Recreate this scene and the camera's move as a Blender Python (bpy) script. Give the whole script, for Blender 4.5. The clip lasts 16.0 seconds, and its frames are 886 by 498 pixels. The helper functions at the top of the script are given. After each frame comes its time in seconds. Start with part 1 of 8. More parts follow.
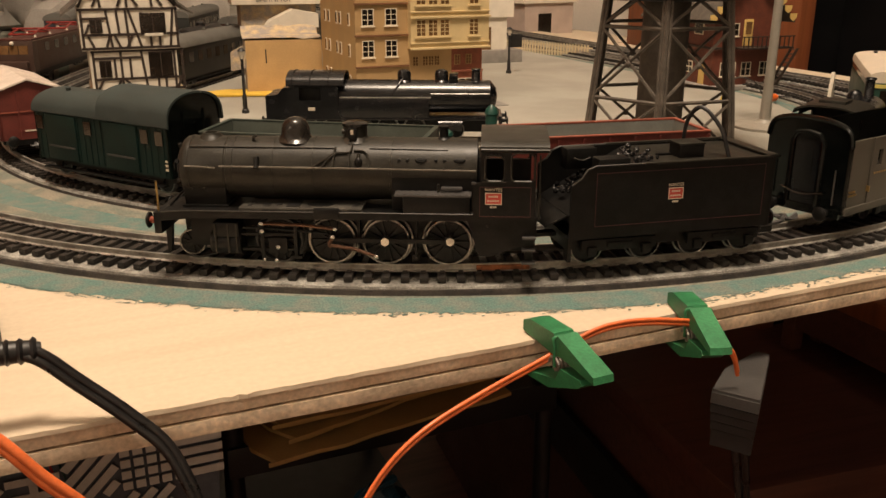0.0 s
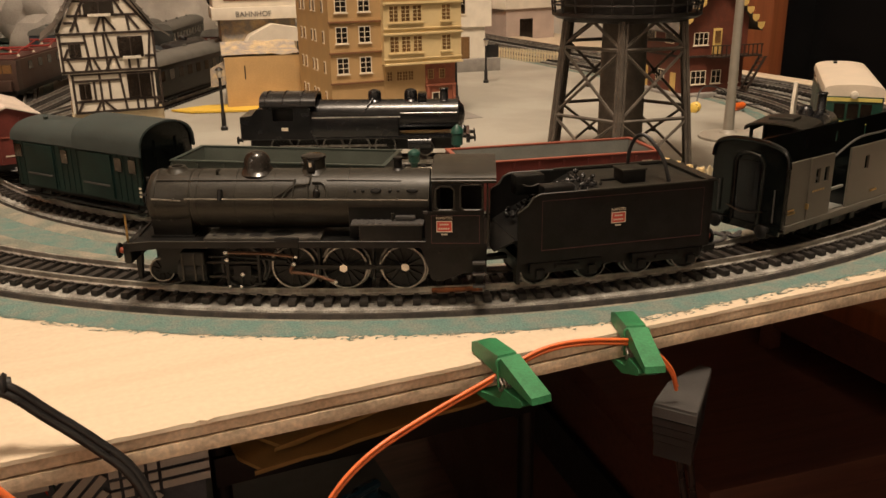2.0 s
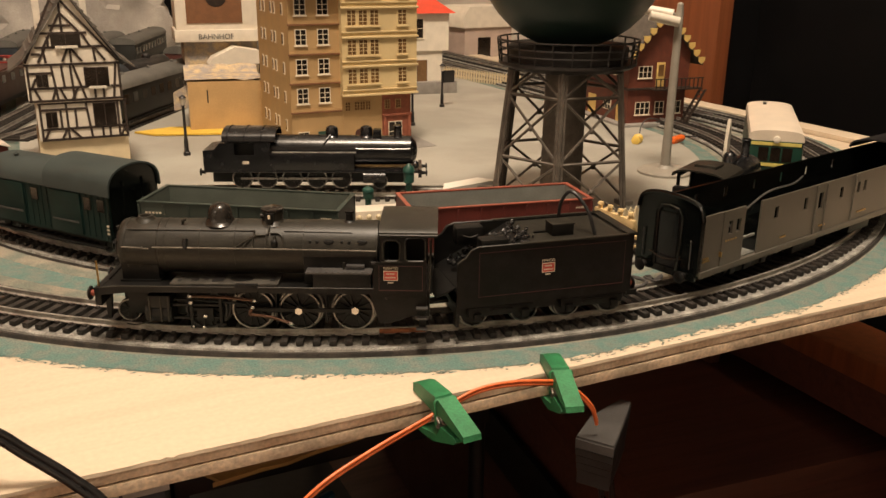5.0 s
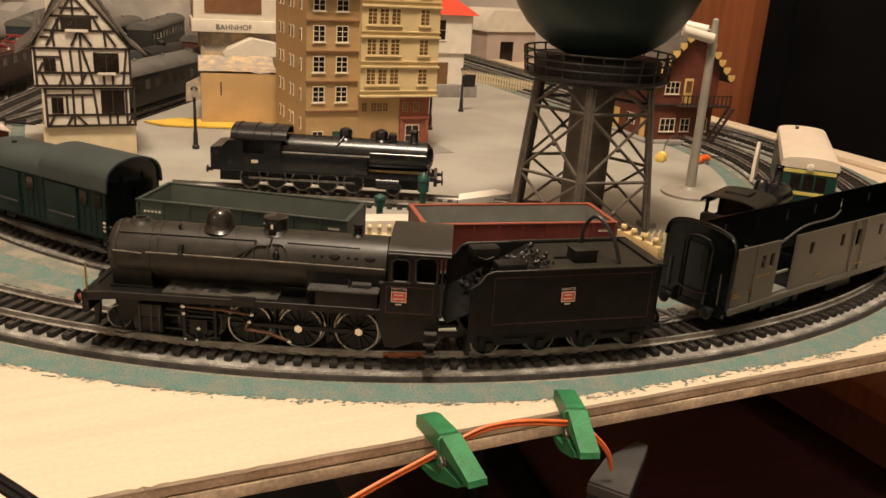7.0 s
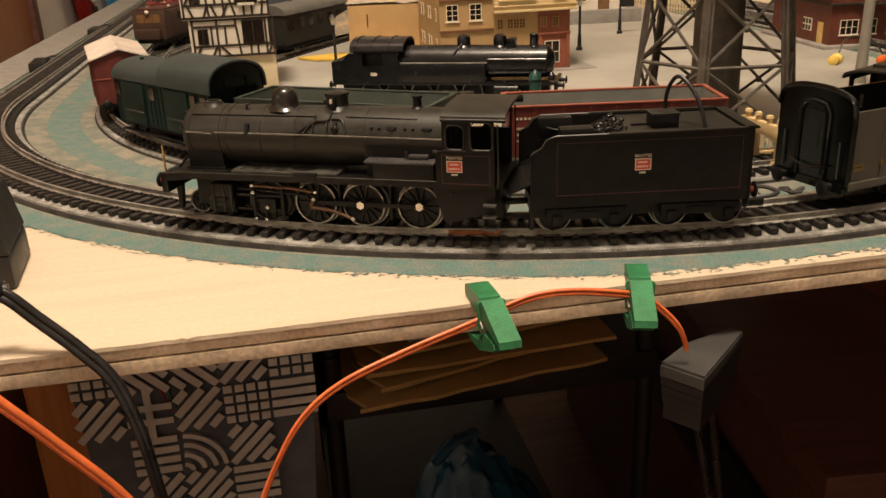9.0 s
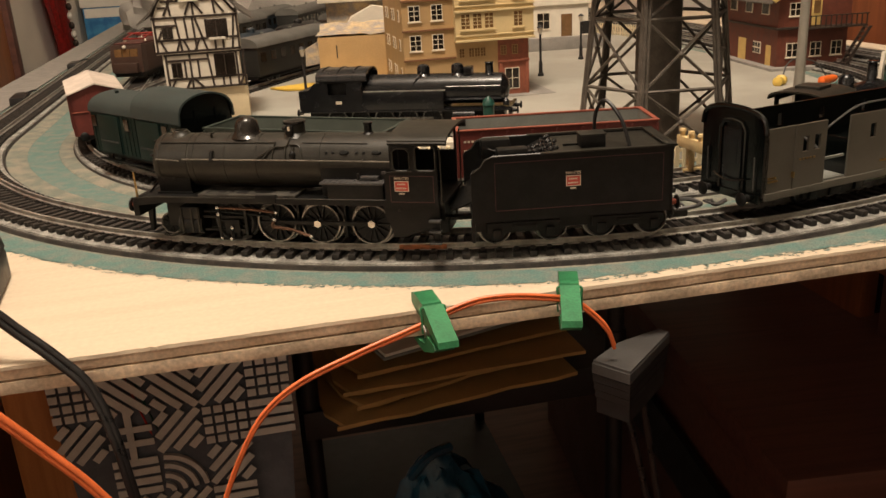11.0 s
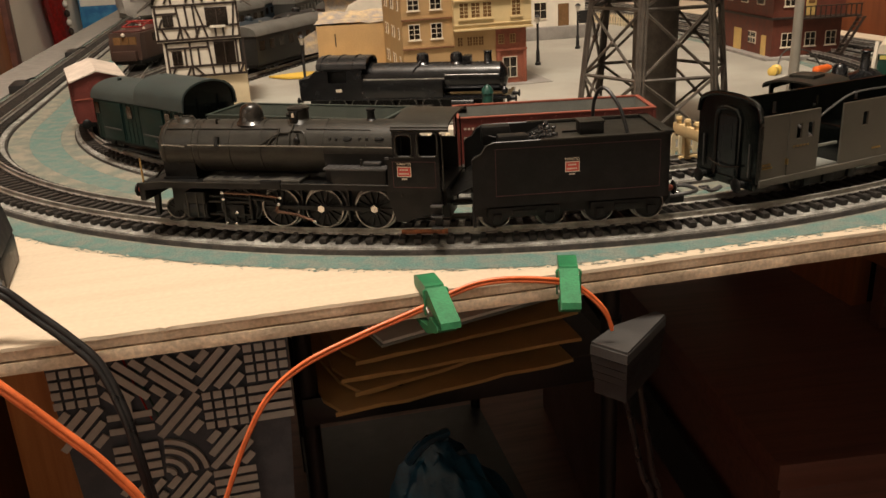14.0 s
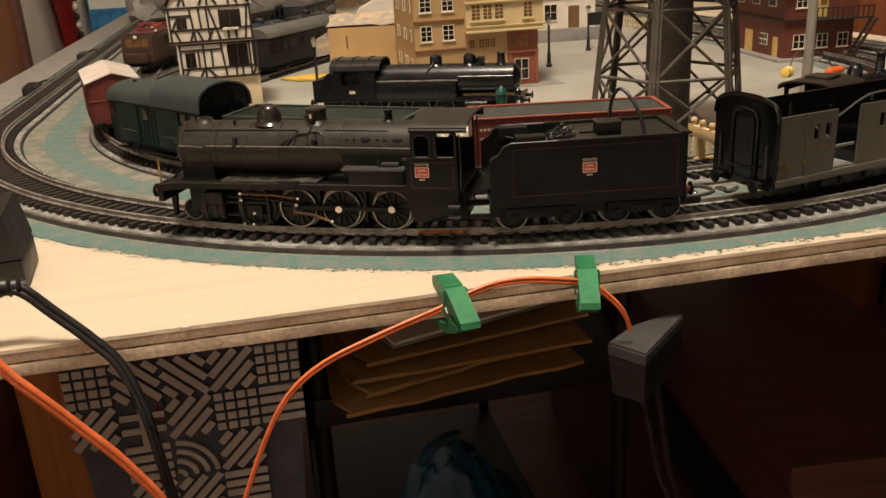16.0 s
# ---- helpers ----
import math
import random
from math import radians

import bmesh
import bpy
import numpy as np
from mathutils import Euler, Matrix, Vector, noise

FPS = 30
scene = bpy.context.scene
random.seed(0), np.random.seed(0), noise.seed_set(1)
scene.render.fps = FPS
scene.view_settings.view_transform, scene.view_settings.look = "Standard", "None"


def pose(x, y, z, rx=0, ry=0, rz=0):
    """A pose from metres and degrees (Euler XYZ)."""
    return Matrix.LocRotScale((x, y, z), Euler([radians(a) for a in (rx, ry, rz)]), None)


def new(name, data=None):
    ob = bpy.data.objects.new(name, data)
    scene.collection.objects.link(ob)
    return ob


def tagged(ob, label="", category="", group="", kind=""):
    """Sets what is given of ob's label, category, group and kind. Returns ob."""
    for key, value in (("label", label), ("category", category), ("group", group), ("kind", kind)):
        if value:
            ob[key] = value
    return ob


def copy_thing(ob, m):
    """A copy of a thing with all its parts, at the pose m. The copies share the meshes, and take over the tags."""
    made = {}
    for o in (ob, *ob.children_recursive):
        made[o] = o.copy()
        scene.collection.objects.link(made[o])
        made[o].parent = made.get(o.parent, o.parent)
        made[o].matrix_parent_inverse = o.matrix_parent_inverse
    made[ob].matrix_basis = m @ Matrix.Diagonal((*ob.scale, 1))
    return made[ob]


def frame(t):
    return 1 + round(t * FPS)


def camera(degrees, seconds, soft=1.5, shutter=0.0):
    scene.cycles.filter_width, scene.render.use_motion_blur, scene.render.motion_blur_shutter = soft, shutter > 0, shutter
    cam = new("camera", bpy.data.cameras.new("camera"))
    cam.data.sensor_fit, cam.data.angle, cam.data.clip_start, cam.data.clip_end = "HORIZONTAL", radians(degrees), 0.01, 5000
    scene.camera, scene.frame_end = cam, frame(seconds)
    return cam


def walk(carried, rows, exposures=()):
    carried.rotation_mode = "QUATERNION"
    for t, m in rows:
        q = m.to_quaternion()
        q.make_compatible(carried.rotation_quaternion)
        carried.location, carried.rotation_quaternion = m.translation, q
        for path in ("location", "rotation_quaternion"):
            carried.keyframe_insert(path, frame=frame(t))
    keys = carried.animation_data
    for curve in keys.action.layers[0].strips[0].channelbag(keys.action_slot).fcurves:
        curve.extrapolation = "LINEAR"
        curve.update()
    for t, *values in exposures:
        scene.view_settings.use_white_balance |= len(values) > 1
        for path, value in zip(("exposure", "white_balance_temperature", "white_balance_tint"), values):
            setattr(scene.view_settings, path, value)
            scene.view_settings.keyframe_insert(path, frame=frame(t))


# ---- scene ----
cam = camera(54.7, 16.0)
METRES, EYE, TILT, LEAN, TURN = 0.345, 0.104, -18.6, 0.0, 0.0
ROWS = [
    (0.0, 0.0, 0.0, 0.0, 0.0, -0.0, 0.0),
    (0.5, 0.0216, 0.0811, 0.0258, 1.93, -1.41, -1.14),
    (1.0, 0.0009, 0.0868, 0.0297, 2.22, -2.52, -1.45),
    (1.5, -0.0136, 0.0122, 0.0252, 1.29, -2.44, -0.81),
    (2.0, 0.0402, -0.0444, 0.0264, -0.3, -0.15, 0.96),
    (2.5, 0.0585, -0.0755, 0.072, -2.25, 1.08, 1.37),
    (3.0, 0.0537, -0.0936, 0.0859, -2.64, 0.83, 0.93),
    (3.5, 0.0594, -0.11, 0.0739, -2.92, 0.48, 0.46),
    (6.0, 0.05, -0.1356, 0.0804, -2.89, -0.32, 0.3),
    (6.5, 0.0474, -0.1306, 0.0775, -2.96, -0.38, 0.03),
    (7.0, 0.0537, -0.0685, 0.0975, -2.28, -0.11, -2.9),
    (7.5, 0.1848, 0.0492, 0.084, 2.64, -1.52, -3.75),
    (8.0, 0.2593, 0.0301, 0.0794, 5.97, -3.64, -2.42),
    (8.5, 0.2262, 0.0274, 0.0291, 9.79, -3.4, -1.81),
    (9.0, 0.2013, -0.017, 0.009, 11.66, -2.91, -1.61),
    (9.5, 0.2397, -0.0664, 0.0057, 11.32, -1.46, -0.71),
    (10.0, 0.2534, -0.072, 0.0027, 10.78, -1.14, -0.59),
    (12.5, 0.2533, -0.1012, -0.0058, 10.66, -1.33, -0.3),
    (13.0, 0.2491, -0.102, -0.0076, 10.6, -1.33, -0.36),
    (13.5, 0.2519, -0.0999, -0.0053, 10.36, -1.48, -0.43),
    (14.0, 0.2499, -0.102, -0.006, 10.34, -1.85, -0.52),
    (14.5, 0.2426, -0.1041, -0.0056, 10.54, -1.97, -0.63),
    (15.0, 0.2344, -0.1072, -0.0046, 10.88, -1.89, -0.76),
    (15.5, 0.2379, -0.1068, -0.008, 10.98, -1.84, -0.69),
    (16.0, 0.2385, -0.1063, -0.0081, 10.76, -1.69, -0.56),
]
walk(cam, [(t, pose(0, 0, EYE, TILT, LEAN, TURN) @ pose(METRES * x, METRES * y, METRES * z, 90 + pitch, roll, yaw)) for t, x, y, z, yaw, pitch, roll in ROWS], ((0.0, -0.12, 6500, 10), (0.5, -0.30, 6400, 8), (1.0, -0.30, 6400, 8), (2.0, -0.15, 6500, 10), (3.0, 0.0, 6420, 9), (9.5, 0.0, 6380, 9), (12.5, -0.05, 5900, 6), (16.0, -0.05, 5880, 6)))

# ---- world, light ----
CX, CY = -0.009, 0.6335          # centre of the curves
R_OUT, R_IN = 0.3545, 0.2860     # centre lines of the two tracks
IN_DX = 0.0110                   # the inner curve lies a little further east
RAIL = 0.0078                    # rail head above the board
BOARD = pose(-0.055, 0.192, 0, 0, 0, 23)   # board frame: u along the front edge, v into the layout
UC, VC = 0.2149, 0.3884          # curve centre in the board frame

world = bpy.data.worlds.new("room_air")
scene.world = world
world.use_nodes = True
world.node_tree.nodes["Background"].inputs["Color"].default_value = (1.0, 0.72, 0.45, 1)
world.node_tree.nodes["Background"].inputs["Strength"].default_value = 0.012


def lamp(name, kind, energy, color, m, size=0.2):
    data = bpy.data.lights.new(name, kind)
    data.energy, data.color = energy, color
    if kind == "AREA":
        data.shape, data.size = "DISK", size
    else:
        data.shadow_soft_size = size
    ob = new(name, data)
    ob.matrix_basis = m
    return ob


lamp("ceiling_bulb", "POINT", 82.0, (1.0, 0.805, 0.610), pose(0.0, 0.10, 1.25), 0.13)
# unseen lamp added as weak fill for the bag and front edge
lamp("front_fill_bulb", "POINT", 7.5, (1.0, 0.79, 0.62), pose(-0.95, -0.75, 0.72), 0.10)

# ---- materials ----
MATS = {}


def mat(name, base, rough=0.5, metal=0.0, var=0.15, scale=120.0, fine=900.0, bump=0.15, spec=0.5, second=None, split=(0.42, 0.62), coat=0.0, per_object=0.0, per_island=0.0, depth=0.0004):
    """A procedural surface: two scales of colour noise, roughness noise and a fine relief."""
    if name in MATS:
        return MATS[name]
    m = bpy.data.materials.new(name)
    m.use_nodes = True
    nt = m.node_tree
    bsdf = nt.nodes["Principled BSDF"]
    L = nt.links.new
    tc = nt.nodes.new("ShaderNodeTexCoord")
    n1 = nt.nodes.new("ShaderNodeTexNoise")
    n1.inputs["Scale"].default_value, n1.inputs["Detail"].default_value = scale, 5
    n2 = nt.nodes.new("ShaderNodeTexNoise")
    n2.inputs["Scale"].default_value, n2.inputs["Detail"].default_value = fine, 3
    L(tc.outputs["Object"], n1.inputs["Vector"])
    L(tc.outputs["Object"], n2.inputs["Vector"])
    ramp = nt.nodes.new("ShaderNodeValToRGB")
    ramp.color_ramp.elements[0].position, ramp.color_ramp.elements[1].position = split
    other = second if second else tuple(min(1, c * (1 - 1.6 * var)) for c in base)
    ramp.color_ramp.elements[0].color, ramp.color_ramp.elements[1].color = (*other, 1), (*base, 1)
    L(n1.outputs["Fac"], ramp.inputs["Fac"])
    hsv = nt.nodes.new("ShaderNodeHueSaturation")
    L(ramp.outputs["Color"], hsv.inputs["Color"])
    mr = nt.nodes.new("ShaderNodeMapRange")
    mr.inputs["From Min"].default_value, mr.inputs["From Max"].default_value = 0.25, 0.75
    mr.inputs["To Min"].default_value, mr.inputs["To Max"].default_value = 1 - var, 1 + var
    L(n2.outputs["Fac"], mr.inputs["Value"])
    value = mr.outputs["Result"]
    if per_object or per_island:
        if per_object:
            src, amount = nt.nodes.new("ShaderNodeObjectInfo").outputs["Random"], per_object
        else:
            src, amount = nt.nodes.new("ShaderNodeNewGeometry").outputs["Random Per Island"], per_island
        mp = nt.nodes.new("ShaderNodeMapRange")
        mp.inputs["To Min"].default_value, mp.inputs["To Max"].default_value = 1 - amount, 1 + amount
        L(src, mp.inputs["Value"])
        mul = nt.nodes.new("ShaderNodeMath")
        mul.operation = "MULTIPLY"
        L(value, mul.inputs[0])
        L(mp.outputs["Result"], mul.inputs[1])
        value = mul.outputs[0]
    L(value, hsv.inputs["Value"])
    L(hsv.outputs["Color"], bsdf.inputs["Base Color"])
    rr = nt.nodes.new("ShaderNodeMapRange")
    rr.inputs["To Min"].default_value, rr.inputs["To Max"].default_value = max(0.02, rough - 0.12), min(1, rough + 0.12)
    L(n1.outputs["Fac"], rr.inputs["Value"])
    L(rr.outputs["Result"], bsdf.inputs["Roughness"])
    bsdf.inputs["Metallic"].default_value = metal
    bsdf.inputs["Specular IOR Level"].default_value = spec
    bsdf.inputs["Coat Weight"].default_value = coat
    if bump:
        bp = nt.nodes.new("ShaderNodeBump")
        bp.inputs["Strength"].default_value, bp.inputs["Distance"].default_value = bump, depth
        L(n2.outputs["Fac"], bp.inputs["Height"])
        L(bp.outputs["Normal"], bsdf.inputs["Normal"])
    MATS[name] = m
    return m


def wood(name, base, dark, rough=0.55, scale=(3.0, 60.0, 60.0), bump=0.2):
    """Wood with grain along local x."""
    m = mat(name, base, rough, 0, 0.06, 12, 500, 0.0)
    nt, L = m.node_tree, m.node_tree.links.new
    tc = nt.nodes["Texture Coordinate"]
    mp = nt.nodes.new("ShaderNodeMapping")
    mp.inputs["Scale"].default_value = scale
    L(tc.outputs["Object"], mp.inputs["Vector"])
    g = nt.nodes.new("ShaderNodeTexNoise")
    g.inputs["Scale"].default_value, g.inputs["Detail"].default_value, g.inputs["Distortion"].default_value = 4.0, 6, 0.6
    L(mp.outputs["Vector"], g.inputs["Vector"])
    ramp = nt.nodes["Color Ramp"]
    ramp.color_ramp.elements[0].color, ramp.color_ramp.elements[1].color = (*dark, 1), (*base, 1)
    ramp.color_ramp.elements[0].position, ramp.color_ramp.elements[1].position = 0.32, 0.6
    L(g.outputs["Fac"], ramp.inputs["Fac"])
    bp = nt.nodes.new("ShaderNodeBump")
    bp.inputs["Strength"].default_value, bp.inputs["Distance"].default_value = bump, 0.0004
    L(g.outputs["Fac"], bp.inputs["Height"])
    L(bp.outputs["Normal"], nt.nodes["Principled BSDF"].inputs["Normal"])
    return m


PLY = wood("pale_plywood", (0.585, 0.485, 0.36), (0.545, 0.445, 0.325), 0.6, (2, 40, 40), 0.08)
PLY_EDGE = mat("plywood_edge", (0.76, 0.60, 0.44), 0.85, 0, 0.2, 60, 700, 0.6, second=(0.60, 0.45, 0.31))
PLY_CORE = mat("plywood_core", (0.78, 0.62, 0.45), 0.85, 0, 0.25, 50, 600, 0.5)
GLUE = mat("plywood_glue_line", (0.36, 0.25, 0.155), 0.9, 0, 0.4, 200, 1500, 0.8)
TEAL = mat("teal_flock_paint", (0.094, 0.166, 0.146), 0.95, 0, 0.38, 130, 1500, 0.8, second=(0.150, 0.172, 0.146), split=(0.38, 0.60))
SAND = mat("sandy_scenic_paint", (0.25, 0.225, 0.175), 0.95, 0, 0.35, 85, 1600, 0.9, second=(0.15, 0.165, 0.135))
BALLAST = mat("grey_ballast", (0.37, 0.36, 0.325), 0.95, 0, 0.5, 160, 1900, 1.0, second=(0.19, 0.18, 0.16), depth=0.0008)
CORK = mat("dark_cork_edge", (0.035, 0.028, 0.022), 0.9, 0, 0.4, 200, 1500, 0.8)
PLAZA = mat("grey_town_paint", (0.345, 0.33, 0.285), 0.85, 0, 0.07, 14, 900, 0.3, second=(0.28, 0.265, 0.225))
KERB = mat("grey_pavement_card", (0.27, 0.25, 0.225), 0.8, 0, 0.12, 90, 900, 0.3)
SLEEPER = mat("black_plastic_sleeper", (0.022, 0.017, 0.013), 0.6, 0, 0.3, 300, 2500, 0.5, per_object=0.3)
RAILM = mat("nickel_silver_rail", (0.52, 0.50, 0.46), 0.36, 0.65, 0.2, 120, 900, 0.15, second=(0.34, 0.315, 0.28))
RUST = mat("rusty_joiner", (0.36, 0.13, 0.05), 0.6, 0.4, 0.3, 500, 1500, 0.4)
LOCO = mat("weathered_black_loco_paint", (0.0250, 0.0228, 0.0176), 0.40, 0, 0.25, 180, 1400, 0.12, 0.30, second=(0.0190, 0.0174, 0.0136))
# darker copy of LOCO: frames, and sides with their shade in the colour
LOCO_LOW = mat("shade_darkened_frame_paint", (0.0078, 0.0074, 0.0068), 0.42, 0, 0.3, 220, 1500, 0.15, 0.27)
DOME = mat("shiny_brown_black_paint", (0.020, 0.017, 0.014), 0.22, 0, 0.2, 180, 1400, 0.05, 0.45)
HANDRAIL = mat("worn_handrail_wire", (0.20, 0.18, 0.15), 0.4, 0.6, 0.2, 200, 900, 0.1)
GLOSS = mat("glossy_black_plastic", (0.010, 0.010, 0.011), 0.24, 0, 0.2, 150, 1200, 0.06)
TYRE = mat("bright_steel_tyre", (0.27, 0.26, 0.25), 0.30, 1.0, 0.3, 200, 900, 0.1)
PIN = mat("polished_steel_pin", (0.62, 0.60, 0.56), 0.24, 1.0, 0.05, 300, 900, 0.0)
BRASS = mat("brass", (0.55, 0.38, 0.16), 0.35, 1.0, 0.15, 300, 900, 0.1)
ROD = mat("brown_metal_rod", (0.16, 0.085, 0.055), 0.4, 0.7, 0.2, 300, 900, 0.1)
# dark deck plate lightened: the light lying on it is put into the grey
DECKGREY = mat("lit_grey_deck_plate", (0.085, 0.078, 0.066), 0.45, 0.2, 0.3, 220, 1400, 0.2)
REDPLATE = mat("red_plate", (0.50, 0.055, 0.04), 0.45, 0, 0.1, 400, 2000, 0.05)
CREAM_INK = mat("cream_lettering", (0.62, 0.54, 0.42), 0.6, 0, 0.1, 400, 2000, 0.0)
LINE_INK = mat("thin_red_lining", (0.07, 0.022, 0.018), 0.5, 0, 0.1, 400, 2000, 0.0)
COAL = mat("shiny_coal", (0.018, 0.017, 0.017), 0.22, 0, 0.3, 500, 2500, 0.5)
BUFRED = mat("red_buffer_stock", (0.30, 0.07, 0.04), 0.5, 0, 0.2, 300, 1500, 0.1)
KHAKI = mat("khaki_grey_coach_side", (0.092, 0.084, 0.069), 0.38, 0, 0.08, 60, 1500, 0.1)
COACHBLK = mat("dark_green_black_coach_plastic", (0.0036, 0.0046, 0.0042), 0.20, 0, 0.25, 150, 1500, 0.1)
REDWAG = mat("oxide_red_wagon_plastic", (0.135, 0.026, 0.019), 0.5, 0, 0.15, 120, 1500, 0.1)
REDRIM = mat("bright_red_rim", (0.28, 0.075, 0.045), 0.5, 0, 0.12, 200, 1500, 0.1)
GREYIN = mat("grey_wagon_inside", (0.20, 0.205, 0.185), 0.6, 0, 0.1, 90, 1500, 0.1)
GRNWAG = mat("dark_green_wagon_plastic", (0.030, 0.042, 0.034), 0.5, 0, 0.15, 120, 1500, 0.1)
GRNIN = mat("grey_green_wagon_inside", (0.098, 0.113, 0.095), 0.55, 0, 0.1, 90, 1500, 0.1)
VANGRN = mat("bottle_green_van_side", (0.007, 0.021, 0.018), 0.40, 0, 0.15, 120, 1500, 0.1, 0.22)
VANROOF = mat("blue_grey_van_roof", (0.040, 0.051, 0.049), 0.5, 0, 0.1, 80, 1500, 0.1, 0.25)
WHITEROOF = mat("off_white_ribbed_roof", (0.60, 0.52, 0.45), 0.6, 0, 0.1, 90, 1500, 0.1)
BUFCREAM = mat("yellowed_cream_plastic", (0.68, 0.50, 0.25), 0.45, 0, 0.08, 100, 1500, 0.08)
CREAM = mat("cream_plastic", (0.66, 0.55, 0.36), 0.45, 0, 0.06, 100, 1500, 0.08)
TOWERBRN = mat("grey_brown_tower_steel", (0.12, 0.10, 0.08), 0.6, 0, 0.2, 150, 1500, 0.2)
TOWERDK = mat("dark_tower_gallery", (0.022, 0.019, 0.017), 0.5, 0, 0.25, 150, 1500, 0.2)
TANKGRN = mat("dark_green_tank", (0.012, 0.030, 0.024), 0.4, 0, 0.15, 40, 1500, 0.1)
LAMPGREY = mat("grey_lamp_post_plastic", (0.30, 0.275, 0.23), 0.5, 0, 0.08, 100, 1500, 0.1)
LAMPWHITE = mat("white_lamp_head_plastic", (0.66, 0.60, 0.50), 0.4, 0, 0.05, 100, 1500, 0.05)
BLACKPL = mat("black_plastic", (0.014, 0.013, 0.013), 0.45, 0, 0.2, 200, 1500, 0.12)
DARKGREY = mat("dark_grey_plastic", (0.055, 0.052, 0.050), 0.5, 0, 0.15, 90, 1200, 0.2)
PEGGRN = mat("green_painted_wood", (0.030, 0.185, 0.072), 0.5, 0, 0.16, 150, 1200, 0.2)
ORANGE = mat("orange_cable_sheath", (0.72, 0.16, 0.045), 0.35, 0, 0.1, 200, 1500, 0.05)
BLKCABLE = mat("black_cable_sheath", (0.012, 0.011, 0.011), 0.3, 0, 0.15, 200, 1500, 0.05)
PLASTER = mat("white_plaster_panel", (0.66, 0.60, 0.50), 0.8, 0, 0.07, 150, 1500, 0.2)
TIMBER = mat("dark_brown_timber", (0.035, 0.021, 0.014), 0.6, 0, 0.25, 300, 1500, 0.2)
SLATE = mat("grey_brown_roof", (0.10, 0.085, 0.07), 0.7, 0, 0.2, 200, 1500, 0.3)
OCHRE = mat("ochre_facade", (0.42, 0.27, 0.12), 0.65, 0, 0.06, 70, 1500, 0.1)
OCHRE_SIDE = mat("ochre_side_wall", (0.45, 0.30, 0.13), 0.65, 0, 0.06, 70, 1500, 0.1)
BAY = mat("pale_yellow_bay", (0.62, 0.48, 0.25), 0.6, 0, 0.05, 70, 1500, 0.1)
BRICKRED = mat("brick_red_shop_front", (0.28, 0.085, 0.045), 0.65, 0, 0.15, 300, 1800, 0.2)
BROWNBAND = mat("brown_cornice", (0.19, 0.085, 0.035), 0.6, 0, 0.1, 200, 1500, 0.1)
WINFRAME = mat("ivory_window_frame", (0.72, 0.64, 0.50), 0.5, 0, 0.05, 200, 1500, 0.05)
GLASSDK = mat("dark_window_pane", (0.02, 0.014, 0.010), 0.15, 0, 0.2, 60, 900, 0.0)
GLASSAMB = mat("amber_window_pane", (0.20, 0.11, 0.045), 0.2, 0, 0.2, 60, 900, 0.0)
DKRED = mat("dark_red_house_wall", (0.13, 0.034, 0.018), 0.6, 0, 0.15, 160, 1500, 0.2)
YELLOWD = mat("yellow_door", (0.62, 0.43, 0.14), 0.55, 0, 0.08, 150, 1500, 0.1)
REDROOF = mat("bright_red_roof", (0.60, 0.06, 0.025), 0.5, 0, 0.08, 150, 1500, 0.1)
WHITEWALL = mat("white_model_wall", (0.72, 0.66, 0.55), 0.6, 0, 0.05, 100, 1500, 0.05)
CARD = mat("brown_cardboard", (0.52, 0.34, 0.15), 0.8, 0, 0.08, 50, 900, 0.15)
CARDPALE = mat("torn_pale_card", (0.52, 0.40, 0.24), 0.85, 0, 0.2, 120, 900, 0.4, second=(0.30, 0.27, 0.24))
YELLOWP = mat("yellow_paper", (0.70, 0.46, 0.06), 0.7, 0, 0.08, 80, 900, 0.1)
ORANGEPL = mat("orange_plastic_plug", (0.80, 0.15, 0.02), 0.4, 0, 0.05, 200, 1500, 0.05)
YELLOWPL = mat("yellow_plastic_plug", (0.72, 0.50, 0.10), 0.4, 0, 0.05, 200, 1500, 0.05)
PUMPGRN = mat("dark_green_pump", (0.012, 0.060, 0.045), 0.4, 0, 0.1, 200, 1500, 0.05)
WALLPAINT = mat("warm_white_wall_paint", (0.80, 0.75, 0.67), 0.9, 0, 0.05, 6, 300, 0.15)
CEILM = mat("white_ceiling_paint", (0.84, 0.80, 0.74), 0.9, 0, 0.04, 6, 300, 0.1)
DOORWOOD = wood("varnished_orange_brown_wood", (0.34, 0.125, 0.032), (0.25, 0.085, 0.022), 0.4, (30, 30, 2), 0.1)
CABWOOD = wood("red_brown_cabinet_veneer", (0.21, 0.066, 0.024), (0.15, 0.046, 0.017), 0.4, (30, 30, 2), 0.1)
# brighter orange for the low cabinet: light missing there is put into the colour
LITWOOD = wood("lit_orange_cabinet_wood", (0.52, 0.215, 0.07), (0.40, 0.15, 0.045), 0.4, (30, 30, 2), 0.1)
DARKWOOD = wood("dark_red_brown_wood", (0.095, 0.034, 0.022), (0.062, 0.022, 0.015), 0.5, (2, 30, 30), 0.1)
FLOORWOOD = wood("dark_reddish_floorboards", (0.15, 0.055, 0.032), (0.09, 0.032, 0.019), 0.5, (2, 20, 20), 0.1)
# black furniture finish, base near zero: the deep shade is in the colour
SHADEBLACK = mat("shade_black_cabinet_finish", (0.003, 0.003, 0.0035), 0.7, 0, 0.2, 20, 600, 0.05, 0.12)
STEELBLK = mat("black_metal_frame", (0.010, 0.009, 0.009), 0.5, 0.2, 0.2, 60, 900, 0.1)
MANILA = mat("manila_envelope_paper", (0.40, 0.23, 0.075), 0.75, 0, 0.08, 30, 600, 0.15)
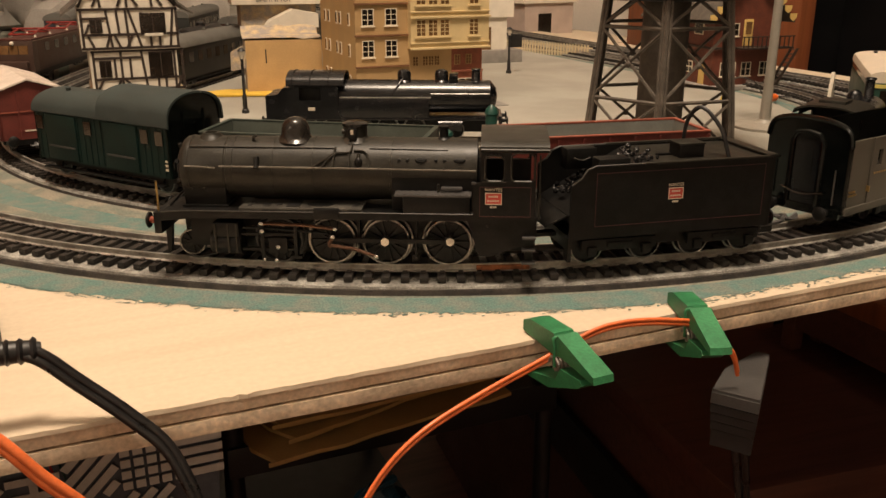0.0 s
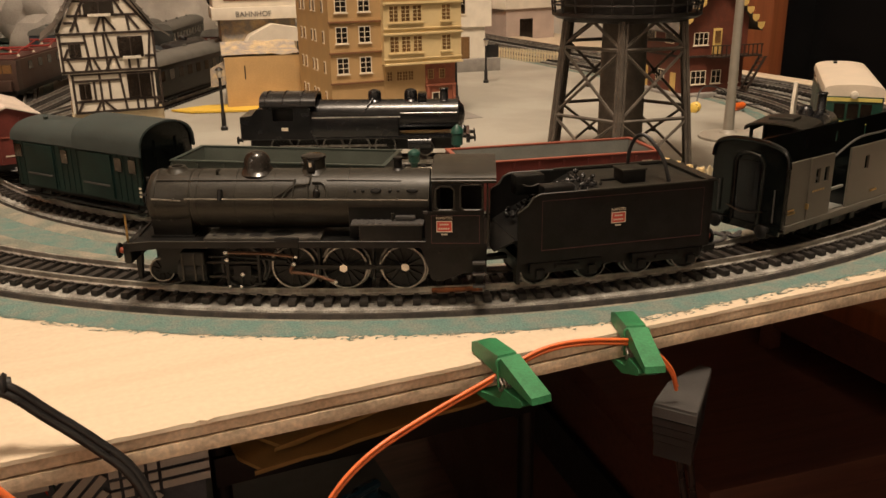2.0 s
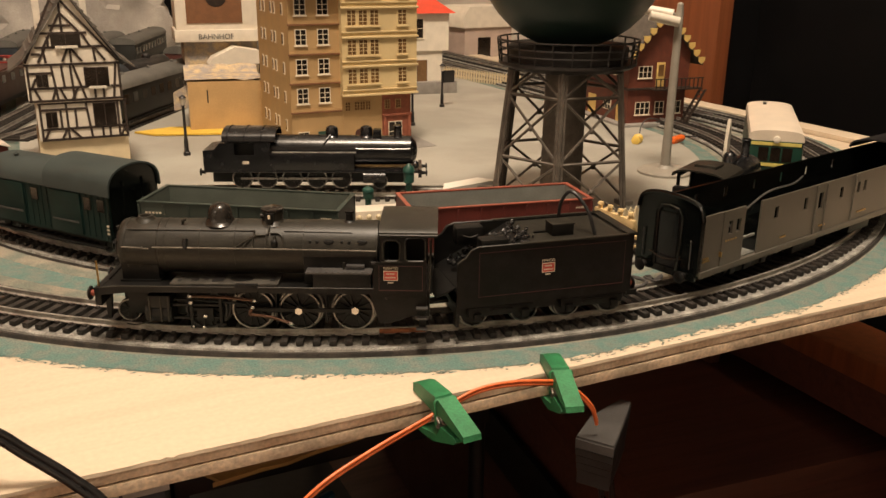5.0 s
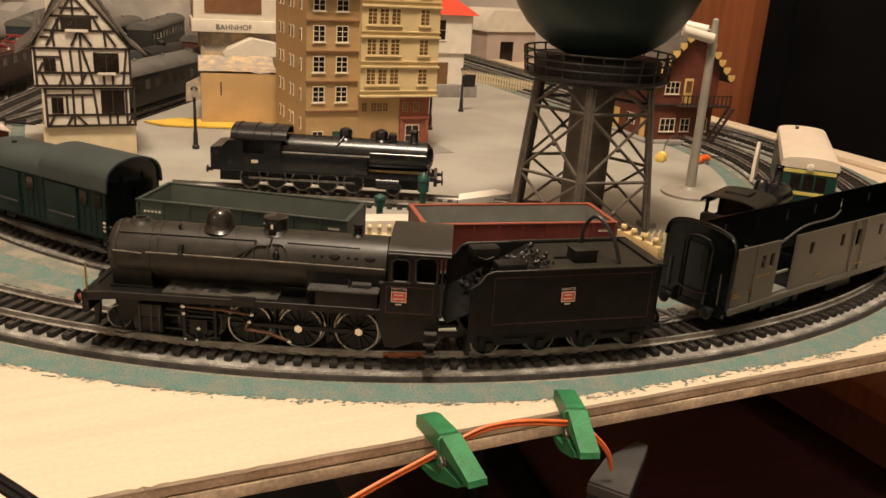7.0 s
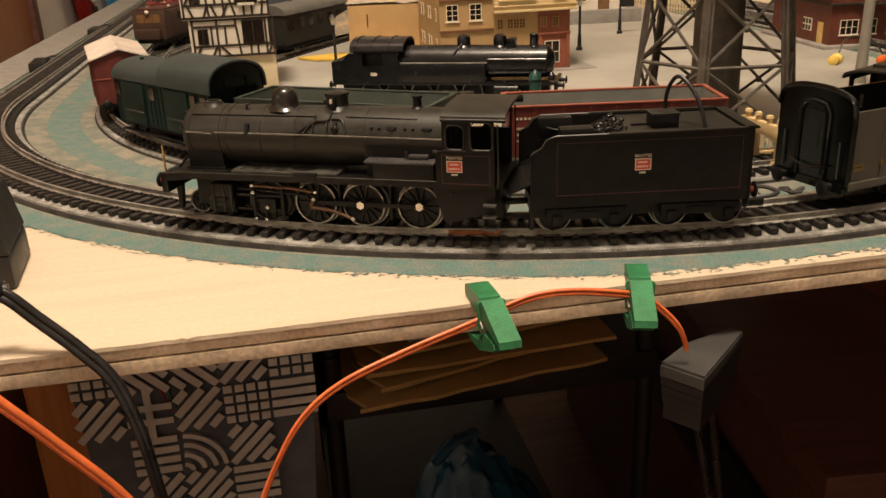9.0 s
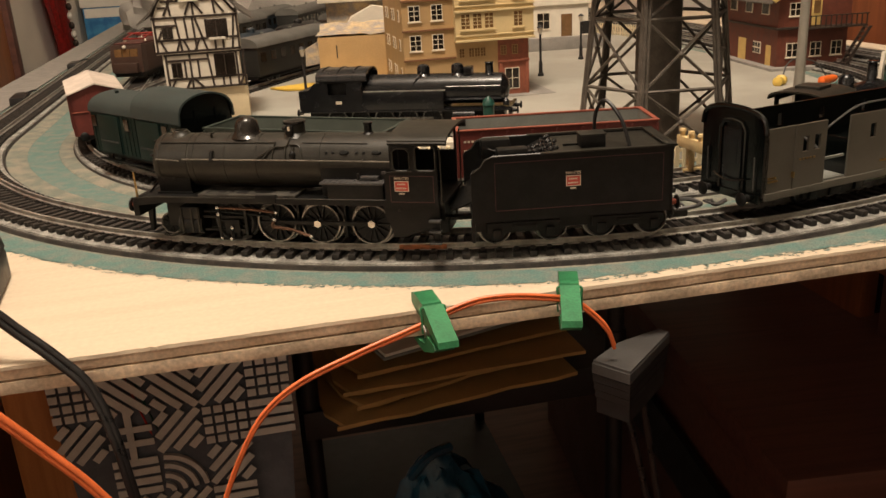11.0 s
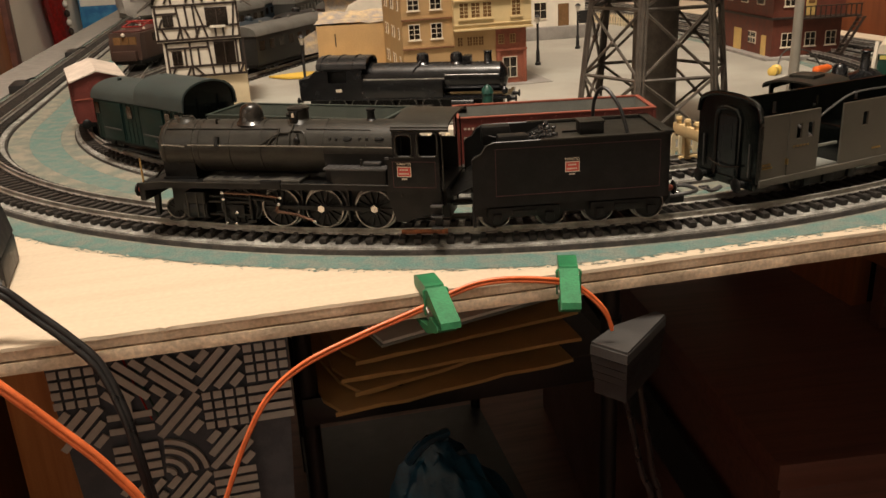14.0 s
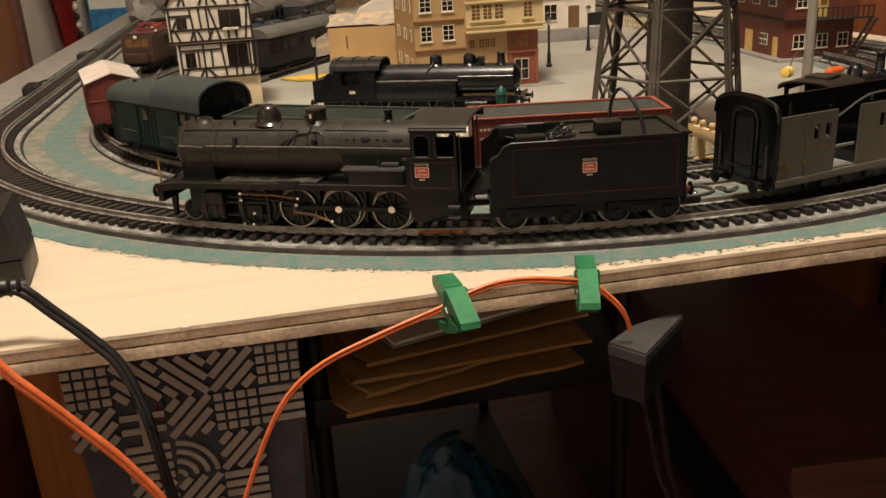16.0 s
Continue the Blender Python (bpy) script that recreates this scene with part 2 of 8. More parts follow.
TEALBAG = mat("glossy_teal_plastic_bag", (0.006, 0.045, 0.080), 0.30, 0, 0.25, 30, 300, 0.15, 0.35, second=(0.006, 0.028, 0.048))
BAGCLOTH = mat("slate_blue_bag_cloth", (0.10, 0.107, 0.125), 0.85, 0, 0.15, 60, 1200, 0.4)
BAGWHITE = mat("pale_bag_print", (0.52, 0.49, 0.45), 0.85, 0, 0.08, 60, 1200, 0.3)
GREYCLOTH = mat("dull_white_cloth", (0.40, 0.37, 0.33), 0.9, 0, 0.12, 30, 600, 0.3)
WHITEPAPER = mat("white_paper", (0.72, 0.68, 0.60), 0.8, 0, 0.04, 60, 900, 0.1)
RCGREEN = mat("dark_green_railcar", (0.010, 0.045, 0.030), 0.35, 0, 0.1, 100, 1500, 0.05)
RCROOF = mat("ivory_railcar_roof", (0.66, 0.57, 0.46), 0.4, 0, 0.06, 60, 1500, 0.06)
YELLOWLINE = mat("yellow_stripe", (0.62, 0.52, 0.14), 0.4, 0, 0.06, 100, 1500, 0.0)
ELBROWN = mat("olive_brown_electric_loco", (0.050, 0.026, 0.018), 0.5, 0, 0.12, 100, 1500, 0.1)
PANTO = mat("dark_red_pantograph", (0.26, 0.028, 0.022), 0.45, 0, 0.1, 200, 1500, 0.05)
GREYROOF = mat("dull_grey_coach_roof", (0.115, 0.112, 0.10), 0.6, 0, 0.15, 60, 1500, 0.15)
COACHDK = mat("dull_black_green_coach", (0.012, 0.013, 0.011), 0.55, 0, 0.2, 60, 1500, 0.1)
DKBLUE = mat("dark_blue_wagon", (0.016, 0.026, 0.036), 0.5, 0, 0.15, 80, 1500, 0.1)
MAROON = mat("dull_maroon_wagon", (0.075, 0.024, 0.018), 0.55, 0, 0.15, 80, 1500, 0.1)
REDTINSEL = mat("red_fabric", (0.48, 0.022, 0.018), 0.6, 0, 0.25, 120, 900, 0.6)
BLUECARD = mat("blue_printed_card", (0.015, 0.12, 0.30), 0.5, 0, 0.15, 40, 600, 0.05, second=(0.05, 0.22, 0.42))
PINKROOF = mat("pale_pink_grey_card", (0.50, 0.40, 0.34), 0.7, 0, 0.08, 40, 900, 0.1)


# ---- mesh helpers ----
def B():
    return bmesh.new()


def box(bm, x0, x1, y0, y1, z0, z1, bev=0.0, m=None):
    r = bmesh.ops.create_cube(bm, size=1.0, matrix=Matrix.LocRotScale(((x0 + x1) / 2, (y0 + y1) / 2, (z0 + z1) / 2), None, (abs(x1 - x0), abs(y1 - y0), abs(z1 - z0))))
    vs = r["verts"]
    if bev:
        es = list({e for v in vs for e in v.link_edges})
        got = bmesh.ops.bevel(bm, geom=es, offset=bev, segments=2, affect="EDGES", profile=0.6)
        vs = list({v for f in got["faces"] for v in f.verts} | {v for v in vs if v.is_valid})
    if m is not None:
        bmesh.ops.transform(bm, matrix=m, verts=vs)
    return bm


def pierced(bm, x0, x1, z0, z1, y0, y1, holes):
    """One upright panel between y0 and y1 with rectangular openings (xa, xb, za, zb) cut through it."""
    xs = sorted({x0, x1, *(h[0] for h in holes), *(h[1] for h in holes)})
    zs = sorted({z0, z1, *(h[2] for h in holes), *(h[3] for h in holes)})
    nx, nz = len(xs) - 1, len(zs) - 1

    def solid(i, k):
        if not (0 <= i < nx and 0 <= k < nz):
            return False
        cx, cz = (xs[i] + xs[i + 1]) / 2, (zs[k] + zs[k + 1]) / 2
        return not any(a < cx < b and c < cz < d for a, b, c, d in holes)
    grid = {}

    def v(i, k, side):
        if (i, k, side) not in grid:
            grid[i, k, side] = bm.verts.new((xs[i], (y0, y1)[side], zs[k]))
        return grid[i, k, side]
    for i in range(nx):
        for k in range(nz):
            if not solid(i, k):
                continue
            for side in (0, 1):
                bm.faces.new((v(i, k, side), v(i + 1, k, side), v(i + 1, k + 1, side), v(i, k + 1, side)))
            for (di, dk), (a, b) in (((-1, 0), ((i, k), (i, k + 1))), ((1, 0), ((i + 1, k), (i + 1, k + 1))), ((0, -1), ((i, k), (i + 1, k))), ((0, 1), ((i, k + 1), (i + 1, k + 1)))):
                if not solid(i + di, k + dk):
                    bm.faces.new((v(*a, 0), v(*b, 0), v(*b, 1), v(*a, 1)))
    return bm


def cyl(bm, p0, p1, r0, r1=None, n=16):
    p0, p1 = Vector(p0), Vector(p1)
    d = p1 - p0
    m = Matrix.Translation((p0 + p1) / 2) @ d.to_track_quat("Z", "Y").to_matrix().to_4x4()
    bmesh.ops.create_cone(bm, cap_ends=True, segments=n, radius1=r0, radius2=r0 if r1 is None else r1, depth=d.length, matrix=m)
    return bm


def ball(bm, p, r, sx=1, sy=1, sz=1, n=14):
    bmesh.ops.create_uvsphere(bm, u_segments=n, v_segments=max(6, n // 2), radius=r, matrix=Matrix.LocRotScale(p, None, (sx, sy, sz)))
    return bm


def lathe(bm, profile, at=(0, 0, 0), axis="z", n=24):
    """profile: (radius, height) pairs turned round an axis through at."""
    rows = []
    for r, h in profile:
        row = []
        for i in range(n):
            a = 2 * math.pi * i / n
            c, s = r * math.cos(a), r * math.sin(a)
            p = (c, s, h) if axis == "z" else ((h, c, s) if axis == "x" else (s, h, c))
            row.append(bm.verts.new((at[0] + p[0], at[1] + p[1], at[2] + p[2])))
        rows.append(row)
    for a, b in zip(rows, rows[1:]):
        for i in range(n):
            j = (i + 1) % n
            bm.faces.new((a[i], a[j], b[j], b[i]))
    for row in (rows[0], rows[-1]):
        bm.faces.new(row)
    return bm


def prism(bm, pts, a, b, plane="xz"):
    """A polygon pushed out along the third axis from a to b."""
    def place(p, d):
        return (p[0], d, p[1]) if plane == "xz" else ((p[0], p[1], d) if plane == "xy" else (d, p[0], p[1]))
    lo = [bm.verts.new(place(p, a)) for p in pts]
    hi = [bm.verts.new(place(p, b)) for p in pts]
    n = len(pts)
    bm.faces.new(lo), bm.faces.new(hi[::-1])
    for i in range(n):
        bm.faces.new((lo[i], hi[i], hi[(i + 1) % n], lo[(i + 1) % n]))
    return bm


def smooth_path(pts, steps=8):
    """A Catmull-Rom line through the points."""
    P = [Vector(p) for p in pts]
    P = [2 * P[0] - P[1], *P, 2 * P[-1] - P[-2]]
    out = []
    for i in range(1, len(P) - 2):
        a, b, c, d = P[i - 1:i + 3]
        for k in range(steps):
            t = k / steps
            out.append(0.5 * (2 * b + (c - a) * t + (2 * a - 5 * b + 4 * c - d) * t * t + (3 * b - a - 3 * c + d) * t ** 3))
    out.append(P[-2])
    return out


def tube(bm, pts, r, n=8, flat=1.0):
    pts = [Vector(p) for p in pts]
    rows, side = [], None
    for i, p in enumerate(pts):
        d = (pts[min(i + 1, len(pts) - 1)] - pts[max(i - 1, 0)]).normalized()
        if side is None:
            side = d.orthogonal().normalized()
        side = (side - d * side.dot(d)).normalized()
        up = d.cross(side)
        rows.append([bm.verts.new(p + r * (math.cos(2 * math.pi * k / n) * side + flat * math.sin(2 * math.pi * k / n) * up)) for k in range(n)])
    for a, b in zip(rows, rows[1:]):
        for k in range(n):
            bm.faces.new((a[k], a[(k + 1) % n], b[(k + 1) % n], b[k]))
    bm.faces.new(rows[0][::-1]), bm.faces.new(rows[-1])
    return bm


def sweep(bm, path, profile, closed_profile=True):
    """path: (x, y, nx, ny) with the outward normal; profile: (offset, z)."""
    rows = [[bm.verts.new((x + nx * o, y + ny * o, z)) for o, z in profile] for x, y, nx, ny in path]
    k = len(profile)
    for a, b in zip(rows, rows[1:]):
        for i in range(k if closed_profile else k - 1):
            j = (i + 1) % k
            bm.faces.new((a[i], a[j], b[j], b[i]))
    if closed_profile:
        bm.faces.new(rows[0]), bm.faces.new(rows[-1][::-1])
    return bm


def finish(bm, name, smooth=True):
    bmesh.ops.recalc_face_normals(bm, faces=bm.faces)
    me = bpy.data.meshes.new(name)
    bm.to_mesh(me)
    bm.free()
    if smooth:
        me.polygons.foreach_set("use_smooth", [True] * len(me.polygons))
        me.set_sharp_from_angle(angle=radians(38))
    return me


def part(name, bm, material, parent, label="", smooth=True):
    me = finish(bm, name, smooth) if isinstance(bm, bmesh.types.BMesh) else bm
    if material is not None and not me.materials:
        me.materials.append(material)
    ob = new(name, me)
    ob.parent = parent
    if label:
        tagged(ob, label)
    return ob


def thing(name, m, label, category, group="", kind=""):
    ob = new(name)
    ob.empty_display_size = 0.01
    ob.matrix_basis = m
    return tagged(ob, label, category, group, kind)


def single(name, bm, material, m, label, category, group="", kind="", smooth=True):
    me = finish(bm, name, smooth)
    me.materials.append(material)
    ob = new(name, me)
    ob.matrix_basis = m
    return tagged(ob, label, category, group, kind)


def on_ring(psi, R, z=RAIL, turn=0.0):
    a = radians(psi)
    return pose(CX + R * math.sin(a), CY - R * math.cos(a), z, 0, 0, psi + turn)


def on_inner(psi, z=RAIL, turn=0.0):
    """A place on the inner track, on the ray at psi from the common centre."""
    s, c = math.sin(radians(psi)), math.cos(radians(psi))
    r = IN_DX * s + math.sqrt(R_IN ** 2 - (IN_DX * c) ** 2)
    x, y = CX + r * s, CY - r * c
    return pose(x, y, z, 0, 0, math.degrees(math.atan2(x - CX - IN_DX, CY - y)) + turn)


def on_board(u, v, z=0.0, turn=0.0):
    return BOARD @ pose(u, v, z, 0, 0, turn)


def loop_path(R, v_end=2.0, step=2.0, a0=180.0, a1=360.0, straights=True, du=0.0, dv=0.0):
    """Centre line of an oval's near end in the board frame, with outward normals."""
    out = []
    if straights:
        for v in np.linspace(v_end, VC + dv + 0.01, 30):
            out.append((UC + du - R, float(v), -1.0, 0.0))
    for a in np.arange(a0, a1 + 0.01, step):
        c, s = math.cos(radians(a)), math.sin(radians(a))
        out.append((UC + du + R * c, VC + dv + R * s, c, s))
    if straights:
        for v in np.linspace(VC + dv + 0.01, v_end, 30):
            out.append((UC + du + R, float(v), 1.0, 0.0))
    return out

# ---- the room ----
def wall(name, u0, u1, v0, v1, z0, z1, material, label):
    bm = box(B(), u0, u1, v0, v1, z0, z1)
    return single(name, bm, material, BOARD, label, "structure", kind="structure", smooth=False)


FLOOR_Z = -0.74
single("floor", box(B(), -2.2, 3.0, -2.4, 3.2, FLOOR_Z - 0.05, FLOOR_Z), FLOORWOOD, BOARD, "dark reddish wooden floor of the room", "floor", kind="structure")
single("ceiling", box(B(), -2.2, 3.0, -2.4, 3.2, 1.72, 1.77), CEILM, BOARD, "plain white ceiling", "ceiling", kind="structure")
wall("wall_west", -0.48, -0.40, 0.98, 3.2, FLOOR_Z, 1.72, WALLPAINT, "warm white painted wall behind the layout")
wall("wall_west_far", -2.2, -2.12, -2.4, 0.98, FLOOR_Z, 1.72, WALLPAINT, "warm white painted wall")
wall("wall_north", -2.2, 3.0, 3.12, 3.2, FLOOR_Z, 1.72, WALLPAINT, "warm white painted wall")
wall("wall_east", 2.92, 3.0, -2.4, 3.12, FLOOR_Z, 1.72, WALLPAINT, "warm white painted wall")
wall("wall_south", -2.12, 2.92, -2.4, -2.32, FLOOR_Z, 1.72, WALLPAINT, "warm white painted wall")

# the wardrobe whose varnished side closes the layout on the west
w = thing("wooden_wardrobe", on_board(-0.485, 0.62, FLOOR_Z), "varnished orange-brown wooden wardrobe standing beside the board", "wardrobe")
part("side_panel", box(B(), 0.20, 0.225, -0.42, 0.36, 0.0, 2.1, 0.003), DOORWOOD, w)
part("back_panel", box(B(), -0.35, 0.199, -0.42, 0.36, 0.0, 2.09), DARKWOOD, w, "dark wardrobe carcass")
part("edge_strip", box(B(), 0.198, 0.232, 0.361, 0.385, 0.0, 2.1, 0.003), DARKWOOD, w, "darker wooden edge strip")

# cabinet and black screen on the east side
w = thing("wooden_cabinet", on_board(0.66, 0.487, FLOOR_Z), "red-brown wooden cabinet with a black front standing behind the layout", "cabinet")
part("side_panel", box(B(), 0.0, 0.02, 0.0, 0.30, 0.0, 1.6, 0.002), CABWOOD, w)
part("carcass", box(B(), 0.021, 0.45, 0.004, 0.30, 0.0, 1.59), SHADEBLACK, w, "black carcass and front")
wall("wall_east_near", 0.78, 0.86, 0.81, 3.12, FLOOR_Z, 1.72, WALLPAINT, "warm white painted wall behind the cabinet")
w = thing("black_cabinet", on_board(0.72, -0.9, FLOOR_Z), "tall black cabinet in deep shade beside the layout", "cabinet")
part("body", box(B(), 0.0, 0.5, 0.0, 1.39, 0.0, 1.7, 0.004), SHADEBLACK, w)
part("plinth", box(B(), -0.01, 0.5, 0.0, 1.39, 0.0, 0.06), STEELBLK, w)

# ---- the board ----
layout_w, layout_d = (-0.205, 0.622), (0.0, 2.12)
board = thing("layout_board", BOARD, "pale plywood baseboard with a rough sawn edge, painted around the tracks", "baseboard", kind="structure")
N = 420
bm = B()
random.seed(3)
top_front, low = [], []
for i in range(N + 1):
    u = layout_w[0] + (layout_w[1] - layout_w[0]) * i / N
    jag = 0.00022 * random.uniform(-1, 1) + 0.0004 * noise.noise((u * 60, 0, 0))
    if abs(u) < 0.006:
        jag += 0.0009 * random.uniform(-1, 1)
    top_front.append((u, jag))
rows = [[bm.verts.new((u, j, 0.0)) for u, j in top_front], [bm.verts.new((u, j * 0.5 - 0.0002, -0.0012)) for u, j in top_front]]
back = [bm.verts.new((u, layout_d[1], 0.0)) for u, j in top_front]
backl = [bm.verts.new((u, layout_d[1], -0.0012)) for u, j in top_front]
for a, b in ((back, rows[0]), (rows[0], rows[1]), (rows[1], backl)):
    for i in range(N):
        bm.faces.new((a[i], a[i + 1], b[i + 1], b[i]))
part("face_veneer", bm, PLY, board)
for name, z0, z1, inset, material in (("ply_layer", -0.0046, -0.0012, 0.0003, PLY_EDGE), ("glue_line", -0.0054, -0.0046, 0.0009, GLUE), ("ply_layer", -0.0094, -0.0054, 0.0000, PLY_CORE)):
    bm = B()
    line = [(u, inset + 0.0003 * noise.noise((u * 90, z0 * 900, 3)), 0, -1) for u, j in top_front]
    sweep(bm, line, [(0.0, z1), (0.0002, (z0 + z1) / 2), (0.0, z0), (-2.11, z0), (-2.11, z1)])
    part(name, bm, material, board)
part("side_shelf", box(B(), 0.6225, 0.72, 0.80, 1.30, -0.0094, 0.0, 0.0005), PLY, board, "pale plywood shelf beside the board")
# the raised rim along the east side
part("edge_strip", box(B(), 0.600, 0.6225, VC + 0.02 - 0.36, layout_d[1], 0.0003, 0.0045, 0.0005), PLY, board, "bare pale wood edge strip")


def ragged_disc(bm, R, z, amp, wave, v_min=0.0015, n=720, u_min=None, v_top=2.05):
    """A painted area: the oval's near end with an uneven brushed border."""
    pts = []
    for i in range(n + 1):
        a = math.pi + math.pi * i / n
        r = R + amp * noise.noise((math.cos(a) * wave, math.sin(a) * wave, 0.4)) + amp * 0.6 * random.uniform(-1, 1)
        u, v = UC + r * math.cos(a), VC + r * math.sin(a)
        pts.append((u, max(v, v_min + 0.0014 * random.random() + 0.0014 * noise.noise((u * 60, 5, 0)) + 0.0012 * noise.noise((u * 700, 9, 0)))))
    pts += [(UC + R, v_top), (UC, v_top), (UC - R, v_top)]
    vs = [bm.verts.new((u, v, z)) for u, v in pts]
    hub = bm.verts.new((UC, VC, z))
    for a, b in zip(vs, vs[1:] + vs[:1]):
        bm.faces.new((hub, a, b))
    return bm


part("teal_ground", ragged_disc(B(), 0.3875, 0.00012, 0.0012, 40, v_min=0.0048), TEAL, board, "brushed teal green ground paint")
flecks = B()
for _ in range(1500):
    a = radians(random.uniform(205, 335))
    r = 0.3875 + abs(random.gauss(0, 0.0016)) - 0.0008
    u, v = UC + r * math.cos(a), VC + r * math.sin(a)
    if v < 0.0062:
        v = 0.0056 - abs(random.gauss(0, 0.0018))
    if v > 0.0006:
        lift = 0.00018 + 0.00017 * random.random()
        s, t = random.uniform(0.0002, 0.0011), random.uniform(0.00015, 0.0005)
        flecks.faces.new([flecks.verts.new((u + p, v + q, lift)) for p, q in ((-s, -t * 0.6), (s * 0.7, -t), (s, t * 0.5), (-s * 0.5, t))])
tagged(part("paint_fleck", flecks, TEAL, board, "dry brush flecks of teal paint"), kind="stuff")
part("grey_border", box(B(), -0.2045, UC - 0.3800, 0.330, 2.05, 0.0002, 0.0012), KERB, board, "grey painted border strip")


def band(name, R0, R1, z, material, label="", z0=0.00005, du=0.0, dv=0.0):
    mid, h = (R0 + R1) / 2, (R1 - R0) / 2
    bm = sweep(B(), loop_path(mid, 2.0, 1.5, du=du, dv=dv), [(h, z0), (h - 0.001, z), (-h + 0.001, z), (-h, z0)])
    return part(name, bm, material, board, label)


IN = dict(du=IN_DX * math.cos(radians(23)), dv=-IN_DX * math.sin(radians(23)))
band("sandy_verge", R_OUT - 0.0320, R_OUT + 0.0204, 0.0008, SAND, "sandy painted verge")
band("cork_edge", R_OUT - 0.0200, R_OUT + 0.0200, 0.0021, CORK, "dark cut cork edge")
band("ballast_bed", R_OUT - 0.0188, R_OUT + 0.0186, 0.0029, BALLAST, "grey granular track bed")
band("sandy_verge", R_IN - 0.0225, R_IN + 0.0270, 0.0008, SAND, "sandy painted verge", **IN)
band("cork_edge", R_IN - 0.0186, R_IN + 0.0186, 0.0019, CORK, "dark cut cork edge", **IN)
band("ballast_bed", R_IN - 0.0180, R_IN + 0.0180, 0.0029, BALLAST, "grey granular track bed", **IN)
bm = B()
pts = [(UC + 0.008 + 0.252 * math.cos(math.pi + math.pi * i / 90), VC + 0.252 * math.sin(math.pi + math.pi * i / 90)) for i in range(91)]
prism(bm, pts + [(UC + 0.260, 2.0), (UC - 0.244, 2.0)], 0.0, 0.0020, "xy")
part("town_ground", bm, PLAZA, board, "smooth grey-beige painted town square")

# ---- tracks ----
sleeper_me = finish(box(B(), -0.00145, 0.00145, -0.0148, 0.0148, 0.0, 0.0021, 0.0003), "sleeper")
sleeper_me.materials.append(SLEEPER)
chair_profile = [(0.0010, 0.0), (0.0011, 0.0004), (0.0004, 0.0008), (0.0004, 0.0018), (0.00055, 0.0020), (0.00055, 0.0026), (-0.00055, 0.0026), (-0.00055, 0.0020), (-0.0004, 0.0018), (-0.0004, 0.0008), (-0.0011, 0.0004), (-0.0010, 0.0)]


def track(name, R, psi0, psi1, label, dx=0.0):
    root = thing(name, pose(0, 0, 0), label, "railway track", "tracks of the layout")
    for side in (-1, 1):
        bm = B()
        path = []
        for a in np.arange(psi0, psi1 + 0.1, 0.75):
            s, c = math.sin(radians(a)), math.cos(radians(a))
            path.append((CX + dx + R * s, CY - R * c, s, -c))
        sweep(bm, path, [(side * 0.0087 + o, 0.0052 + z) for o, z in chair_profile])
        part("rail", bm, RAILM, root)
    step = math.degrees(0.0060 / R)
    n = int((psi1 - psi0) / step)
    for i in range(n):
        a = psi0 + (i + 0.5) * step
        ob = part("sleeper", sleeper_me, None, root)
        ob.matrix_basis = Matrix.Translation((dx, 0, 0)) @ on_ring(a, R, 0.0032, random.uniform(-0.8, 0.8))
    bm = B()
    for i in range(n):
        a = psi0 + (i + 0.5) * step
        for d in (-0.0112, -0.0062, 0.0062, 0.0112):
            m = Matrix.Translation((dx, 0, 0)) @ on_ring(a, R, 0.0) @ Matrix.Translation((0, d, 0))
            box(bm, -0.0008, 0.0008, -0.0007, 0.0007, 0.0052, 0.0061, 0, m)
    tagged(part("rail_fastening", bm, SLEEPER, root), kind="stuff")
    return root


outer = track("outer_track", R_OUT, -67, 113, "curved model track, nickel rails on black plastic sleepers")
inner = track("inner_track", R_IN, -67, 113, "curved inner model track, nickel rails on black plastic sleepers", IN_DX)
joiner = part("rail_joiner", box(B(), -0.009, 0.009, -0.0011, 0.0011, 0.0056, 0.0074, 0.0003), RUST, outer, "rust-coloured rail joiner")
joiner.matrix_basis = on_ring(4.6, R_OUT + 0.0087, 0.0)


def straight_track(name, u, v0, v1, turn=0.0, label="straight model track with black sleepers", parent_m=None, z=0.0032):
    root = thing(name, on_board(u, v0, z, turn) if parent_m is None else parent_m, label, "railway track", "tracks of the layout")
    L = v1 - v0
    for side in (-1, 1):
        bm = sweep(B(), [(0, t, 1, 0) for t in (0, L / 2, L)], [(side * 0.0087 + o, 0.0020 + h) for o, h in chair_profile])
        part("rail", bm, RAILM, root)
    for i in range(int(L / 0.0060)):
        part("sleeper", sleeper_me, None, root).matrix_basis = pose(0, i * 0.006 + 0.0015, 0, 0, 0, 90)
    return root


DU = IN["du"]
for u, v0, nm in ((UC - R_OUT, VC, "outer_track"), (UC - R_IN + DU, VC - 0.004, "inner_track"), (UC + R_OUT, VC, "outer_track"), (UC + R_IN + DU, VC - 0.004, "inner_track")):
    straight_track(nm, u, v0, 2.0, label="straight model track with nickel rails on black plastic sleepers")
straight_track("turnout_track", UC - R_IN + DU + 0.004, 0.530, 0.780, -18.5, "diverging model track with black sleepers", z=0.0034)

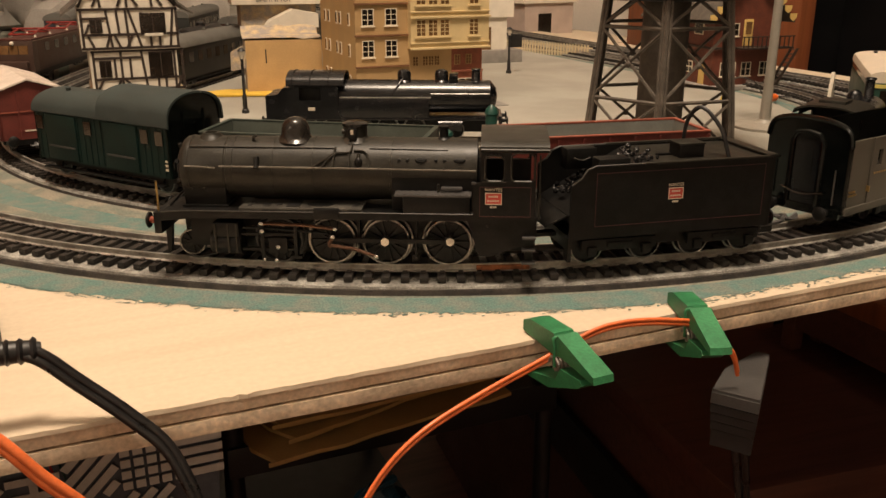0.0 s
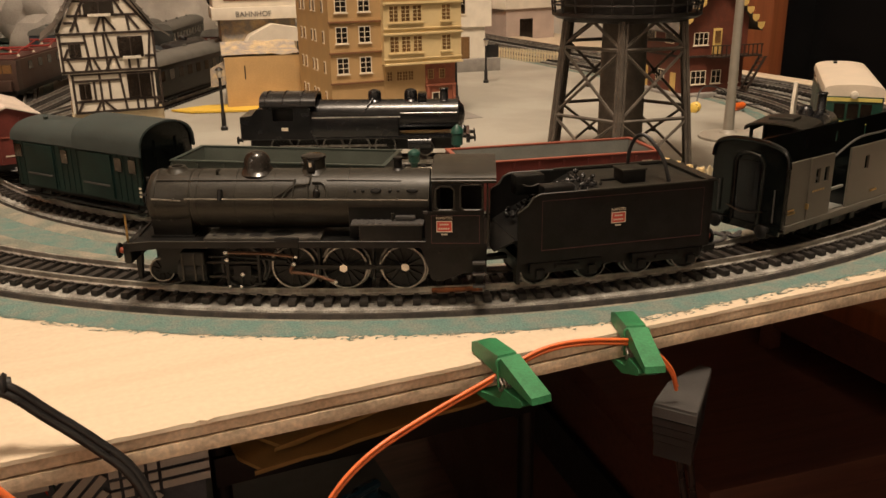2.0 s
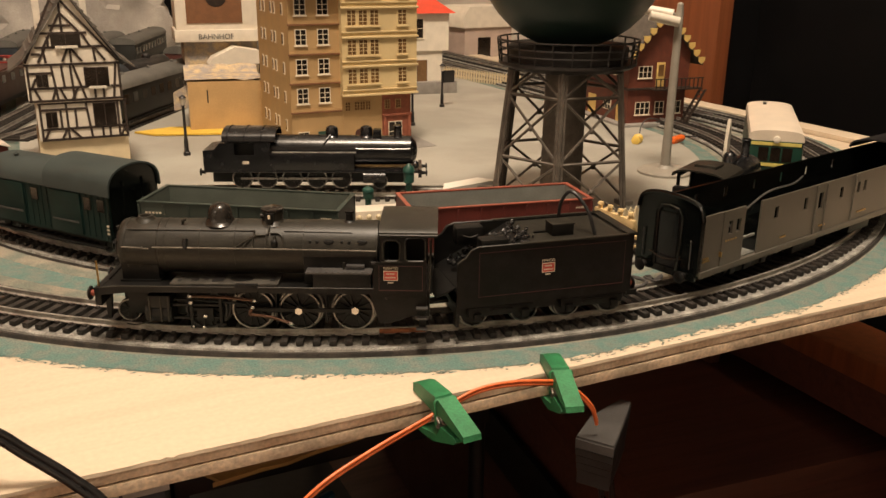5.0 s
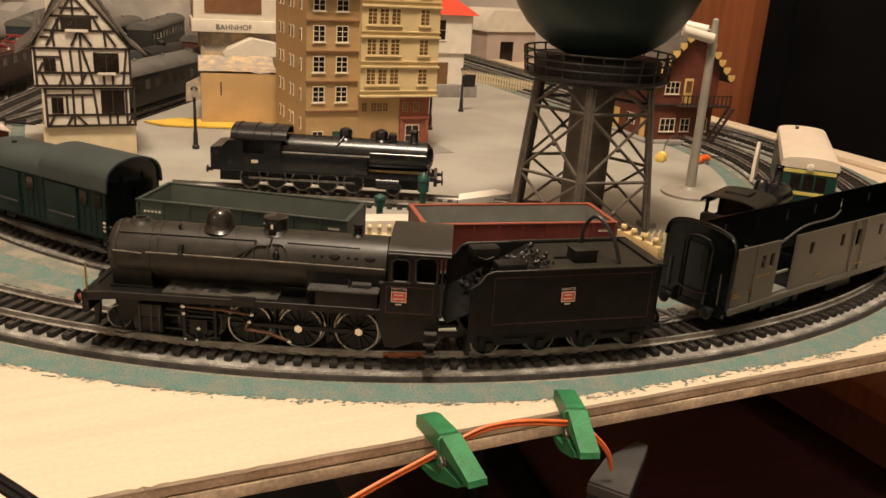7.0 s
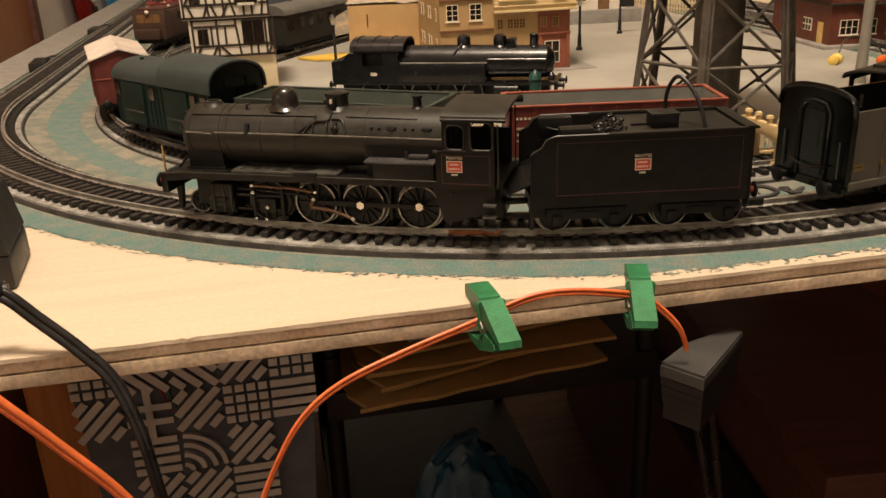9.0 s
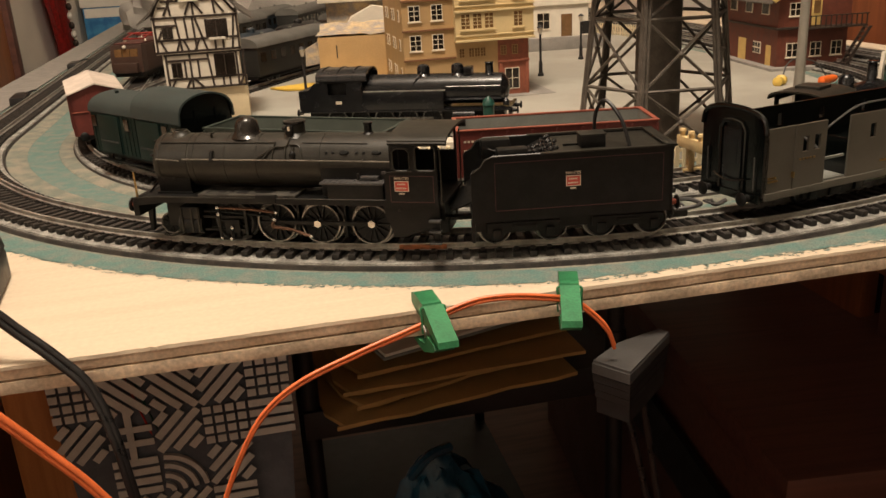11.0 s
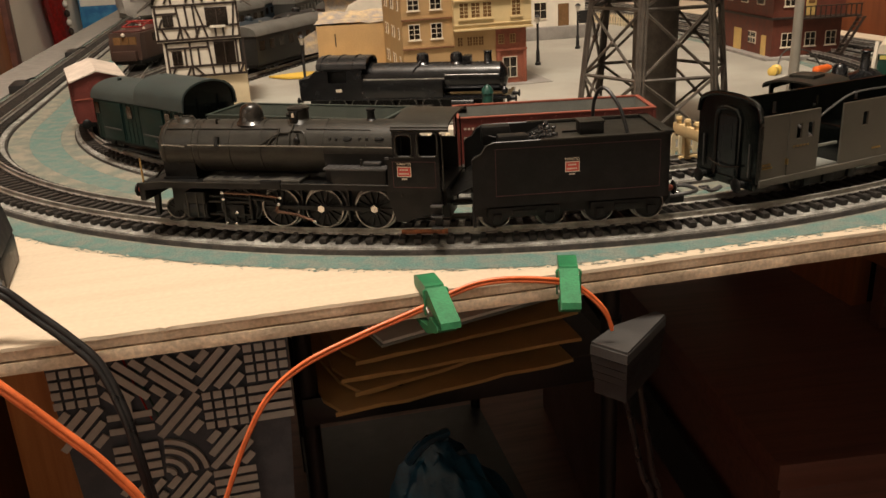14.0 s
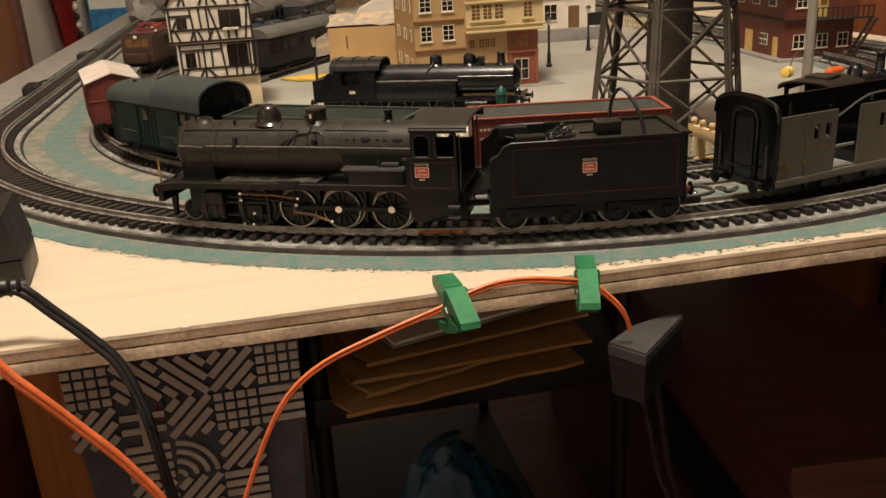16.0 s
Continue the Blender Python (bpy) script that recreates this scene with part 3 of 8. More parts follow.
# ---- rolling stock ----
def wheel(root, x, y, r, z=None, spokes=0, w=0.0026, tyre=TYRE):
    """A wheel on the near or far side; y is its outer face."""
    z = r if z is None else z
    s = 1 if y > 0 else -1
    ob = part("wheel", cyl(B(), (x, y - s * 0.0004, z), (x, y - s * w, z), r * 0.86, n=28), LOCO_LOW, root)
    if spokes:
        me = finish(box(B(), r * 0.15, r * 0.86, -0.0003, 0.0003, -r * 0.045, r * 0.045), "spoke", False)
        me.materials.append(LOCO_LOW)
        for k in range(spokes):
            part("spoke", me, None, ob).matrix_basis = pose(x, y - s * 0.0002, z) @ Matrix.Rotation(2 * math.pi * k / spokes, 4, "Y")
    part("hub", cyl(B(), (x, y + s * 0.0003, z), (x, y - s * w * 0.6, z), r * 0.22, n=16), LOCO_LOW, ob)
    ring = B()
    lathe(ring, [(r * 0.87, -w), (r * 1.0, -w), (r * 1.0, -0.0006), (r * 0.985, 0.0), (r * 0.88, 0.0), (r * 0.87, -0.0004), (r * 0.87, -w)] if s > 0 else
          [(r * 0.87, w), (r * 1.0, w), (r * 1.0, 0.0006), (r * 0.985, 0.0), (r * 0.88, 0.0), (r * 0.87, 0.0004), (r * 0.87, w)], (x, y, z), "y", 36)
    part("tyre", ring, tyre, ob, "bright steel tyre")
    return ob


def buffers(root, x, sign, z, y=0.0105, red=True):
    for s in (-1, 1):
        b = part("buffer", cyl(B(), (x, s * y, z), (x + sign * 0.0030, s * y, z), 0.00145, 0.0011), BUFRED if red else LOCO_LOW, root)
        part("buffer_head", lathe(B(), [(0.0006, 0), (0.0026, 0.0001), (0.0028, 0.0005), (0.0020, 0.0011), (0.0004, 0.0013)] if sign > 0 else
             [(0.0006, 0), (0.0026, -0.0001), (0.0028, -0.0005), (0.0020, -0.0011), (0.0004, -0.0013)], (x + sign * 0.0030, s * y, z), "x", 16), LOCO_LOW, b)


def emblem(root, x, y, z, s=1.0):
    """Small red depot plate with unreadable lettering as bars."""
    d = -1 if y < 0 else 1
    p = part("depot_plate", box(B(), x - 0.0022 * s, x + 0.0022 * s, y, y + d * 0.0002, z - 0.0016 * s, z + 0.0016 * s), REDPLATE, root, "small red plate with pale bars of lettering")
    bm = B()
    yy, y2 = y + d * 0.0002, y + d * 0.0003
    for k, (hw, zz) in enumerate(((0.0013, 0.0006), (0.0016, -0.0006), (0.0009, -0.0023))):
        for q in range(5):
            a = -hw + 2 * hw * q / 5
            box(bm, x + s * a, x + s * (a + 1.4 * hw / 5), yy if abs(zz) < 0.002 else y, y2, z + s * (zz - 0.00022), z + s * (zz + 0.00022))
    for a, b, c, e in ((-0.0022, 0.0022, 0.0014, 0.0016), (-0.0022, 0.0022, -0.0016, -0.0014), (-0.0022, -0.0020, -0.0014, 0.0014), (0.0020, 0.0022, -0.0014, 0.0014)):
        box(bm, x + s * a, x + s * b, yy, y2, z + s * c, z + s * e)
    tagged(part("lettering_bar", bm, CREAM_INK, p), kind="stuff")
    curve = bpy.data.curves.new("depot_word", "FONT")
    curve.body, curve.size, curve.extrude, curve.align_x = "NANTES", 0.0012 * s, 0.00004, "CENTER"
    curve.materials.append(CREAM_INK)
    word = new("lettering", curve)
    word.parent = p
    word.matrix_basis = pose(x, y + d * 0.00006, z + 0.0020 * s, 90, 0, 0 if d < 0 else 180)


def lining(root, x0, x1, z0, z1, y, w=0.00018, material=LINE_INK):
    bm = B()
    d = -0.0001 if y < 0 else 0.0001
    for a, b, c, e in ((x0, x1, z1 - w, z1), (x0, x1, z0, z0 + w), (x0, x0 + w, z0, z1), (x1 - w, x1, z0, z1)):
        box(bm, a, b, y, y + d, c, e)
    part("lining", bm, material, root, "thin faded red lining")


def arch(w, z0, z1, n=12, flat=1.0):
    """Points of a roof curve from (-w, z0) over z1 to (w, z0)."""
    return [(-w * math.cos(math.pi * i / n), z0 + (z1 - z0) * math.sin(math.pi * i / n) ** flat) for i in range(n + 1)]


def driver(root, x, y, r, tyre=TYRE, spokes=14):
    """A spoked driving wheel: hub, spokes and counterweight inside a bright tyre with its flange behind."""
    s = 1 if y > 0 else -1
    z = r
    ob = part("wheel", cyl(B(), (x, y - s * 0.0013, z), (x, y - s * 0.0028, z), r * 0.90, n=32), LOCO_LOW, root)
    part("hub", lathe(B(), [(r * 0.24, -s * 0.0013), (r * 0.24, s * 0.0001), (r * 0.17, s * 0.0004), (r * 0.03, s * 0.0005)], (x, y, z), "y", 18), LOCO_LOW, ob)
    me = None
    for k in range(spokes):
        if me is None:
            me = finish(box(B(), r * 0.18, r * 0.88, -0.0005, 0.0005, -r * 0.040, r * 0.040), "spoke", False)
            me.materials.append(LOCO_LOW)
        part("spoke", me, None, ob).matrix_basis = pose(x, y - s * 0.0009, z) @ Matrix.Rotation(2 * math.pi * k / spokes, 4, "Y")
    part("tyre", lathe(B(), [(r * 0.87, -s * 0.0028), (r * 1.0, -s * 0.0028), (r * 1.0, -s * 0.0005), (r * 0.975, 0.0), (r * 0.90, 0.0), (r * 0.87, -s * 0.0005), (r * 0.87, -s * 0.0028)], (x, y, z), "y", 44), tyre, ob, "bright steel tyre")
    part("flange", lathe(B(), [(r * 0.86, -s * 0.0036), (r * 1.09, -s * 0.0036), (r * 1.11, -s * 0.0033), (r * 1.08, -s * 0.0029), (r * 0.86, -s * 0.0028)], (x, y, z), "y", 44), tyre, ob)
    return ob


def main_loco():
    g = thing("steam_locomotive", pose(0.0, 0.2785, RAIL, 0, 0, -3.0), "weathered black model steam locomotive with eight driving wheels on the curve", "locomotive")
    r, zc = 0.0104, 0.0306

    def skin(x, deg, lift=0.0):
        """A point on the near half of the boiler: 0 degrees at the side, 90 on top."""
        a = radians(deg)
        return (x, -(r + lift) * math.cos(a), zc + (r + lift) * math.sin(a))
    part("boiler", lathe(B(), [(0.0010, -0.0870), (0.0050, -0.0868), (0.0080, -0.0862), (0.0095, -0.0858), (0.0101, -0.0850), (r, -0.0838), (r, -0.0713), (r - 0.0002, -0.0711), (r - 0.0002, -0.0707), (r, -0.0705), (r, -0.0450), (r, 0.0115), (0.004, 0.0120)], (0, 0, zc), "x", 48), LOCO, g, "dull brown-black boiler with raised bands")
    for x in (-0.0832, -0.0686, -0.0553, -0.0422, -0.0165):
        part("boiler_band", lathe(B(), [(r - 0.0003, -0.0004), (r + 0.00018, -0.0003), (r + 0.00018, 0.0003), (r - 0.0003, 0.0004)], (x, 0, zc), "x", 48), LOCO, g)
    d = part("smokebox_door", lathe(B(), [(0.0005, -0.0893), (0.0040, -0.0886), (0.0076, -0.0870), (0.0078, -0.0862)], (0, 0, zc), "x", 28), LOCO_LOW, g)
    part("door_wheel", lathe(B(), [(0.0016, -0.0905), (0.0020, -0.0902), (0.0016, -0.0899)], (0, 0, zc), "x", 14), LOCO_LOW, d)
    for a in range(0, 360, 45):
        part("door_dog", box(B(), -0.0874, -0.0864, -0.0005, 0.0005, 0.0074, 0.0090), LOCO_LOW, d).matrix_basis = pose(0, 0, zc) @ Matrix.Rotation(radians(a + 22), 4, "X")
    sad = part("saddle", prism(B(), [(-0.0086, 0.0180), (0.0086, 0.0180), (0.0092, 0.0290), (-0.0092, 0.0290)], -0.0850, -0.0712, "yz"), LOCO_LOW, g)
    part("saddle_foot", box(B(), -0.0858, -0.0704, -0.0096, 0.0096, 0.0190, 0.0197, 0.0002), LOCO_LOW, sad)
    for x in (-0.0825, -0.0780):
        part("rivet", ball(B(), (x, -0.0090, 0.0252), 0.0005, 1, 0.6, 1, 8), LOCO, sad)
    part("firebox", prism(B(), [(-0.0104, 0.0180), (0.0104, 0.0180), (0.0104, 0.0300), (-0.0104, 0.0300)], -0.0160, 0.0115, "yz"), LOCO_LOW, g)
    part("chimney_base", lathe(B(), [(0.0044, 0.0400), (0.0036, 0.0411), (0.0030, 0.0416), (0.0028, 0.0422), (0.0020, 0.0422), (0.0018, 0.0405)], (-0.0772, 0, 0), "z", 24), LOCO, g, "low ring where the chimney was")
    part("whistle", tube(B(), [(-0.0620, -0.0040, 0.0402), (-0.0620, -0.0042, 0.0416), (-0.0608, -0.0042, 0.0420)], 0.0005, 7), LOCO, g)
    part("steam_dome", lathe(B(), [(0.0066, 0.0398), (0.0056, 0.0407), (0.0049, 0.0415), (0.0047, 0.0424), (0.0046, 0.0438), (0.0042, 0.0453), (0.0034, 0.0465), (0.0022, 0.0473), (0.0010, 0.0476), (0.0002, 0.0477)], (-0.0488, 0, 0), "z", 32), DOME, g, "shiny dark rounded steam dome")
    s = part("sandbox", lathe(B(), [(0.0056, 0.0398), (0.0046, 0.0406), (0.0039, 0.0414), (0.0039, 0.0447), (0.0036, 0.0450)], (-0.0289, 0, 0), "z", 24), LOCO, g)
    part("sandbox_lid", lathe(B(), [(0.0043, 0.0), (0.0043, 0.0009), (0.0030, 0.0014), (0.0004, 0.0015)], (-0.0289, 0, 0.0449), "z", 20), DOME, s)
    part("valve_block", box(B(), -0.0306, -0.0278, -0.0052, -0.0030, 0.0410, 0.0448, 0.0004), LOCO_LOW, s)
    part("label_plate", box(B(), -0.0297, -0.0288, -0.0054, -0.0052, 0.0428, 0.0443), CREAM_INK, s, "tiny pale plate")
    part("side_valve", cyl(B(), (-0.0330, -0.0020, 0.0432), (-0.0318, -0.0020, 0.0432), 0.0009, n=10), LOCO, s)
    part("safety_valve", lathe(B(), [(0.0030, 0.0400), (0.0024, 0.0408), (0.0015, 0.0414), (0.0014, 0.0440), (0.0018, 0.0443), (0.0018, 0.0450), (0.0006, 0.0451)], (0.0003, 0, 0), "z", 18), LOCO_LOW, g)
    for mir in (1, -1):
        M = Matrix.Diagonal((1, mir, 1, 1))

        def fix(name, bm, material, label="", parent=None):
            bmesh.ops.transform(bm, matrix=M, verts=bm.verts)
            return part(name, bm, material, parent or g, label)
        for xa, xb in ((-0.0836, -0.0736), (-0.0722, 0.0112)):
            h = fix("handrail", tube(B(), [skin(xa, 13, 0.0007), skin((xa + xb) / 2, 12, 0.0007), skin(xb, 10, 0.0007)], 0.00030, 8), HANDRAIL, "thin worn metal handrail")
            for k in range(max(2, int((xb - xa) / 0.018))):
                x = xa + (k + 0.5) * (xb - xa) / max(2, int((xb - xa) / 0.018))
                fix("knob", ball(B(), skin(x, 12, 0.0005), 0.0005, 1, 1, 1, 8), LOCO, "", h)
        fix("upper_pipe", tube(B(), [skin(-0.0825, 50, 0.0003), skin(-0.0345, 50, 0.0003)], 0.00028, 6), LOCO)
        fix("upper_pipe", tube(B(), [skin(-0.0235, 50, 0.0003), skin(0.0020, 48, 0.0002)], 0.00020, 6), LOCO)
        for pts in ([skin(-0.0292, 68, 0.0005), skin(-0.0292, 48, 0.0006), skin(-0.0300, 40, 0.0006), skin(-0.0345, 38, 0.0006), skin(-0.0375, 27, 0.0006), skin(-0.0418, 13, 0.0006)],
                    [skin(-0.0335, 40, 0.0006), skin(-0.0365, 28, 0.0006), skin(-0.0385, 14, 0.0006)],
                    [skin(-0.0345, 50, 0.0004), skin(-0.0347, 38, 0.0005), skin(-0.0352, 12, 0.0005)],
                    [skin(-0.0300, 40, 0.0004), skin(-0.0298, 25, 0.0004), skin(-0.0298, 10, 0.0004)],
                    [skin(-0.0285, 44, 0.0005), skin(-0.0252, 43, 0.0005), skin(-0.0238, 34, 0.0005), skin(-0.0230, 12, 0.0005)]):
            fix("sand_pipe", tube(B(), smooth_path(pts, 4), 0.00036, 7), LOCO)
        fix("check_valve", cyl(B(), skin(-0.0600, 10, 0.0007), skin(-0.0600, 30, 0.0004), 0.0009, n=12), LOCO_LOW)
        fix("check_valve", ball(B(), skin(-0.0268, 22, 0.0003), 0.0013, 1, 0.7, 1.3, 12), LOCO_LOW)
        fix("check_valve", cyl(B(), skin(-0.0268, 20, 0.0003), skin(-0.0268, 37, 0.0005), 0.0006, n=10), LOCO)
        for x, w, oval in ((-0.0137, 0.0006, 1), (-0.0110, 0.0006, 1), (-0.0066, 0.0010, 2.0), (-0.0018, 0.0006, 1), (0.0010, 0.0006, 1), (0.0058, 0.0008, 2.6)):
            fix("washout_plug", lathe(B(), [(w, 0.0), (w * 0.8, 0.0006), (0.0001, 0.0007)], (0, 0, 0), "z", 12), LOCO_LOW).matrix_basis = Matrix.Translation((x, 0, zc)) @ Matrix.Rotation(mir * radians(62), 4, "X") @ Matrix.Translation((0, 0, r - 0.0001)) @ Matrix.Diagonal((oval, 1, 1, 1))
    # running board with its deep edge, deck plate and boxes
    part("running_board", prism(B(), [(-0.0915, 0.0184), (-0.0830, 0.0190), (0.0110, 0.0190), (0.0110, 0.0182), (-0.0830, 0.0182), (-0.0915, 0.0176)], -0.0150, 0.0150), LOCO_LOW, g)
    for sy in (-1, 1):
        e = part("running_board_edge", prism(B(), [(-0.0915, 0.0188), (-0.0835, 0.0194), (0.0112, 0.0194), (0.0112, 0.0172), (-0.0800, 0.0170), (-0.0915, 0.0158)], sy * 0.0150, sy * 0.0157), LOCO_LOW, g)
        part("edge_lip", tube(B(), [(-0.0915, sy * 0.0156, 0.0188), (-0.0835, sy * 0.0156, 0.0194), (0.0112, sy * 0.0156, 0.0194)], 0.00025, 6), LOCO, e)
        plate = part("slotted_plate", box(B(), -0.0657, -0.0255, sy * 0.0145, sy * 0.0035, 0.0191, 0.0203, 0.0002), DECKGREY, g, "grey slotted deck plate, paler for the light on it")
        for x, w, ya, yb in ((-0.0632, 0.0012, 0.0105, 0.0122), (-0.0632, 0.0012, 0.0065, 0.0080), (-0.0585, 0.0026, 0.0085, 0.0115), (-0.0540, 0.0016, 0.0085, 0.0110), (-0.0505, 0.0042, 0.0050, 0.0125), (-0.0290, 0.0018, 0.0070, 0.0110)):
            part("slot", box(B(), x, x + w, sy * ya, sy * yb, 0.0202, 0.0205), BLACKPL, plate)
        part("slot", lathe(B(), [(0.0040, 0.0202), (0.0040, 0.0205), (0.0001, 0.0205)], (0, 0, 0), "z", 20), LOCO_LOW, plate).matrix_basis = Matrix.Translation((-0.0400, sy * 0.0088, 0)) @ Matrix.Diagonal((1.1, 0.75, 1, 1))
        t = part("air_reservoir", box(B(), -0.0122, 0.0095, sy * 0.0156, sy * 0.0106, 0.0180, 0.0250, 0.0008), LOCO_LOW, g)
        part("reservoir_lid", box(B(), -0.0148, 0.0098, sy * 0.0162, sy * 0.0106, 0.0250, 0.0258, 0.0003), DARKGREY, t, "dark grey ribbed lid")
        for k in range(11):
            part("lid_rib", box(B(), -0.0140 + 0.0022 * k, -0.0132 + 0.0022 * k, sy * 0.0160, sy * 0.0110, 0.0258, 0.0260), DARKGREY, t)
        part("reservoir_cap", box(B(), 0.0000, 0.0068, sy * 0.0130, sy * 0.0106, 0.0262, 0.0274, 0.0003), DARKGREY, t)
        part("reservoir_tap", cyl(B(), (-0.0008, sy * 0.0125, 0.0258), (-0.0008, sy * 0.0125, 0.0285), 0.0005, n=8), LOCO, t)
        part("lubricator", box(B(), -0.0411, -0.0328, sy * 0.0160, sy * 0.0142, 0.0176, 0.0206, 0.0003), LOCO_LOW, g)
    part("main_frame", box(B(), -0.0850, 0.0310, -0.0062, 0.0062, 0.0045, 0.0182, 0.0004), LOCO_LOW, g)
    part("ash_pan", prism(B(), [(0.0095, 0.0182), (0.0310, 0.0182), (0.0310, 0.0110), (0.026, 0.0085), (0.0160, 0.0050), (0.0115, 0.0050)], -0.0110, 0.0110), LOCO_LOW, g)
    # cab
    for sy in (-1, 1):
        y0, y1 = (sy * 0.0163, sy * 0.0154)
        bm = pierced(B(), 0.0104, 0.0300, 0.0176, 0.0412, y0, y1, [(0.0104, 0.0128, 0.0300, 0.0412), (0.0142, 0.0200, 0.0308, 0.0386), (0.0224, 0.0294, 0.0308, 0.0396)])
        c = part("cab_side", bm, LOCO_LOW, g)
        for xa, xb, za, zb in ((0.0140, 0.0202, 0.0306, 0.0388), (0.0222, 0.0296, 0.0306, 0.0398)):
            ring = [(xa + 0.0010, za), (xb - 0.0010, za), (xb, za + 0.0010), (xb, zb - 0.0014), (xb - 0.0014, zb), (xa + 0.0014, zb), (xa, zb - 0.0014), (xa, za + 0.0010), (xa + 0.0010, za)]
            part("window_frame", tube(B(), [(x, sy * 0.0164, z) for x, z in ring], 0.00038, 6), LOCO, c)
        part("window_sill", box(B(), 0.0132, 0.0206, sy * 0.0163, sy * 0.0170, 0.0302, 0.0306), LOCO, c)
        part("waist_step", box(B(), 0.0098, 0.0112, sy * 0.0163, sy * 0.0172, 0.0296, 0.0304), DARKGREY, c)
        emblem(c, 0.0168, sy * 0.0163, 0.0250, 1.20)
        lining(c, 0.0124, 0.0286, 0.0190, 0.0288, sy * 0.0163)
        part("grab_rail", tube(B(), [(0.0312, sy * 0.0160, 0.0180), (0.0314, sy * 0.0162, 0.0280), (0.0312, sy * 0.0160, 0.0390)], 0.0003, 6), LOCO, c)
        sk = part("skirt", prism(B(), [(0.0085, 0.0176), (0.0300, 0.0176), (0.0300, 0.0104), (0.0160, 0.0052), (0.0125, 0.0052)], sy * 0.0150, sy * 0.0142), LOCO_LOW, g)
        part("skirt_bolt", ball(B(), (0.0150, sy * 0.0150, 0.0155), 0.0005, 1, 0.6, 1, 8), LOCO, sk)
        st = part("cab_step", box(B(), 0.0272, 0.0298, sy * 0.0144, sy * 0.0149, 0.0030, 0.0174), LOCO_LOW, g)
        for z in (0.0034, 0.0078, 0.0118):
            part("tread", box(B(), 0.0262, 0.0305, sy * 0.0147, sy * 0.0174, z, z + 0.0006), DARKGREY, st)
    outer_line = arch(0.0172, 0.0404, 0.0440, 16, 0.60)
    inner_line = arch(0.0164, 0.0398, 0.0432, 16, 0.60)
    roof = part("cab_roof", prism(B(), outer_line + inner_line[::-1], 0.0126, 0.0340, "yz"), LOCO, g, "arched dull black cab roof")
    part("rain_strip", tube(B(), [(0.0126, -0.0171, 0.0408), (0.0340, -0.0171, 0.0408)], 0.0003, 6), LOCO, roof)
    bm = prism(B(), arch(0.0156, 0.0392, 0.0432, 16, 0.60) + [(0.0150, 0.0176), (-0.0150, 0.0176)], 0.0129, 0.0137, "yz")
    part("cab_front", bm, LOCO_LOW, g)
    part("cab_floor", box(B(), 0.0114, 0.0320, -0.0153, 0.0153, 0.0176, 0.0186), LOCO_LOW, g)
    part("backhead", box(B(), 0.0114, 0.0145, -0.0090, 0.0090, 0.0187, 0.0370, 0.0020), LOCO_LOW, g)
    # wheels, rods and valve gear
    for sy in (-1, 1):
        wheel(g, -0.0860, sy * 0.0099 + 0.0067, 0.0046, spokes=9)
        for x in (-0.0540, -0.0362, -0.0182, 0.0022):
            driver(g, x, sy * 0.0100, 0.0081, tyre=DARKGREY if x < -0.05 else TYRE)
        y = sy * 0.0116
        part("coupling_rod", box(B(), -0.0375, 0.0040, y - 0.0004, y + 0.0004, 0.0080, 0.0097, 0.0003), LOCO_LOW, g)
        for x, z in ((-0.0184, 0.0088), (0.0030, 0.0092)):
            part("crank_pin", cyl(B(), (x, y, z), (x, y + sy * 0.0013, z), 0.0015, n=6), PIN, g, "bright hexagonal crank pin")
        yo = sy * 0.0128
        part("return_crank", tube(B(), smooth_path([(-0.0355, yo, 0.0104), (-0.0368, yo, 0.0080), (-0.0362, yo, 0.0068)], 4), 0.0007, 6), ROD, g, "brown metal crank")
        part("main_rod", tube(B(), [(-0.0368, yo, 0.0074), (-0.0290, yo, 0.0064), (-0.0213, yo, 0.0038)], 0.00065, 6), ROD, g, "brown metal rod")
        part("radius_rod", tube(B(), [(-0.0590, yo, 0.0146), (-0.0450, yo, 0.0142), (-0.0347, yo, 0.0130)], 0.00060, 6), ROD, g, "brown metal rod")
        part("valve_rod", tube(B(), [(-0.0655, y, 0.0128), (-0.0590, y, 0.0128), (-0.0380, y, 0.0112)], 0.00055, 6), LOCO_LOW, g)
        part("combination_lever", box(B(), -0.0595, -0.0583, yo - 0.0003, yo + 0.0003, 0.0016, 0.0152, 0.0002), LOCO_LOW, g)
        part("union_link", box(B(), -0.0590, -0.0540, yo - 0.0003, yo + 0.0003, 0.0015, 0.0025, 0.0002), LOCO_LOW, g)
        cr = part("crosshead", box(B(), -0.0572, -0.0508, y - 0.0008, y + 0.0008, 0.0040, 0.0096, 0.0005), LOCO_LOW, g)
        part("crosshead_arm", box(B(), -0.0548, -0.0540, yo - 0.0003, yo + 0.0003, 0.0016, 0.0060), LOCO_LOW, cr)
        br = part("gear_bracket", box(B(), -0.0486, -0.0474, y - 0.0010, y + 0.0014, 0.0030, 0.0140, 0.0003), LOCO_LOW, g)
        part("bracket_foot", box(B(), -0.0500, -0.0462, y - 0.0010, y + 0.0012, 0.0024, 0.0034), LOCO_LOW, br)
        for z in (0.0050, 0.0102):
            part("slide_bar", box(B(), -0.0660, -0.0476, y - 0.0005, y + 0.0005, z, z + 0.0008), LOCO_LOW, g)
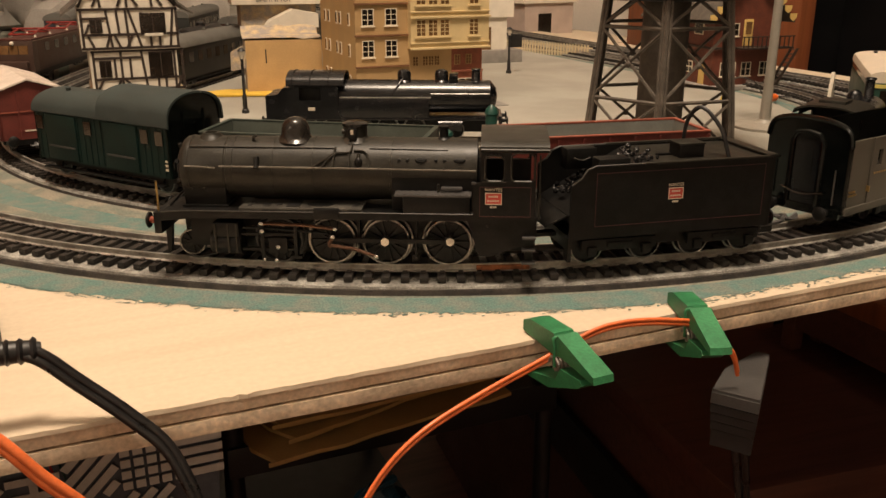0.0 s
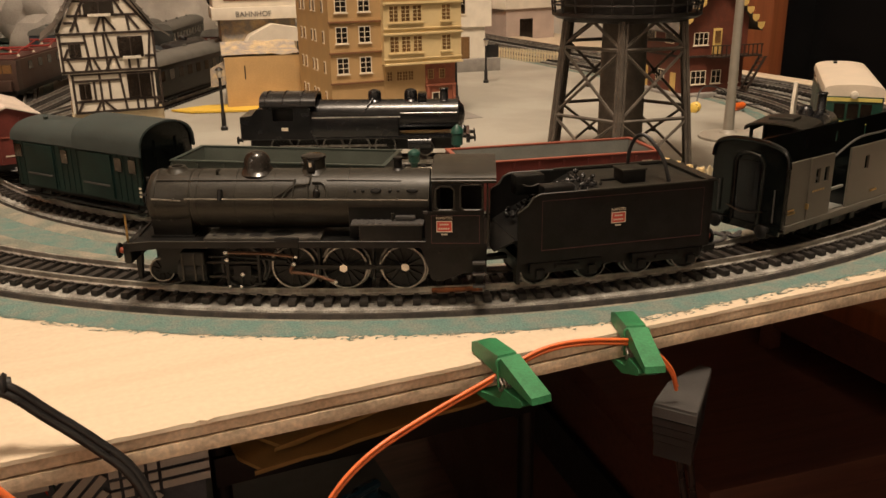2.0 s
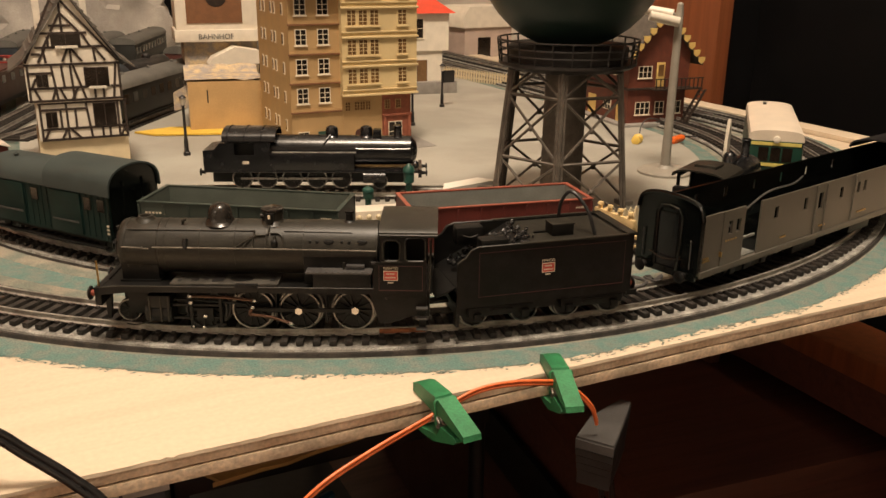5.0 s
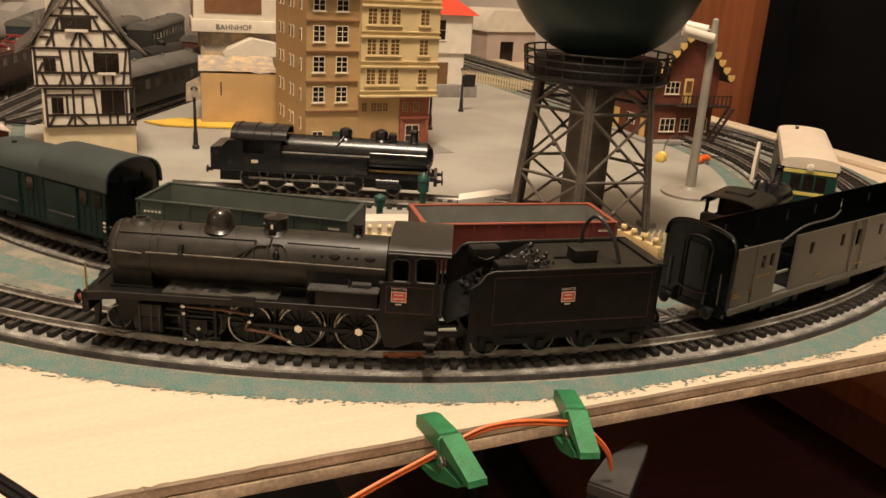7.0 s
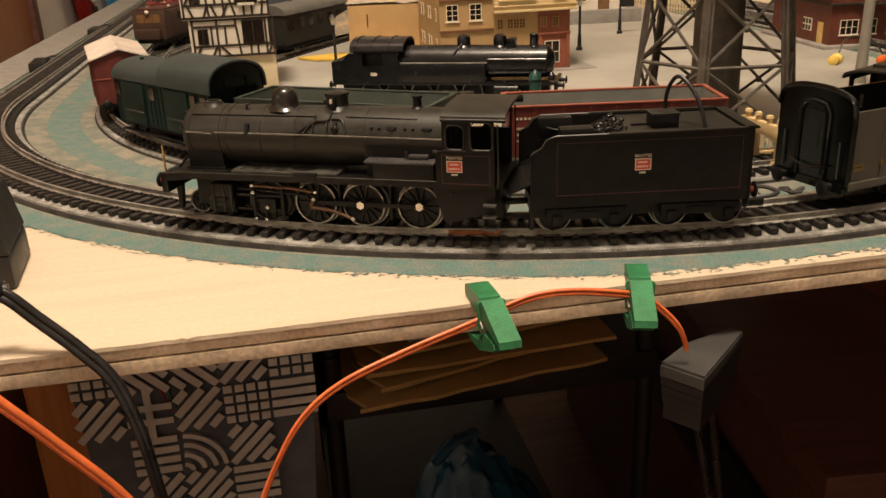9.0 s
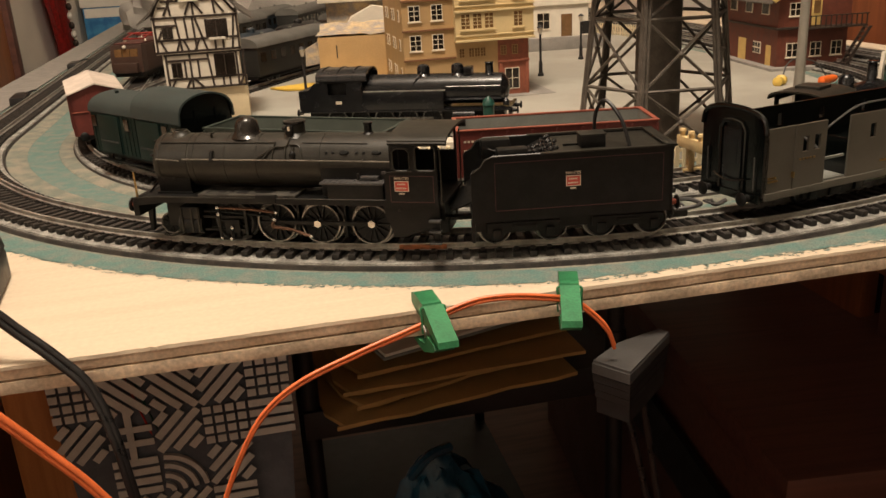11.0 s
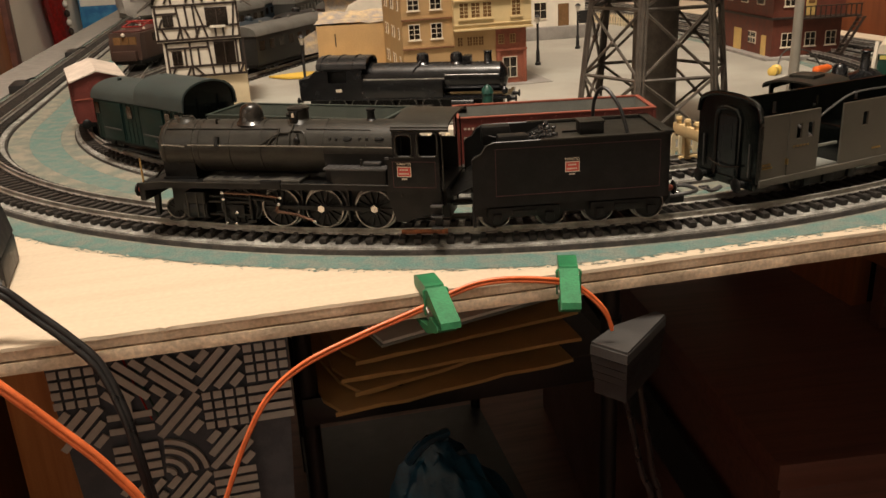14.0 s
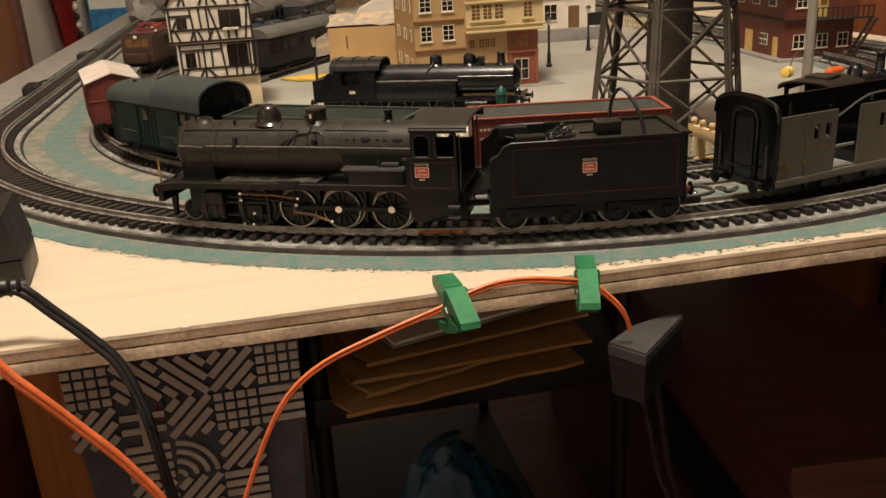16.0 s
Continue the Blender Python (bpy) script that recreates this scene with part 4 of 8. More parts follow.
        for x, z, rr in ((-0.0590, 0.0147, 0.0008), (-0.0589, 0.0120, 0.0008), (-0.0537, 0.0066, 0.0008), (-0.0585, 0.0022, 0.0006), (-0.0545, 0.0020, 0.0007), (-0.0347, 0.0131, 0.0007), (-0.0356, 0.0104, 0.0008), (-0.0213, 0.0038, 0.0008)):
            part("pin", ball(B(), (x, yo + sy * 0.0006, z), rr, 1, 0.5, 1, 10), PIN, g, "bright steel pin")
        c = part("cylinder", cyl(B(), (-0.0755, sy * 0.0098, 0.0074), (-0.0662, sy * 0.0098, 0.0074), 0.0042, n=24), LOCO_LOW, g)
        part("valve_chest", box(B(), -0.0750, -0.0664, sy * 0.0070, sy * 0.0140, 0.0100, 0.0150, 0.0006), LOCO_LOW, c)
        for x in (-0.0742, -0.0700, -0.0672):
            part("chest_rib", box(B(), x - 0.0003, x + 0.0003, sy * 0.0139, sy * 0.0143, 0.0045, 0.0146), LOCO, c)
        part("cylinder_cover", lathe(B(), [(0.0040, -0.0008), (0.0040, 0.0), (0.0022, 0.0), (0.0020, -0.0012)], (-0.0755, sy * 0.0098, 0.0074), "x", 20), LOCO, c)
        part("drain_pipe", tube(B(), smooth_path([(-0.0745, sy * 0.0120, 0.0040), (-0.0800, sy * 0.0125, 0.0026), (-0.0840, sy * 0.0125, 0.0030)], 4), 0.0003, 6), LOCO, c)
        for x in (-0.0275, -0.0085):
            part("brake_hanger", box(B(), x - 0.0004, x + 0.0004, sy * 0.0060, sy * 0.0090, 0.0025, 0.0160), LOCO_LOW, g)
    beam = part("buffer_beam", box(B(), -0.0938, -0.0913, -0.0155, 0.0155, 0.0114, 0.0186, 0.0003), LOCO_LOW, g)
    buffers(g, -0.0938, -1, 0.0146)
    for sy in (-1, 1):
        part("rail_guard", prism(B(), [(-0.0936, 0.0116), (-0.0912, 0.0116), (-0.0922, 0.0024), (-0.0935, 0.0024)], sy * 0.0085 + 0.004, sy * 0.0105 + 0.004), LOCO_LOW, g)
        part("front_strut", tube(B(), [(-0.0925, sy * 0.0060, 0.0172), (-0.0862, sy * 0.0068, 0.0235)], 0.0004, 6), LOCO_LOW, g)
    part("lamp_iron", tube(B(), [(-0.0925, -0.0135, 0.0184), (-0.0925, -0.0135, 0.0286)], 0.0004, 6), BRASS, beam, "thin brass lamp iron")
    part("coupling_hook", tube(B(), smooth_path([(-0.0938, 0, 0.013), (-0.0973, 0, 0.013), (-0.0985, 0, 0.0115)], 4), 0.0006, 6), LOCO_LOW, beam)


def tender():
    g = thing("coal_tender", pose(0.0728, 0.2872, RAIL, 0, 0, 14.0), "black model tender heaped with coal, coupled behind the locomotive", "tender")
    hw = 0.0158
    for sy in (-1, 1):
        prof = [(-0.0370, 0.0105), (0.0350, 0.0105), (0.0350, 0.0345), (-0.0290, 0.0345), (-0.0318, 0.0335), (-0.0336, 0.0308), (-0.0362, 0.0298), (-0.0370, 0.0285)]
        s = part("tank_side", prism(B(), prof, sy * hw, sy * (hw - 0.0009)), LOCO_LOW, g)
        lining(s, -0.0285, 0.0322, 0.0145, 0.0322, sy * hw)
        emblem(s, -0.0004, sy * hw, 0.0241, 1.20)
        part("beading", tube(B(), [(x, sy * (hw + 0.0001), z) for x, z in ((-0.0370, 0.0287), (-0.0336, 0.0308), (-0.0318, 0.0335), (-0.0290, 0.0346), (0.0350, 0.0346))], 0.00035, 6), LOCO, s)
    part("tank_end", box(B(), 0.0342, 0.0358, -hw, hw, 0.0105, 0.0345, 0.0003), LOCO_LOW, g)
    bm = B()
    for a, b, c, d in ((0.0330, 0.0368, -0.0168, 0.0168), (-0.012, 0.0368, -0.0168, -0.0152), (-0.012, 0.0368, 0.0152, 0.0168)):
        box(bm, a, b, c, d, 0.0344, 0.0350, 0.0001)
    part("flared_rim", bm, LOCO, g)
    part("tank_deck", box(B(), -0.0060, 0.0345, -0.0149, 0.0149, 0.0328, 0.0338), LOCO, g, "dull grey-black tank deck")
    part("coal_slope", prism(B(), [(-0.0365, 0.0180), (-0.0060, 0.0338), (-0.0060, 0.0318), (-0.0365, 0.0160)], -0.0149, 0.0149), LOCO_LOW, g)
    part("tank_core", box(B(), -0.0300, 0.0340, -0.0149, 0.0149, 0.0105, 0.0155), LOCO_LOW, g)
    random.seed(11)
    bm = B()
    for _ in range(260):
        x = random.uniform(-0.0335, -0.0045)
        y = random.uniform(-0.0125, 0.0125)
        z = 0.0195 + (x + 0.0335) * 0.46 + 0.0020 * (1 - (y / 0.0135) ** 2) + random.uniform(-0.0004, 0.0016)
        s = random.uniform(0.0006, 0.0014)
        m = pose(x, y, z, random.uniform(0, 360), random.uniform(0, 360), random.uniform(0, 360)) @ Matrix.Diagonal((s, s * random.uniform(0.6, 1), s * random.uniform(0.6, 1), 1))
        bmesh.ops.create_icosphere(bm, subdivisions=1, radius=1, matrix=m)
    tagged(part("coal", bm, COAL, g, "heap of glossy black coal", smooth=False), kind="stuff")
    for x, y in ((-0.0215, -0.0105), (-0.0255, 0.0070)):
        b = part("tool_box", box(B(), x - 0.0055, x + 0.0055, y - 0.0030, y + 0.0030, 0.0290, 0.0362, 0.0007), LOCO_LOW, g)
        part("tool_box_handle", tube(B(), smooth_path([(x - 0.003, y - 0.0033, 0.0330), (x, y - 0.0038, 0.0322), (x + 0.003, y - 0.0033, 0.0330)], 4), 0.0003, 6), LOCO, b)
    h = part("water_hatch", box(B(), 0.0040, 0.0130, -0.0085, -0.0010, 0.0338, 0.0382, 0.0004), LOCO_LOW, g)
    part("hatch_lid", box(B(), 0.0037, 0.0133, -0.0088, -0.0007, 0.0382, 0.0388, 0.0002), LOCO, h)
    part("deck_bar", box(B(), -0.0015, 0.0045, -0.0030, -0.0020, 0.0338, 0.0345), LOCO_LOW, g)
    pts = [(0.0115, 0.0030, 0.0338), (0.0115, 0.0022, 0.0430), (0.0132, -0.0005, 0.0488), (0.0155, -0.0038, 0.0486), (0.0190, -0.0082, 0.0425), (0.0212, -0.0105, 0.0338)]
    part("hose_crane", tube(B(), smooth_path(pts, 6), 0.00070, 8), BLACKPL, g, "bent black water hose")
    part("tender_frame", box(B(), -0.0355, 0.0345, -0.0105, 0.0105, 0.0055, 0.0105), LOCO_LOW, g)
    for x in (-0.0180, 0.0205):
        for sy in (-1, 1):
            b = part("bogie_frame", box(B(), x - 0.0135, x + 0.0135, sy * 0.0118, sy * 0.0132, 0.0052, 0.0092, 0.0006), LOCO_LOW, g)
            for dx in (-0.0100, 0.0095):
                part("axle_box", box(B(), x + dx - 0.0016, x + dx + 0.0016, sy * 0.0132, sy * 0.0146, 0.0036, 0.0070, 0.0004), LOCO_LOW, b)
            part("leaf_spring", box(B(), x - 0.0045, x + 0.0045, sy * 0.0132, sy * 0.0140, 0.0064, 0.0082, 0.0004), LOCO_LOW, b)
    for x in (-0.0282, -0.0073, 0.0110, 0.0300):
        for sy in (-1, 1):
            driver(g, x, sy * 0.0100, 0.0060, spokes=0)
    part("drawbar", box(B(), -0.0470, -0.0360, -0.0020, 0.0020, 0.0080, 0.0092), LOCO_LOW, g)
    part("fall_plate", prism(B(), [(-0.0440, 0.0150), (-0.0365, 0.0178), (-0.0365, 0.0172), (-0.0440, 0.0144)], -0.0120, 0.0120), LOCO_LOW, g)
    part("steps", box(B(), -0.0372, -0.0360, -0.0155, -0.0120, 0.0030, 0.0110), LOCO_LOW, g)
    buffers(g, 0.0358, 1, 0.0120)
    coupler(g, 0.0360, 1, 0.0066)
    dg = part("draw_gear", box(B(), 0.0345, 0.0460, -0.0042, 0.0042, 0.0036, 0.0070, 0.0008), LOCO_LOW, g, "chunky dark coupling gear")
    part("draw_pin", ball(B(), (0.0440, -0.0020, 0.0072), 0.0009, 1, 1, 0.7, 10), PIN, dg)
    part("draw_link", tube(B(), smooth_path([(0.0400, -0.0050, 0.0070), (0.0480, -0.0052, 0.0078), (0.0520, 0.0, 0.0074), (0.0480, 0.0052, 0.0078), (0.0400, 0.0050, 0.0070)], 5), 0.0008, 7), DARKGREY, dg)
    for y in (-0.0050, 0.0050):
        part("brake_hose", tube(B(), smooth_path([(0.0358, y, 0.0105), (0.0385, y * 1.1, 0.0098), (0.0392, y * 1.2, 0.0060), (0.0380, y * 1.2, 0.0042)], 5), 0.0006, 7), BLACKPL, g)


def bogie(g, x, r=0.0052):
    for sy in (-1, 1):
        b = part("bogie_frame", prism(B(), [(x - 0.0170, 0.0040), (x - 0.0060, 0.0028), (x + 0.0060, 0.0028), (x + 0.0170, 0.0040), (x + 0.0170, 0.0066), (x - 0.0170, 0.0066)], sy * 0.0122, sy * 0.0138), LOCO_LOW, g)
        for dx in (-0.0125, 0.0125):
            part("axle_box", box(B(), x + dx - 0.0018, x + dx + 0.0018, sy * 0.0138, sy * 0.0152, 0.0032, 0.0068, 0.0004), LOCO_LOW, b)
            wheel(g, x + dx, sy * 0.0100, r)
        part("bogie_spring", box(B(), x - 0.0030, x + 0.0030, sy * 0.0138, sy * 0.0148, 0.0030, 0.0064, 0.0004), LOCO_LOW, b)


def coupler(g, x, sign, z=0.0075):
    bm = tube(B(), smooth_path([(x, 0, z), (x + sign * 0.005, 0, z - 0.001), (x + sign * 0.008, 0.0, z + 0.001)], 4), 0.0009, 6)
    tube(bm, smooth_path([(x + sign * 0.004, -0.003, z), (x + sign * 0.0085, -0.003, z + 0.0005), (x + sign * 0.0085, 0.003, z + 0.0005), (x + sign * 0.004, 0.003, z)], 3), 0.0005, 6)
    part("coupler", bm, DARKGREY, g, "dark metal loop coupler")


def mail_coach():
    L = 0.1275
    g = thing("mail_coach", pose(0.2391, 0.3890, RAIL, 0, 0, 36.0), "khaki-grey and black model mail coach with its roof taken off", "coach")
    hw, z0, z1 = 0.0168, 0.0088, 0.0350
    part("underframe", box(B(), -L + 0.001, L - 0.001, -0.0150, 0.0150, 0.0064, 0.0088, 0.0004), LOCO_LOW, g)
    part("coach_floor", box(B(), -L + 0.001, L - 0.001, -0.0158, 0.0158, 0.0088, 0.0096), COACHBLK, g)

    def side(y0, y1, material, windows, x0, x1, name="side_wall", top=z1):
        bm = pierced(B(), x0, x1, z0, top, y0, y1, windows)
        return part(name, bm, material, g)

    w = 0.0265, 0.0315
    side(-hw, -hw + 0.0009, KHAKI, [], -L, -0.1131, "side_panel")
    side(-hw - 0.0004, -hw + 0.0006, KHAKI, [(-0.1090, -0.1060, 0.0243, 0.0302), (-0.1030, -0.0998, 0.0243, 0.0302)], -0.1129, -0.0968, "sliding_door")
    s = side(-hw, -hw + 0.0009, KHAKI, [(-0.0722, -0.0690, 0.0246, 0.0302), (-0.0466, -0.0434, 0.0243, 0.0302), (-0.0330, -0.0290, 0.0225, 0.0305), (-0.0125, -0.0095, 0.0246, 0.0302), (0.0050, 0.0076, 0.0246, 0.0302), (0.0118, 0.0145, 0.0246, 0.0302), (0.0460, 0.0490, 0.0262, 0.0312), (0.0760, 0.0790, 0.0262, 0.0312), (0.1040, 0.1070, 0.0262, 0.0312)], -0.0835, L)
    for x in (-0.0352, -0.0262, 0.0018, 0.0880):
        part("door_post", box(B(), x - 0.0006, x + 0.0006, -hw - 0.0007, -hw, z0, z1 - 0.0008), KHAKI, s)
    part("door_handle", box(B(), -0.1136, -0.1131, -hw - 0.0012, -hw, 0.0150, 0.0172), BRASS, g)
    part("sill_beam", box(B(), -0.1270, 0.1270, -hw - 0.0008, -hw + 0.0012, z0 - 0.0012, 0.0104, 0.0002), KHAKI, g)
    bm = B()
    for x, z, wd in ((-0.1255, 0.0158, 0.004), (-0.1255, 0.0145, 0.005), (-0.1105, 0.0212, 0.009), (-0.0650, 0.0140, 0.005), (-0.0300, 0.0132, 0.006), (0.0080, 0.0138, 0.010)):
        for q in range(5):
            box(bm, x + wd * q / 5, x + wd * (q + 0.65) / 5, -hw - 0.0005, -hw + 0.0001, z, z + 0.0007)
    part("lettering_bars", bm, BRASS, g, "faded gilt lettering bars")
    side(hw - 0.0010, hw, COACHBLK, [(-0.1120, -0.1085, *w), (-0.0880, -0.0850, *w), (-0.0640, -0.0610, *w), (-0.0380, -0.0350, *w), (-0.0130, -0.0100, *w), (0.0120, 0.0150, *w), (0.0400, 0.0430, *w)], -L + 0.001, L, top=0.0352)
    # end wall with rounded shoulders and a recessed corridor door
    for sx in (-1, 1):
        x0, x1 = (-L, -L + 0.0016) if sx < 0 else (L - 0.0016, L)
        prof = [(-hw, z0 - 0.001), (hw, z0 - 0.001), (hw, 0.0330), (hw - 0.0008, 0.0370), (hw - 0.0032, 0.0396), (0.0075, 0.0412), (0, 0.0416), (-0.0075, 0.0412), (-hw + 0.0032, 0.0396), (-hw + 0.0008, 0.0370), (-hw, 0.0330)]
        e = part("end_wall", prism(B(), prof, x0, x1, "yz"), COACHBLK, g, "glossy dark green-black end wall")
        xe = x0 if sx < 0 else x1
        rim = [(xe, y, z) for y, z in prof[2:]]
        part("end_rim", tube(B(), smooth_path(rim, 3), 0.0010, 8), COACHBLK, e)
        door = [(-0.0062, z0), (-0.0062, 0.0330), (-0.0045, 0.0358), (0.0, 0.0366), (0.0045, 0.0358), (0.0062, 0.0330), (0.0062, z0)]
        part("gangway_frame", tube(B(), [(xe + sx * 0.0006, y, z) for y, z in door], 0.0009, 8), COACHBLK, e)
        part("gangway_door", box(B(), xe, xe + sx * 0.0005, -0.0048, 0.0048, z0, 0.0335), GLOSS, e)
        part("door_window", box(B(), xe + sx * 0.0005, xe + sx * 0.0007, -0.0026, 0.0026, 0.0200, 0.0300), GLOSS, e)
        part("end_rail", tube(B(), smooth_path([(xe + sx * 0.0012, -0.0085, 0.0145), (xe + sx * 0.0022, 0, 0.0130), (xe + sx * 0.0012, 0.0085, 0.0145)], 5), 0.0004, 6), COACHBLK, e)
        for y in (-0.0125, 0.0125):
            part("end_handrail", tube(B(), [(xe + sx * 0.0008, y, 0.0110), (xe + sx * 0.0010, y, 0.0240)], 0.0003, 6), DARKGREY, e)
        part("buffer_beam", box(B(), xe, xe + sx * 0.0012, -0.0158, 0.0158, 0.0062, 0.0092), COACHBLK, e)
        buffers(g, xe + sx * 0.0012, sx, 0.0078, 0.0105, False)
        coupler(g, xe + sx * 0.002, sx, 0.0048)
    part("end_roof", prism(B(), arch(0.0172, 0.0365, 0.0425, 12, 0.8) + arch(0.0165, 0.0360, 0.0417, 12, 0.8)[::-1], 0.060, L, "yz"), BLACKPL, g, "black roof section left on one end")
    part("inner_partition", box(B(), -0.0815, -0.0805, -0.0155, 0.0155, 0.0096, 0.0250), COACHBLK, g)
    part("inner_bench", box(B(), -0.0800, 0.0550, 0.0060, 0.0155, 0.0096, 0.0180), COACHBLK, g)
    part("inner_floor", box(B(), -0.0966, -0.0820, -0.0150, 0.0060, 0.0098, 0.0106), GREYIN, g, "dusty grey floor inside the open door")
    part("inner_rail", box(B(), -0.0966, -0.0836, -0.0150, -0.0142, 0.0186, 0.0196), GREYIN, g, "grey bar across the open door")
    part("inner_bar", tube(B(), [(-0.0955, -0.0150, 0.0215), (-0.0815, 0.0080, 0.0225)], 0.0006, 6), DARKGREY, g)
    part("wire", tube(B(), smooth_path([(-0.0950, -0.0120, 0.0280), (-0.0880, -0.0140, 0.0335), (-0.0780, -0.0160, 0.0385), (-0.0560, -0.0150, 0.0385), (-0.0350, -0.0080, 0.0375)], 6), 0.00045, 6), DARKGREY, g, "thin grey lighting wire")
    for x in (-0.086, 0.086):
        bogie(g, x)
    for x in (-0.035, 0.02):
        part("battery_box", box(B(), x - 0.011, x + 0.011, -0.0140, -0.0060, 0.0015, 0.0068, 0.0006), LOCO_LOW, g)


def open_wagon(name, m, half, body, inside, rim, label):
    g = thing(name, m, label, "wagon", "freight wagons on the inner track")
    hw, zb, zt = 0.0152, 0.0095, 0.0298
    for sy in (-1, 1):
        s = part("side_wall", box(B(), -half, half, sy * hw, sy * (hw - 0.0011), zb, zt), body, g)
        part("inner_lining", box(B(), -half + 0.0013, half - 0.0013, sy * (hw - 0.0011), sy * (hw - 0.0014), zb + 0.001, zt - 0.0003), inside, s)
        for i in range(9):
            x = -half + 2 * half * (i + 0.02) / 8.04
            part("side_rib", box(B(), x - 0.0005, x + 0.0005, sy * hw, sy * (hw + 0.0006), zb, zt - 0.0008), body, s)
        part("top_rim", box(B(), -half - 0.0006, half + 0.0006, sy * (hw + 0.0005), sy * (hw - 0.0014), zt, zt + 0.0006, 0.0001), rim, s)
        bm = B()
        for k, (x, z, wd) in enumerate(((-half + 0.003, zt - 0.005, 0.010), (-half + 0.003, zt - 0.009, 0.004), (-half + 0.003, zt - 0.0115, 0.004), (-half + 0.003, zt - 0.014, 0.004), (half - 0.008, zt - 0.004, 0.005))):
            for q in range(6):
                box(bm, x + wd * q / 6, x + wd * (q + 0.6) / 6, sy * hw, sy * (hw + 0.0002), z, z + 0.0009)
        part("lettering_bars", bm, CREAM_INK, s, "small pale lettering bars")
    for sx in (-1, 1):
        e = part("end_wall", box(B(), sx * half, sx * (half - 0.0011), -hw + 0.0011, hw - 0.0011, zb, zt), body, g)
        part("inner_lining", box(B(), sx * (half - 0.0011), sx * (half - 0.0014), -hw + 0.0015, hw - 0.0015, zb + 0.001, zt - 0.0003), inside, e)
        part("top_rim", box(B(), sx * (half + 0.0006), sx * (half - 0.0014), -hw + 0.0014, hw - 0.0014, zt, zt + 0.0006, 0.0001), rim, e)
        buffers(g, sx * (half + 0.0002), sx, 0.0092, 0.0105, False)
        coupler(g, sx * half, sx, 0.0065)
    part("wagon_floor", box(B(), -half, half, -hw, hw, zb - 0.0012, zb), inside, g)
    part("solebar", box(B(), -half + 0.001, half - 0.001, -0.0120, 0.0120, 0.0066, zb - 0.0012), LOCO_LOW, g)
    for x in (-half * 0.56, half * 0.56):
        for sy in (-1, 1):
            wheel(g, x, sy * 0.0100, 0.0056)
            part("axle_guard", prism(B(), [(x - 0.0035, 0.0082), (x + 0.0035, 0.0082), (x + 0.0012, 0.0040), (x - 0.0012, 0.0040)], sy * 0.0118, sy * 0.0130), LOCO_LOW, g)


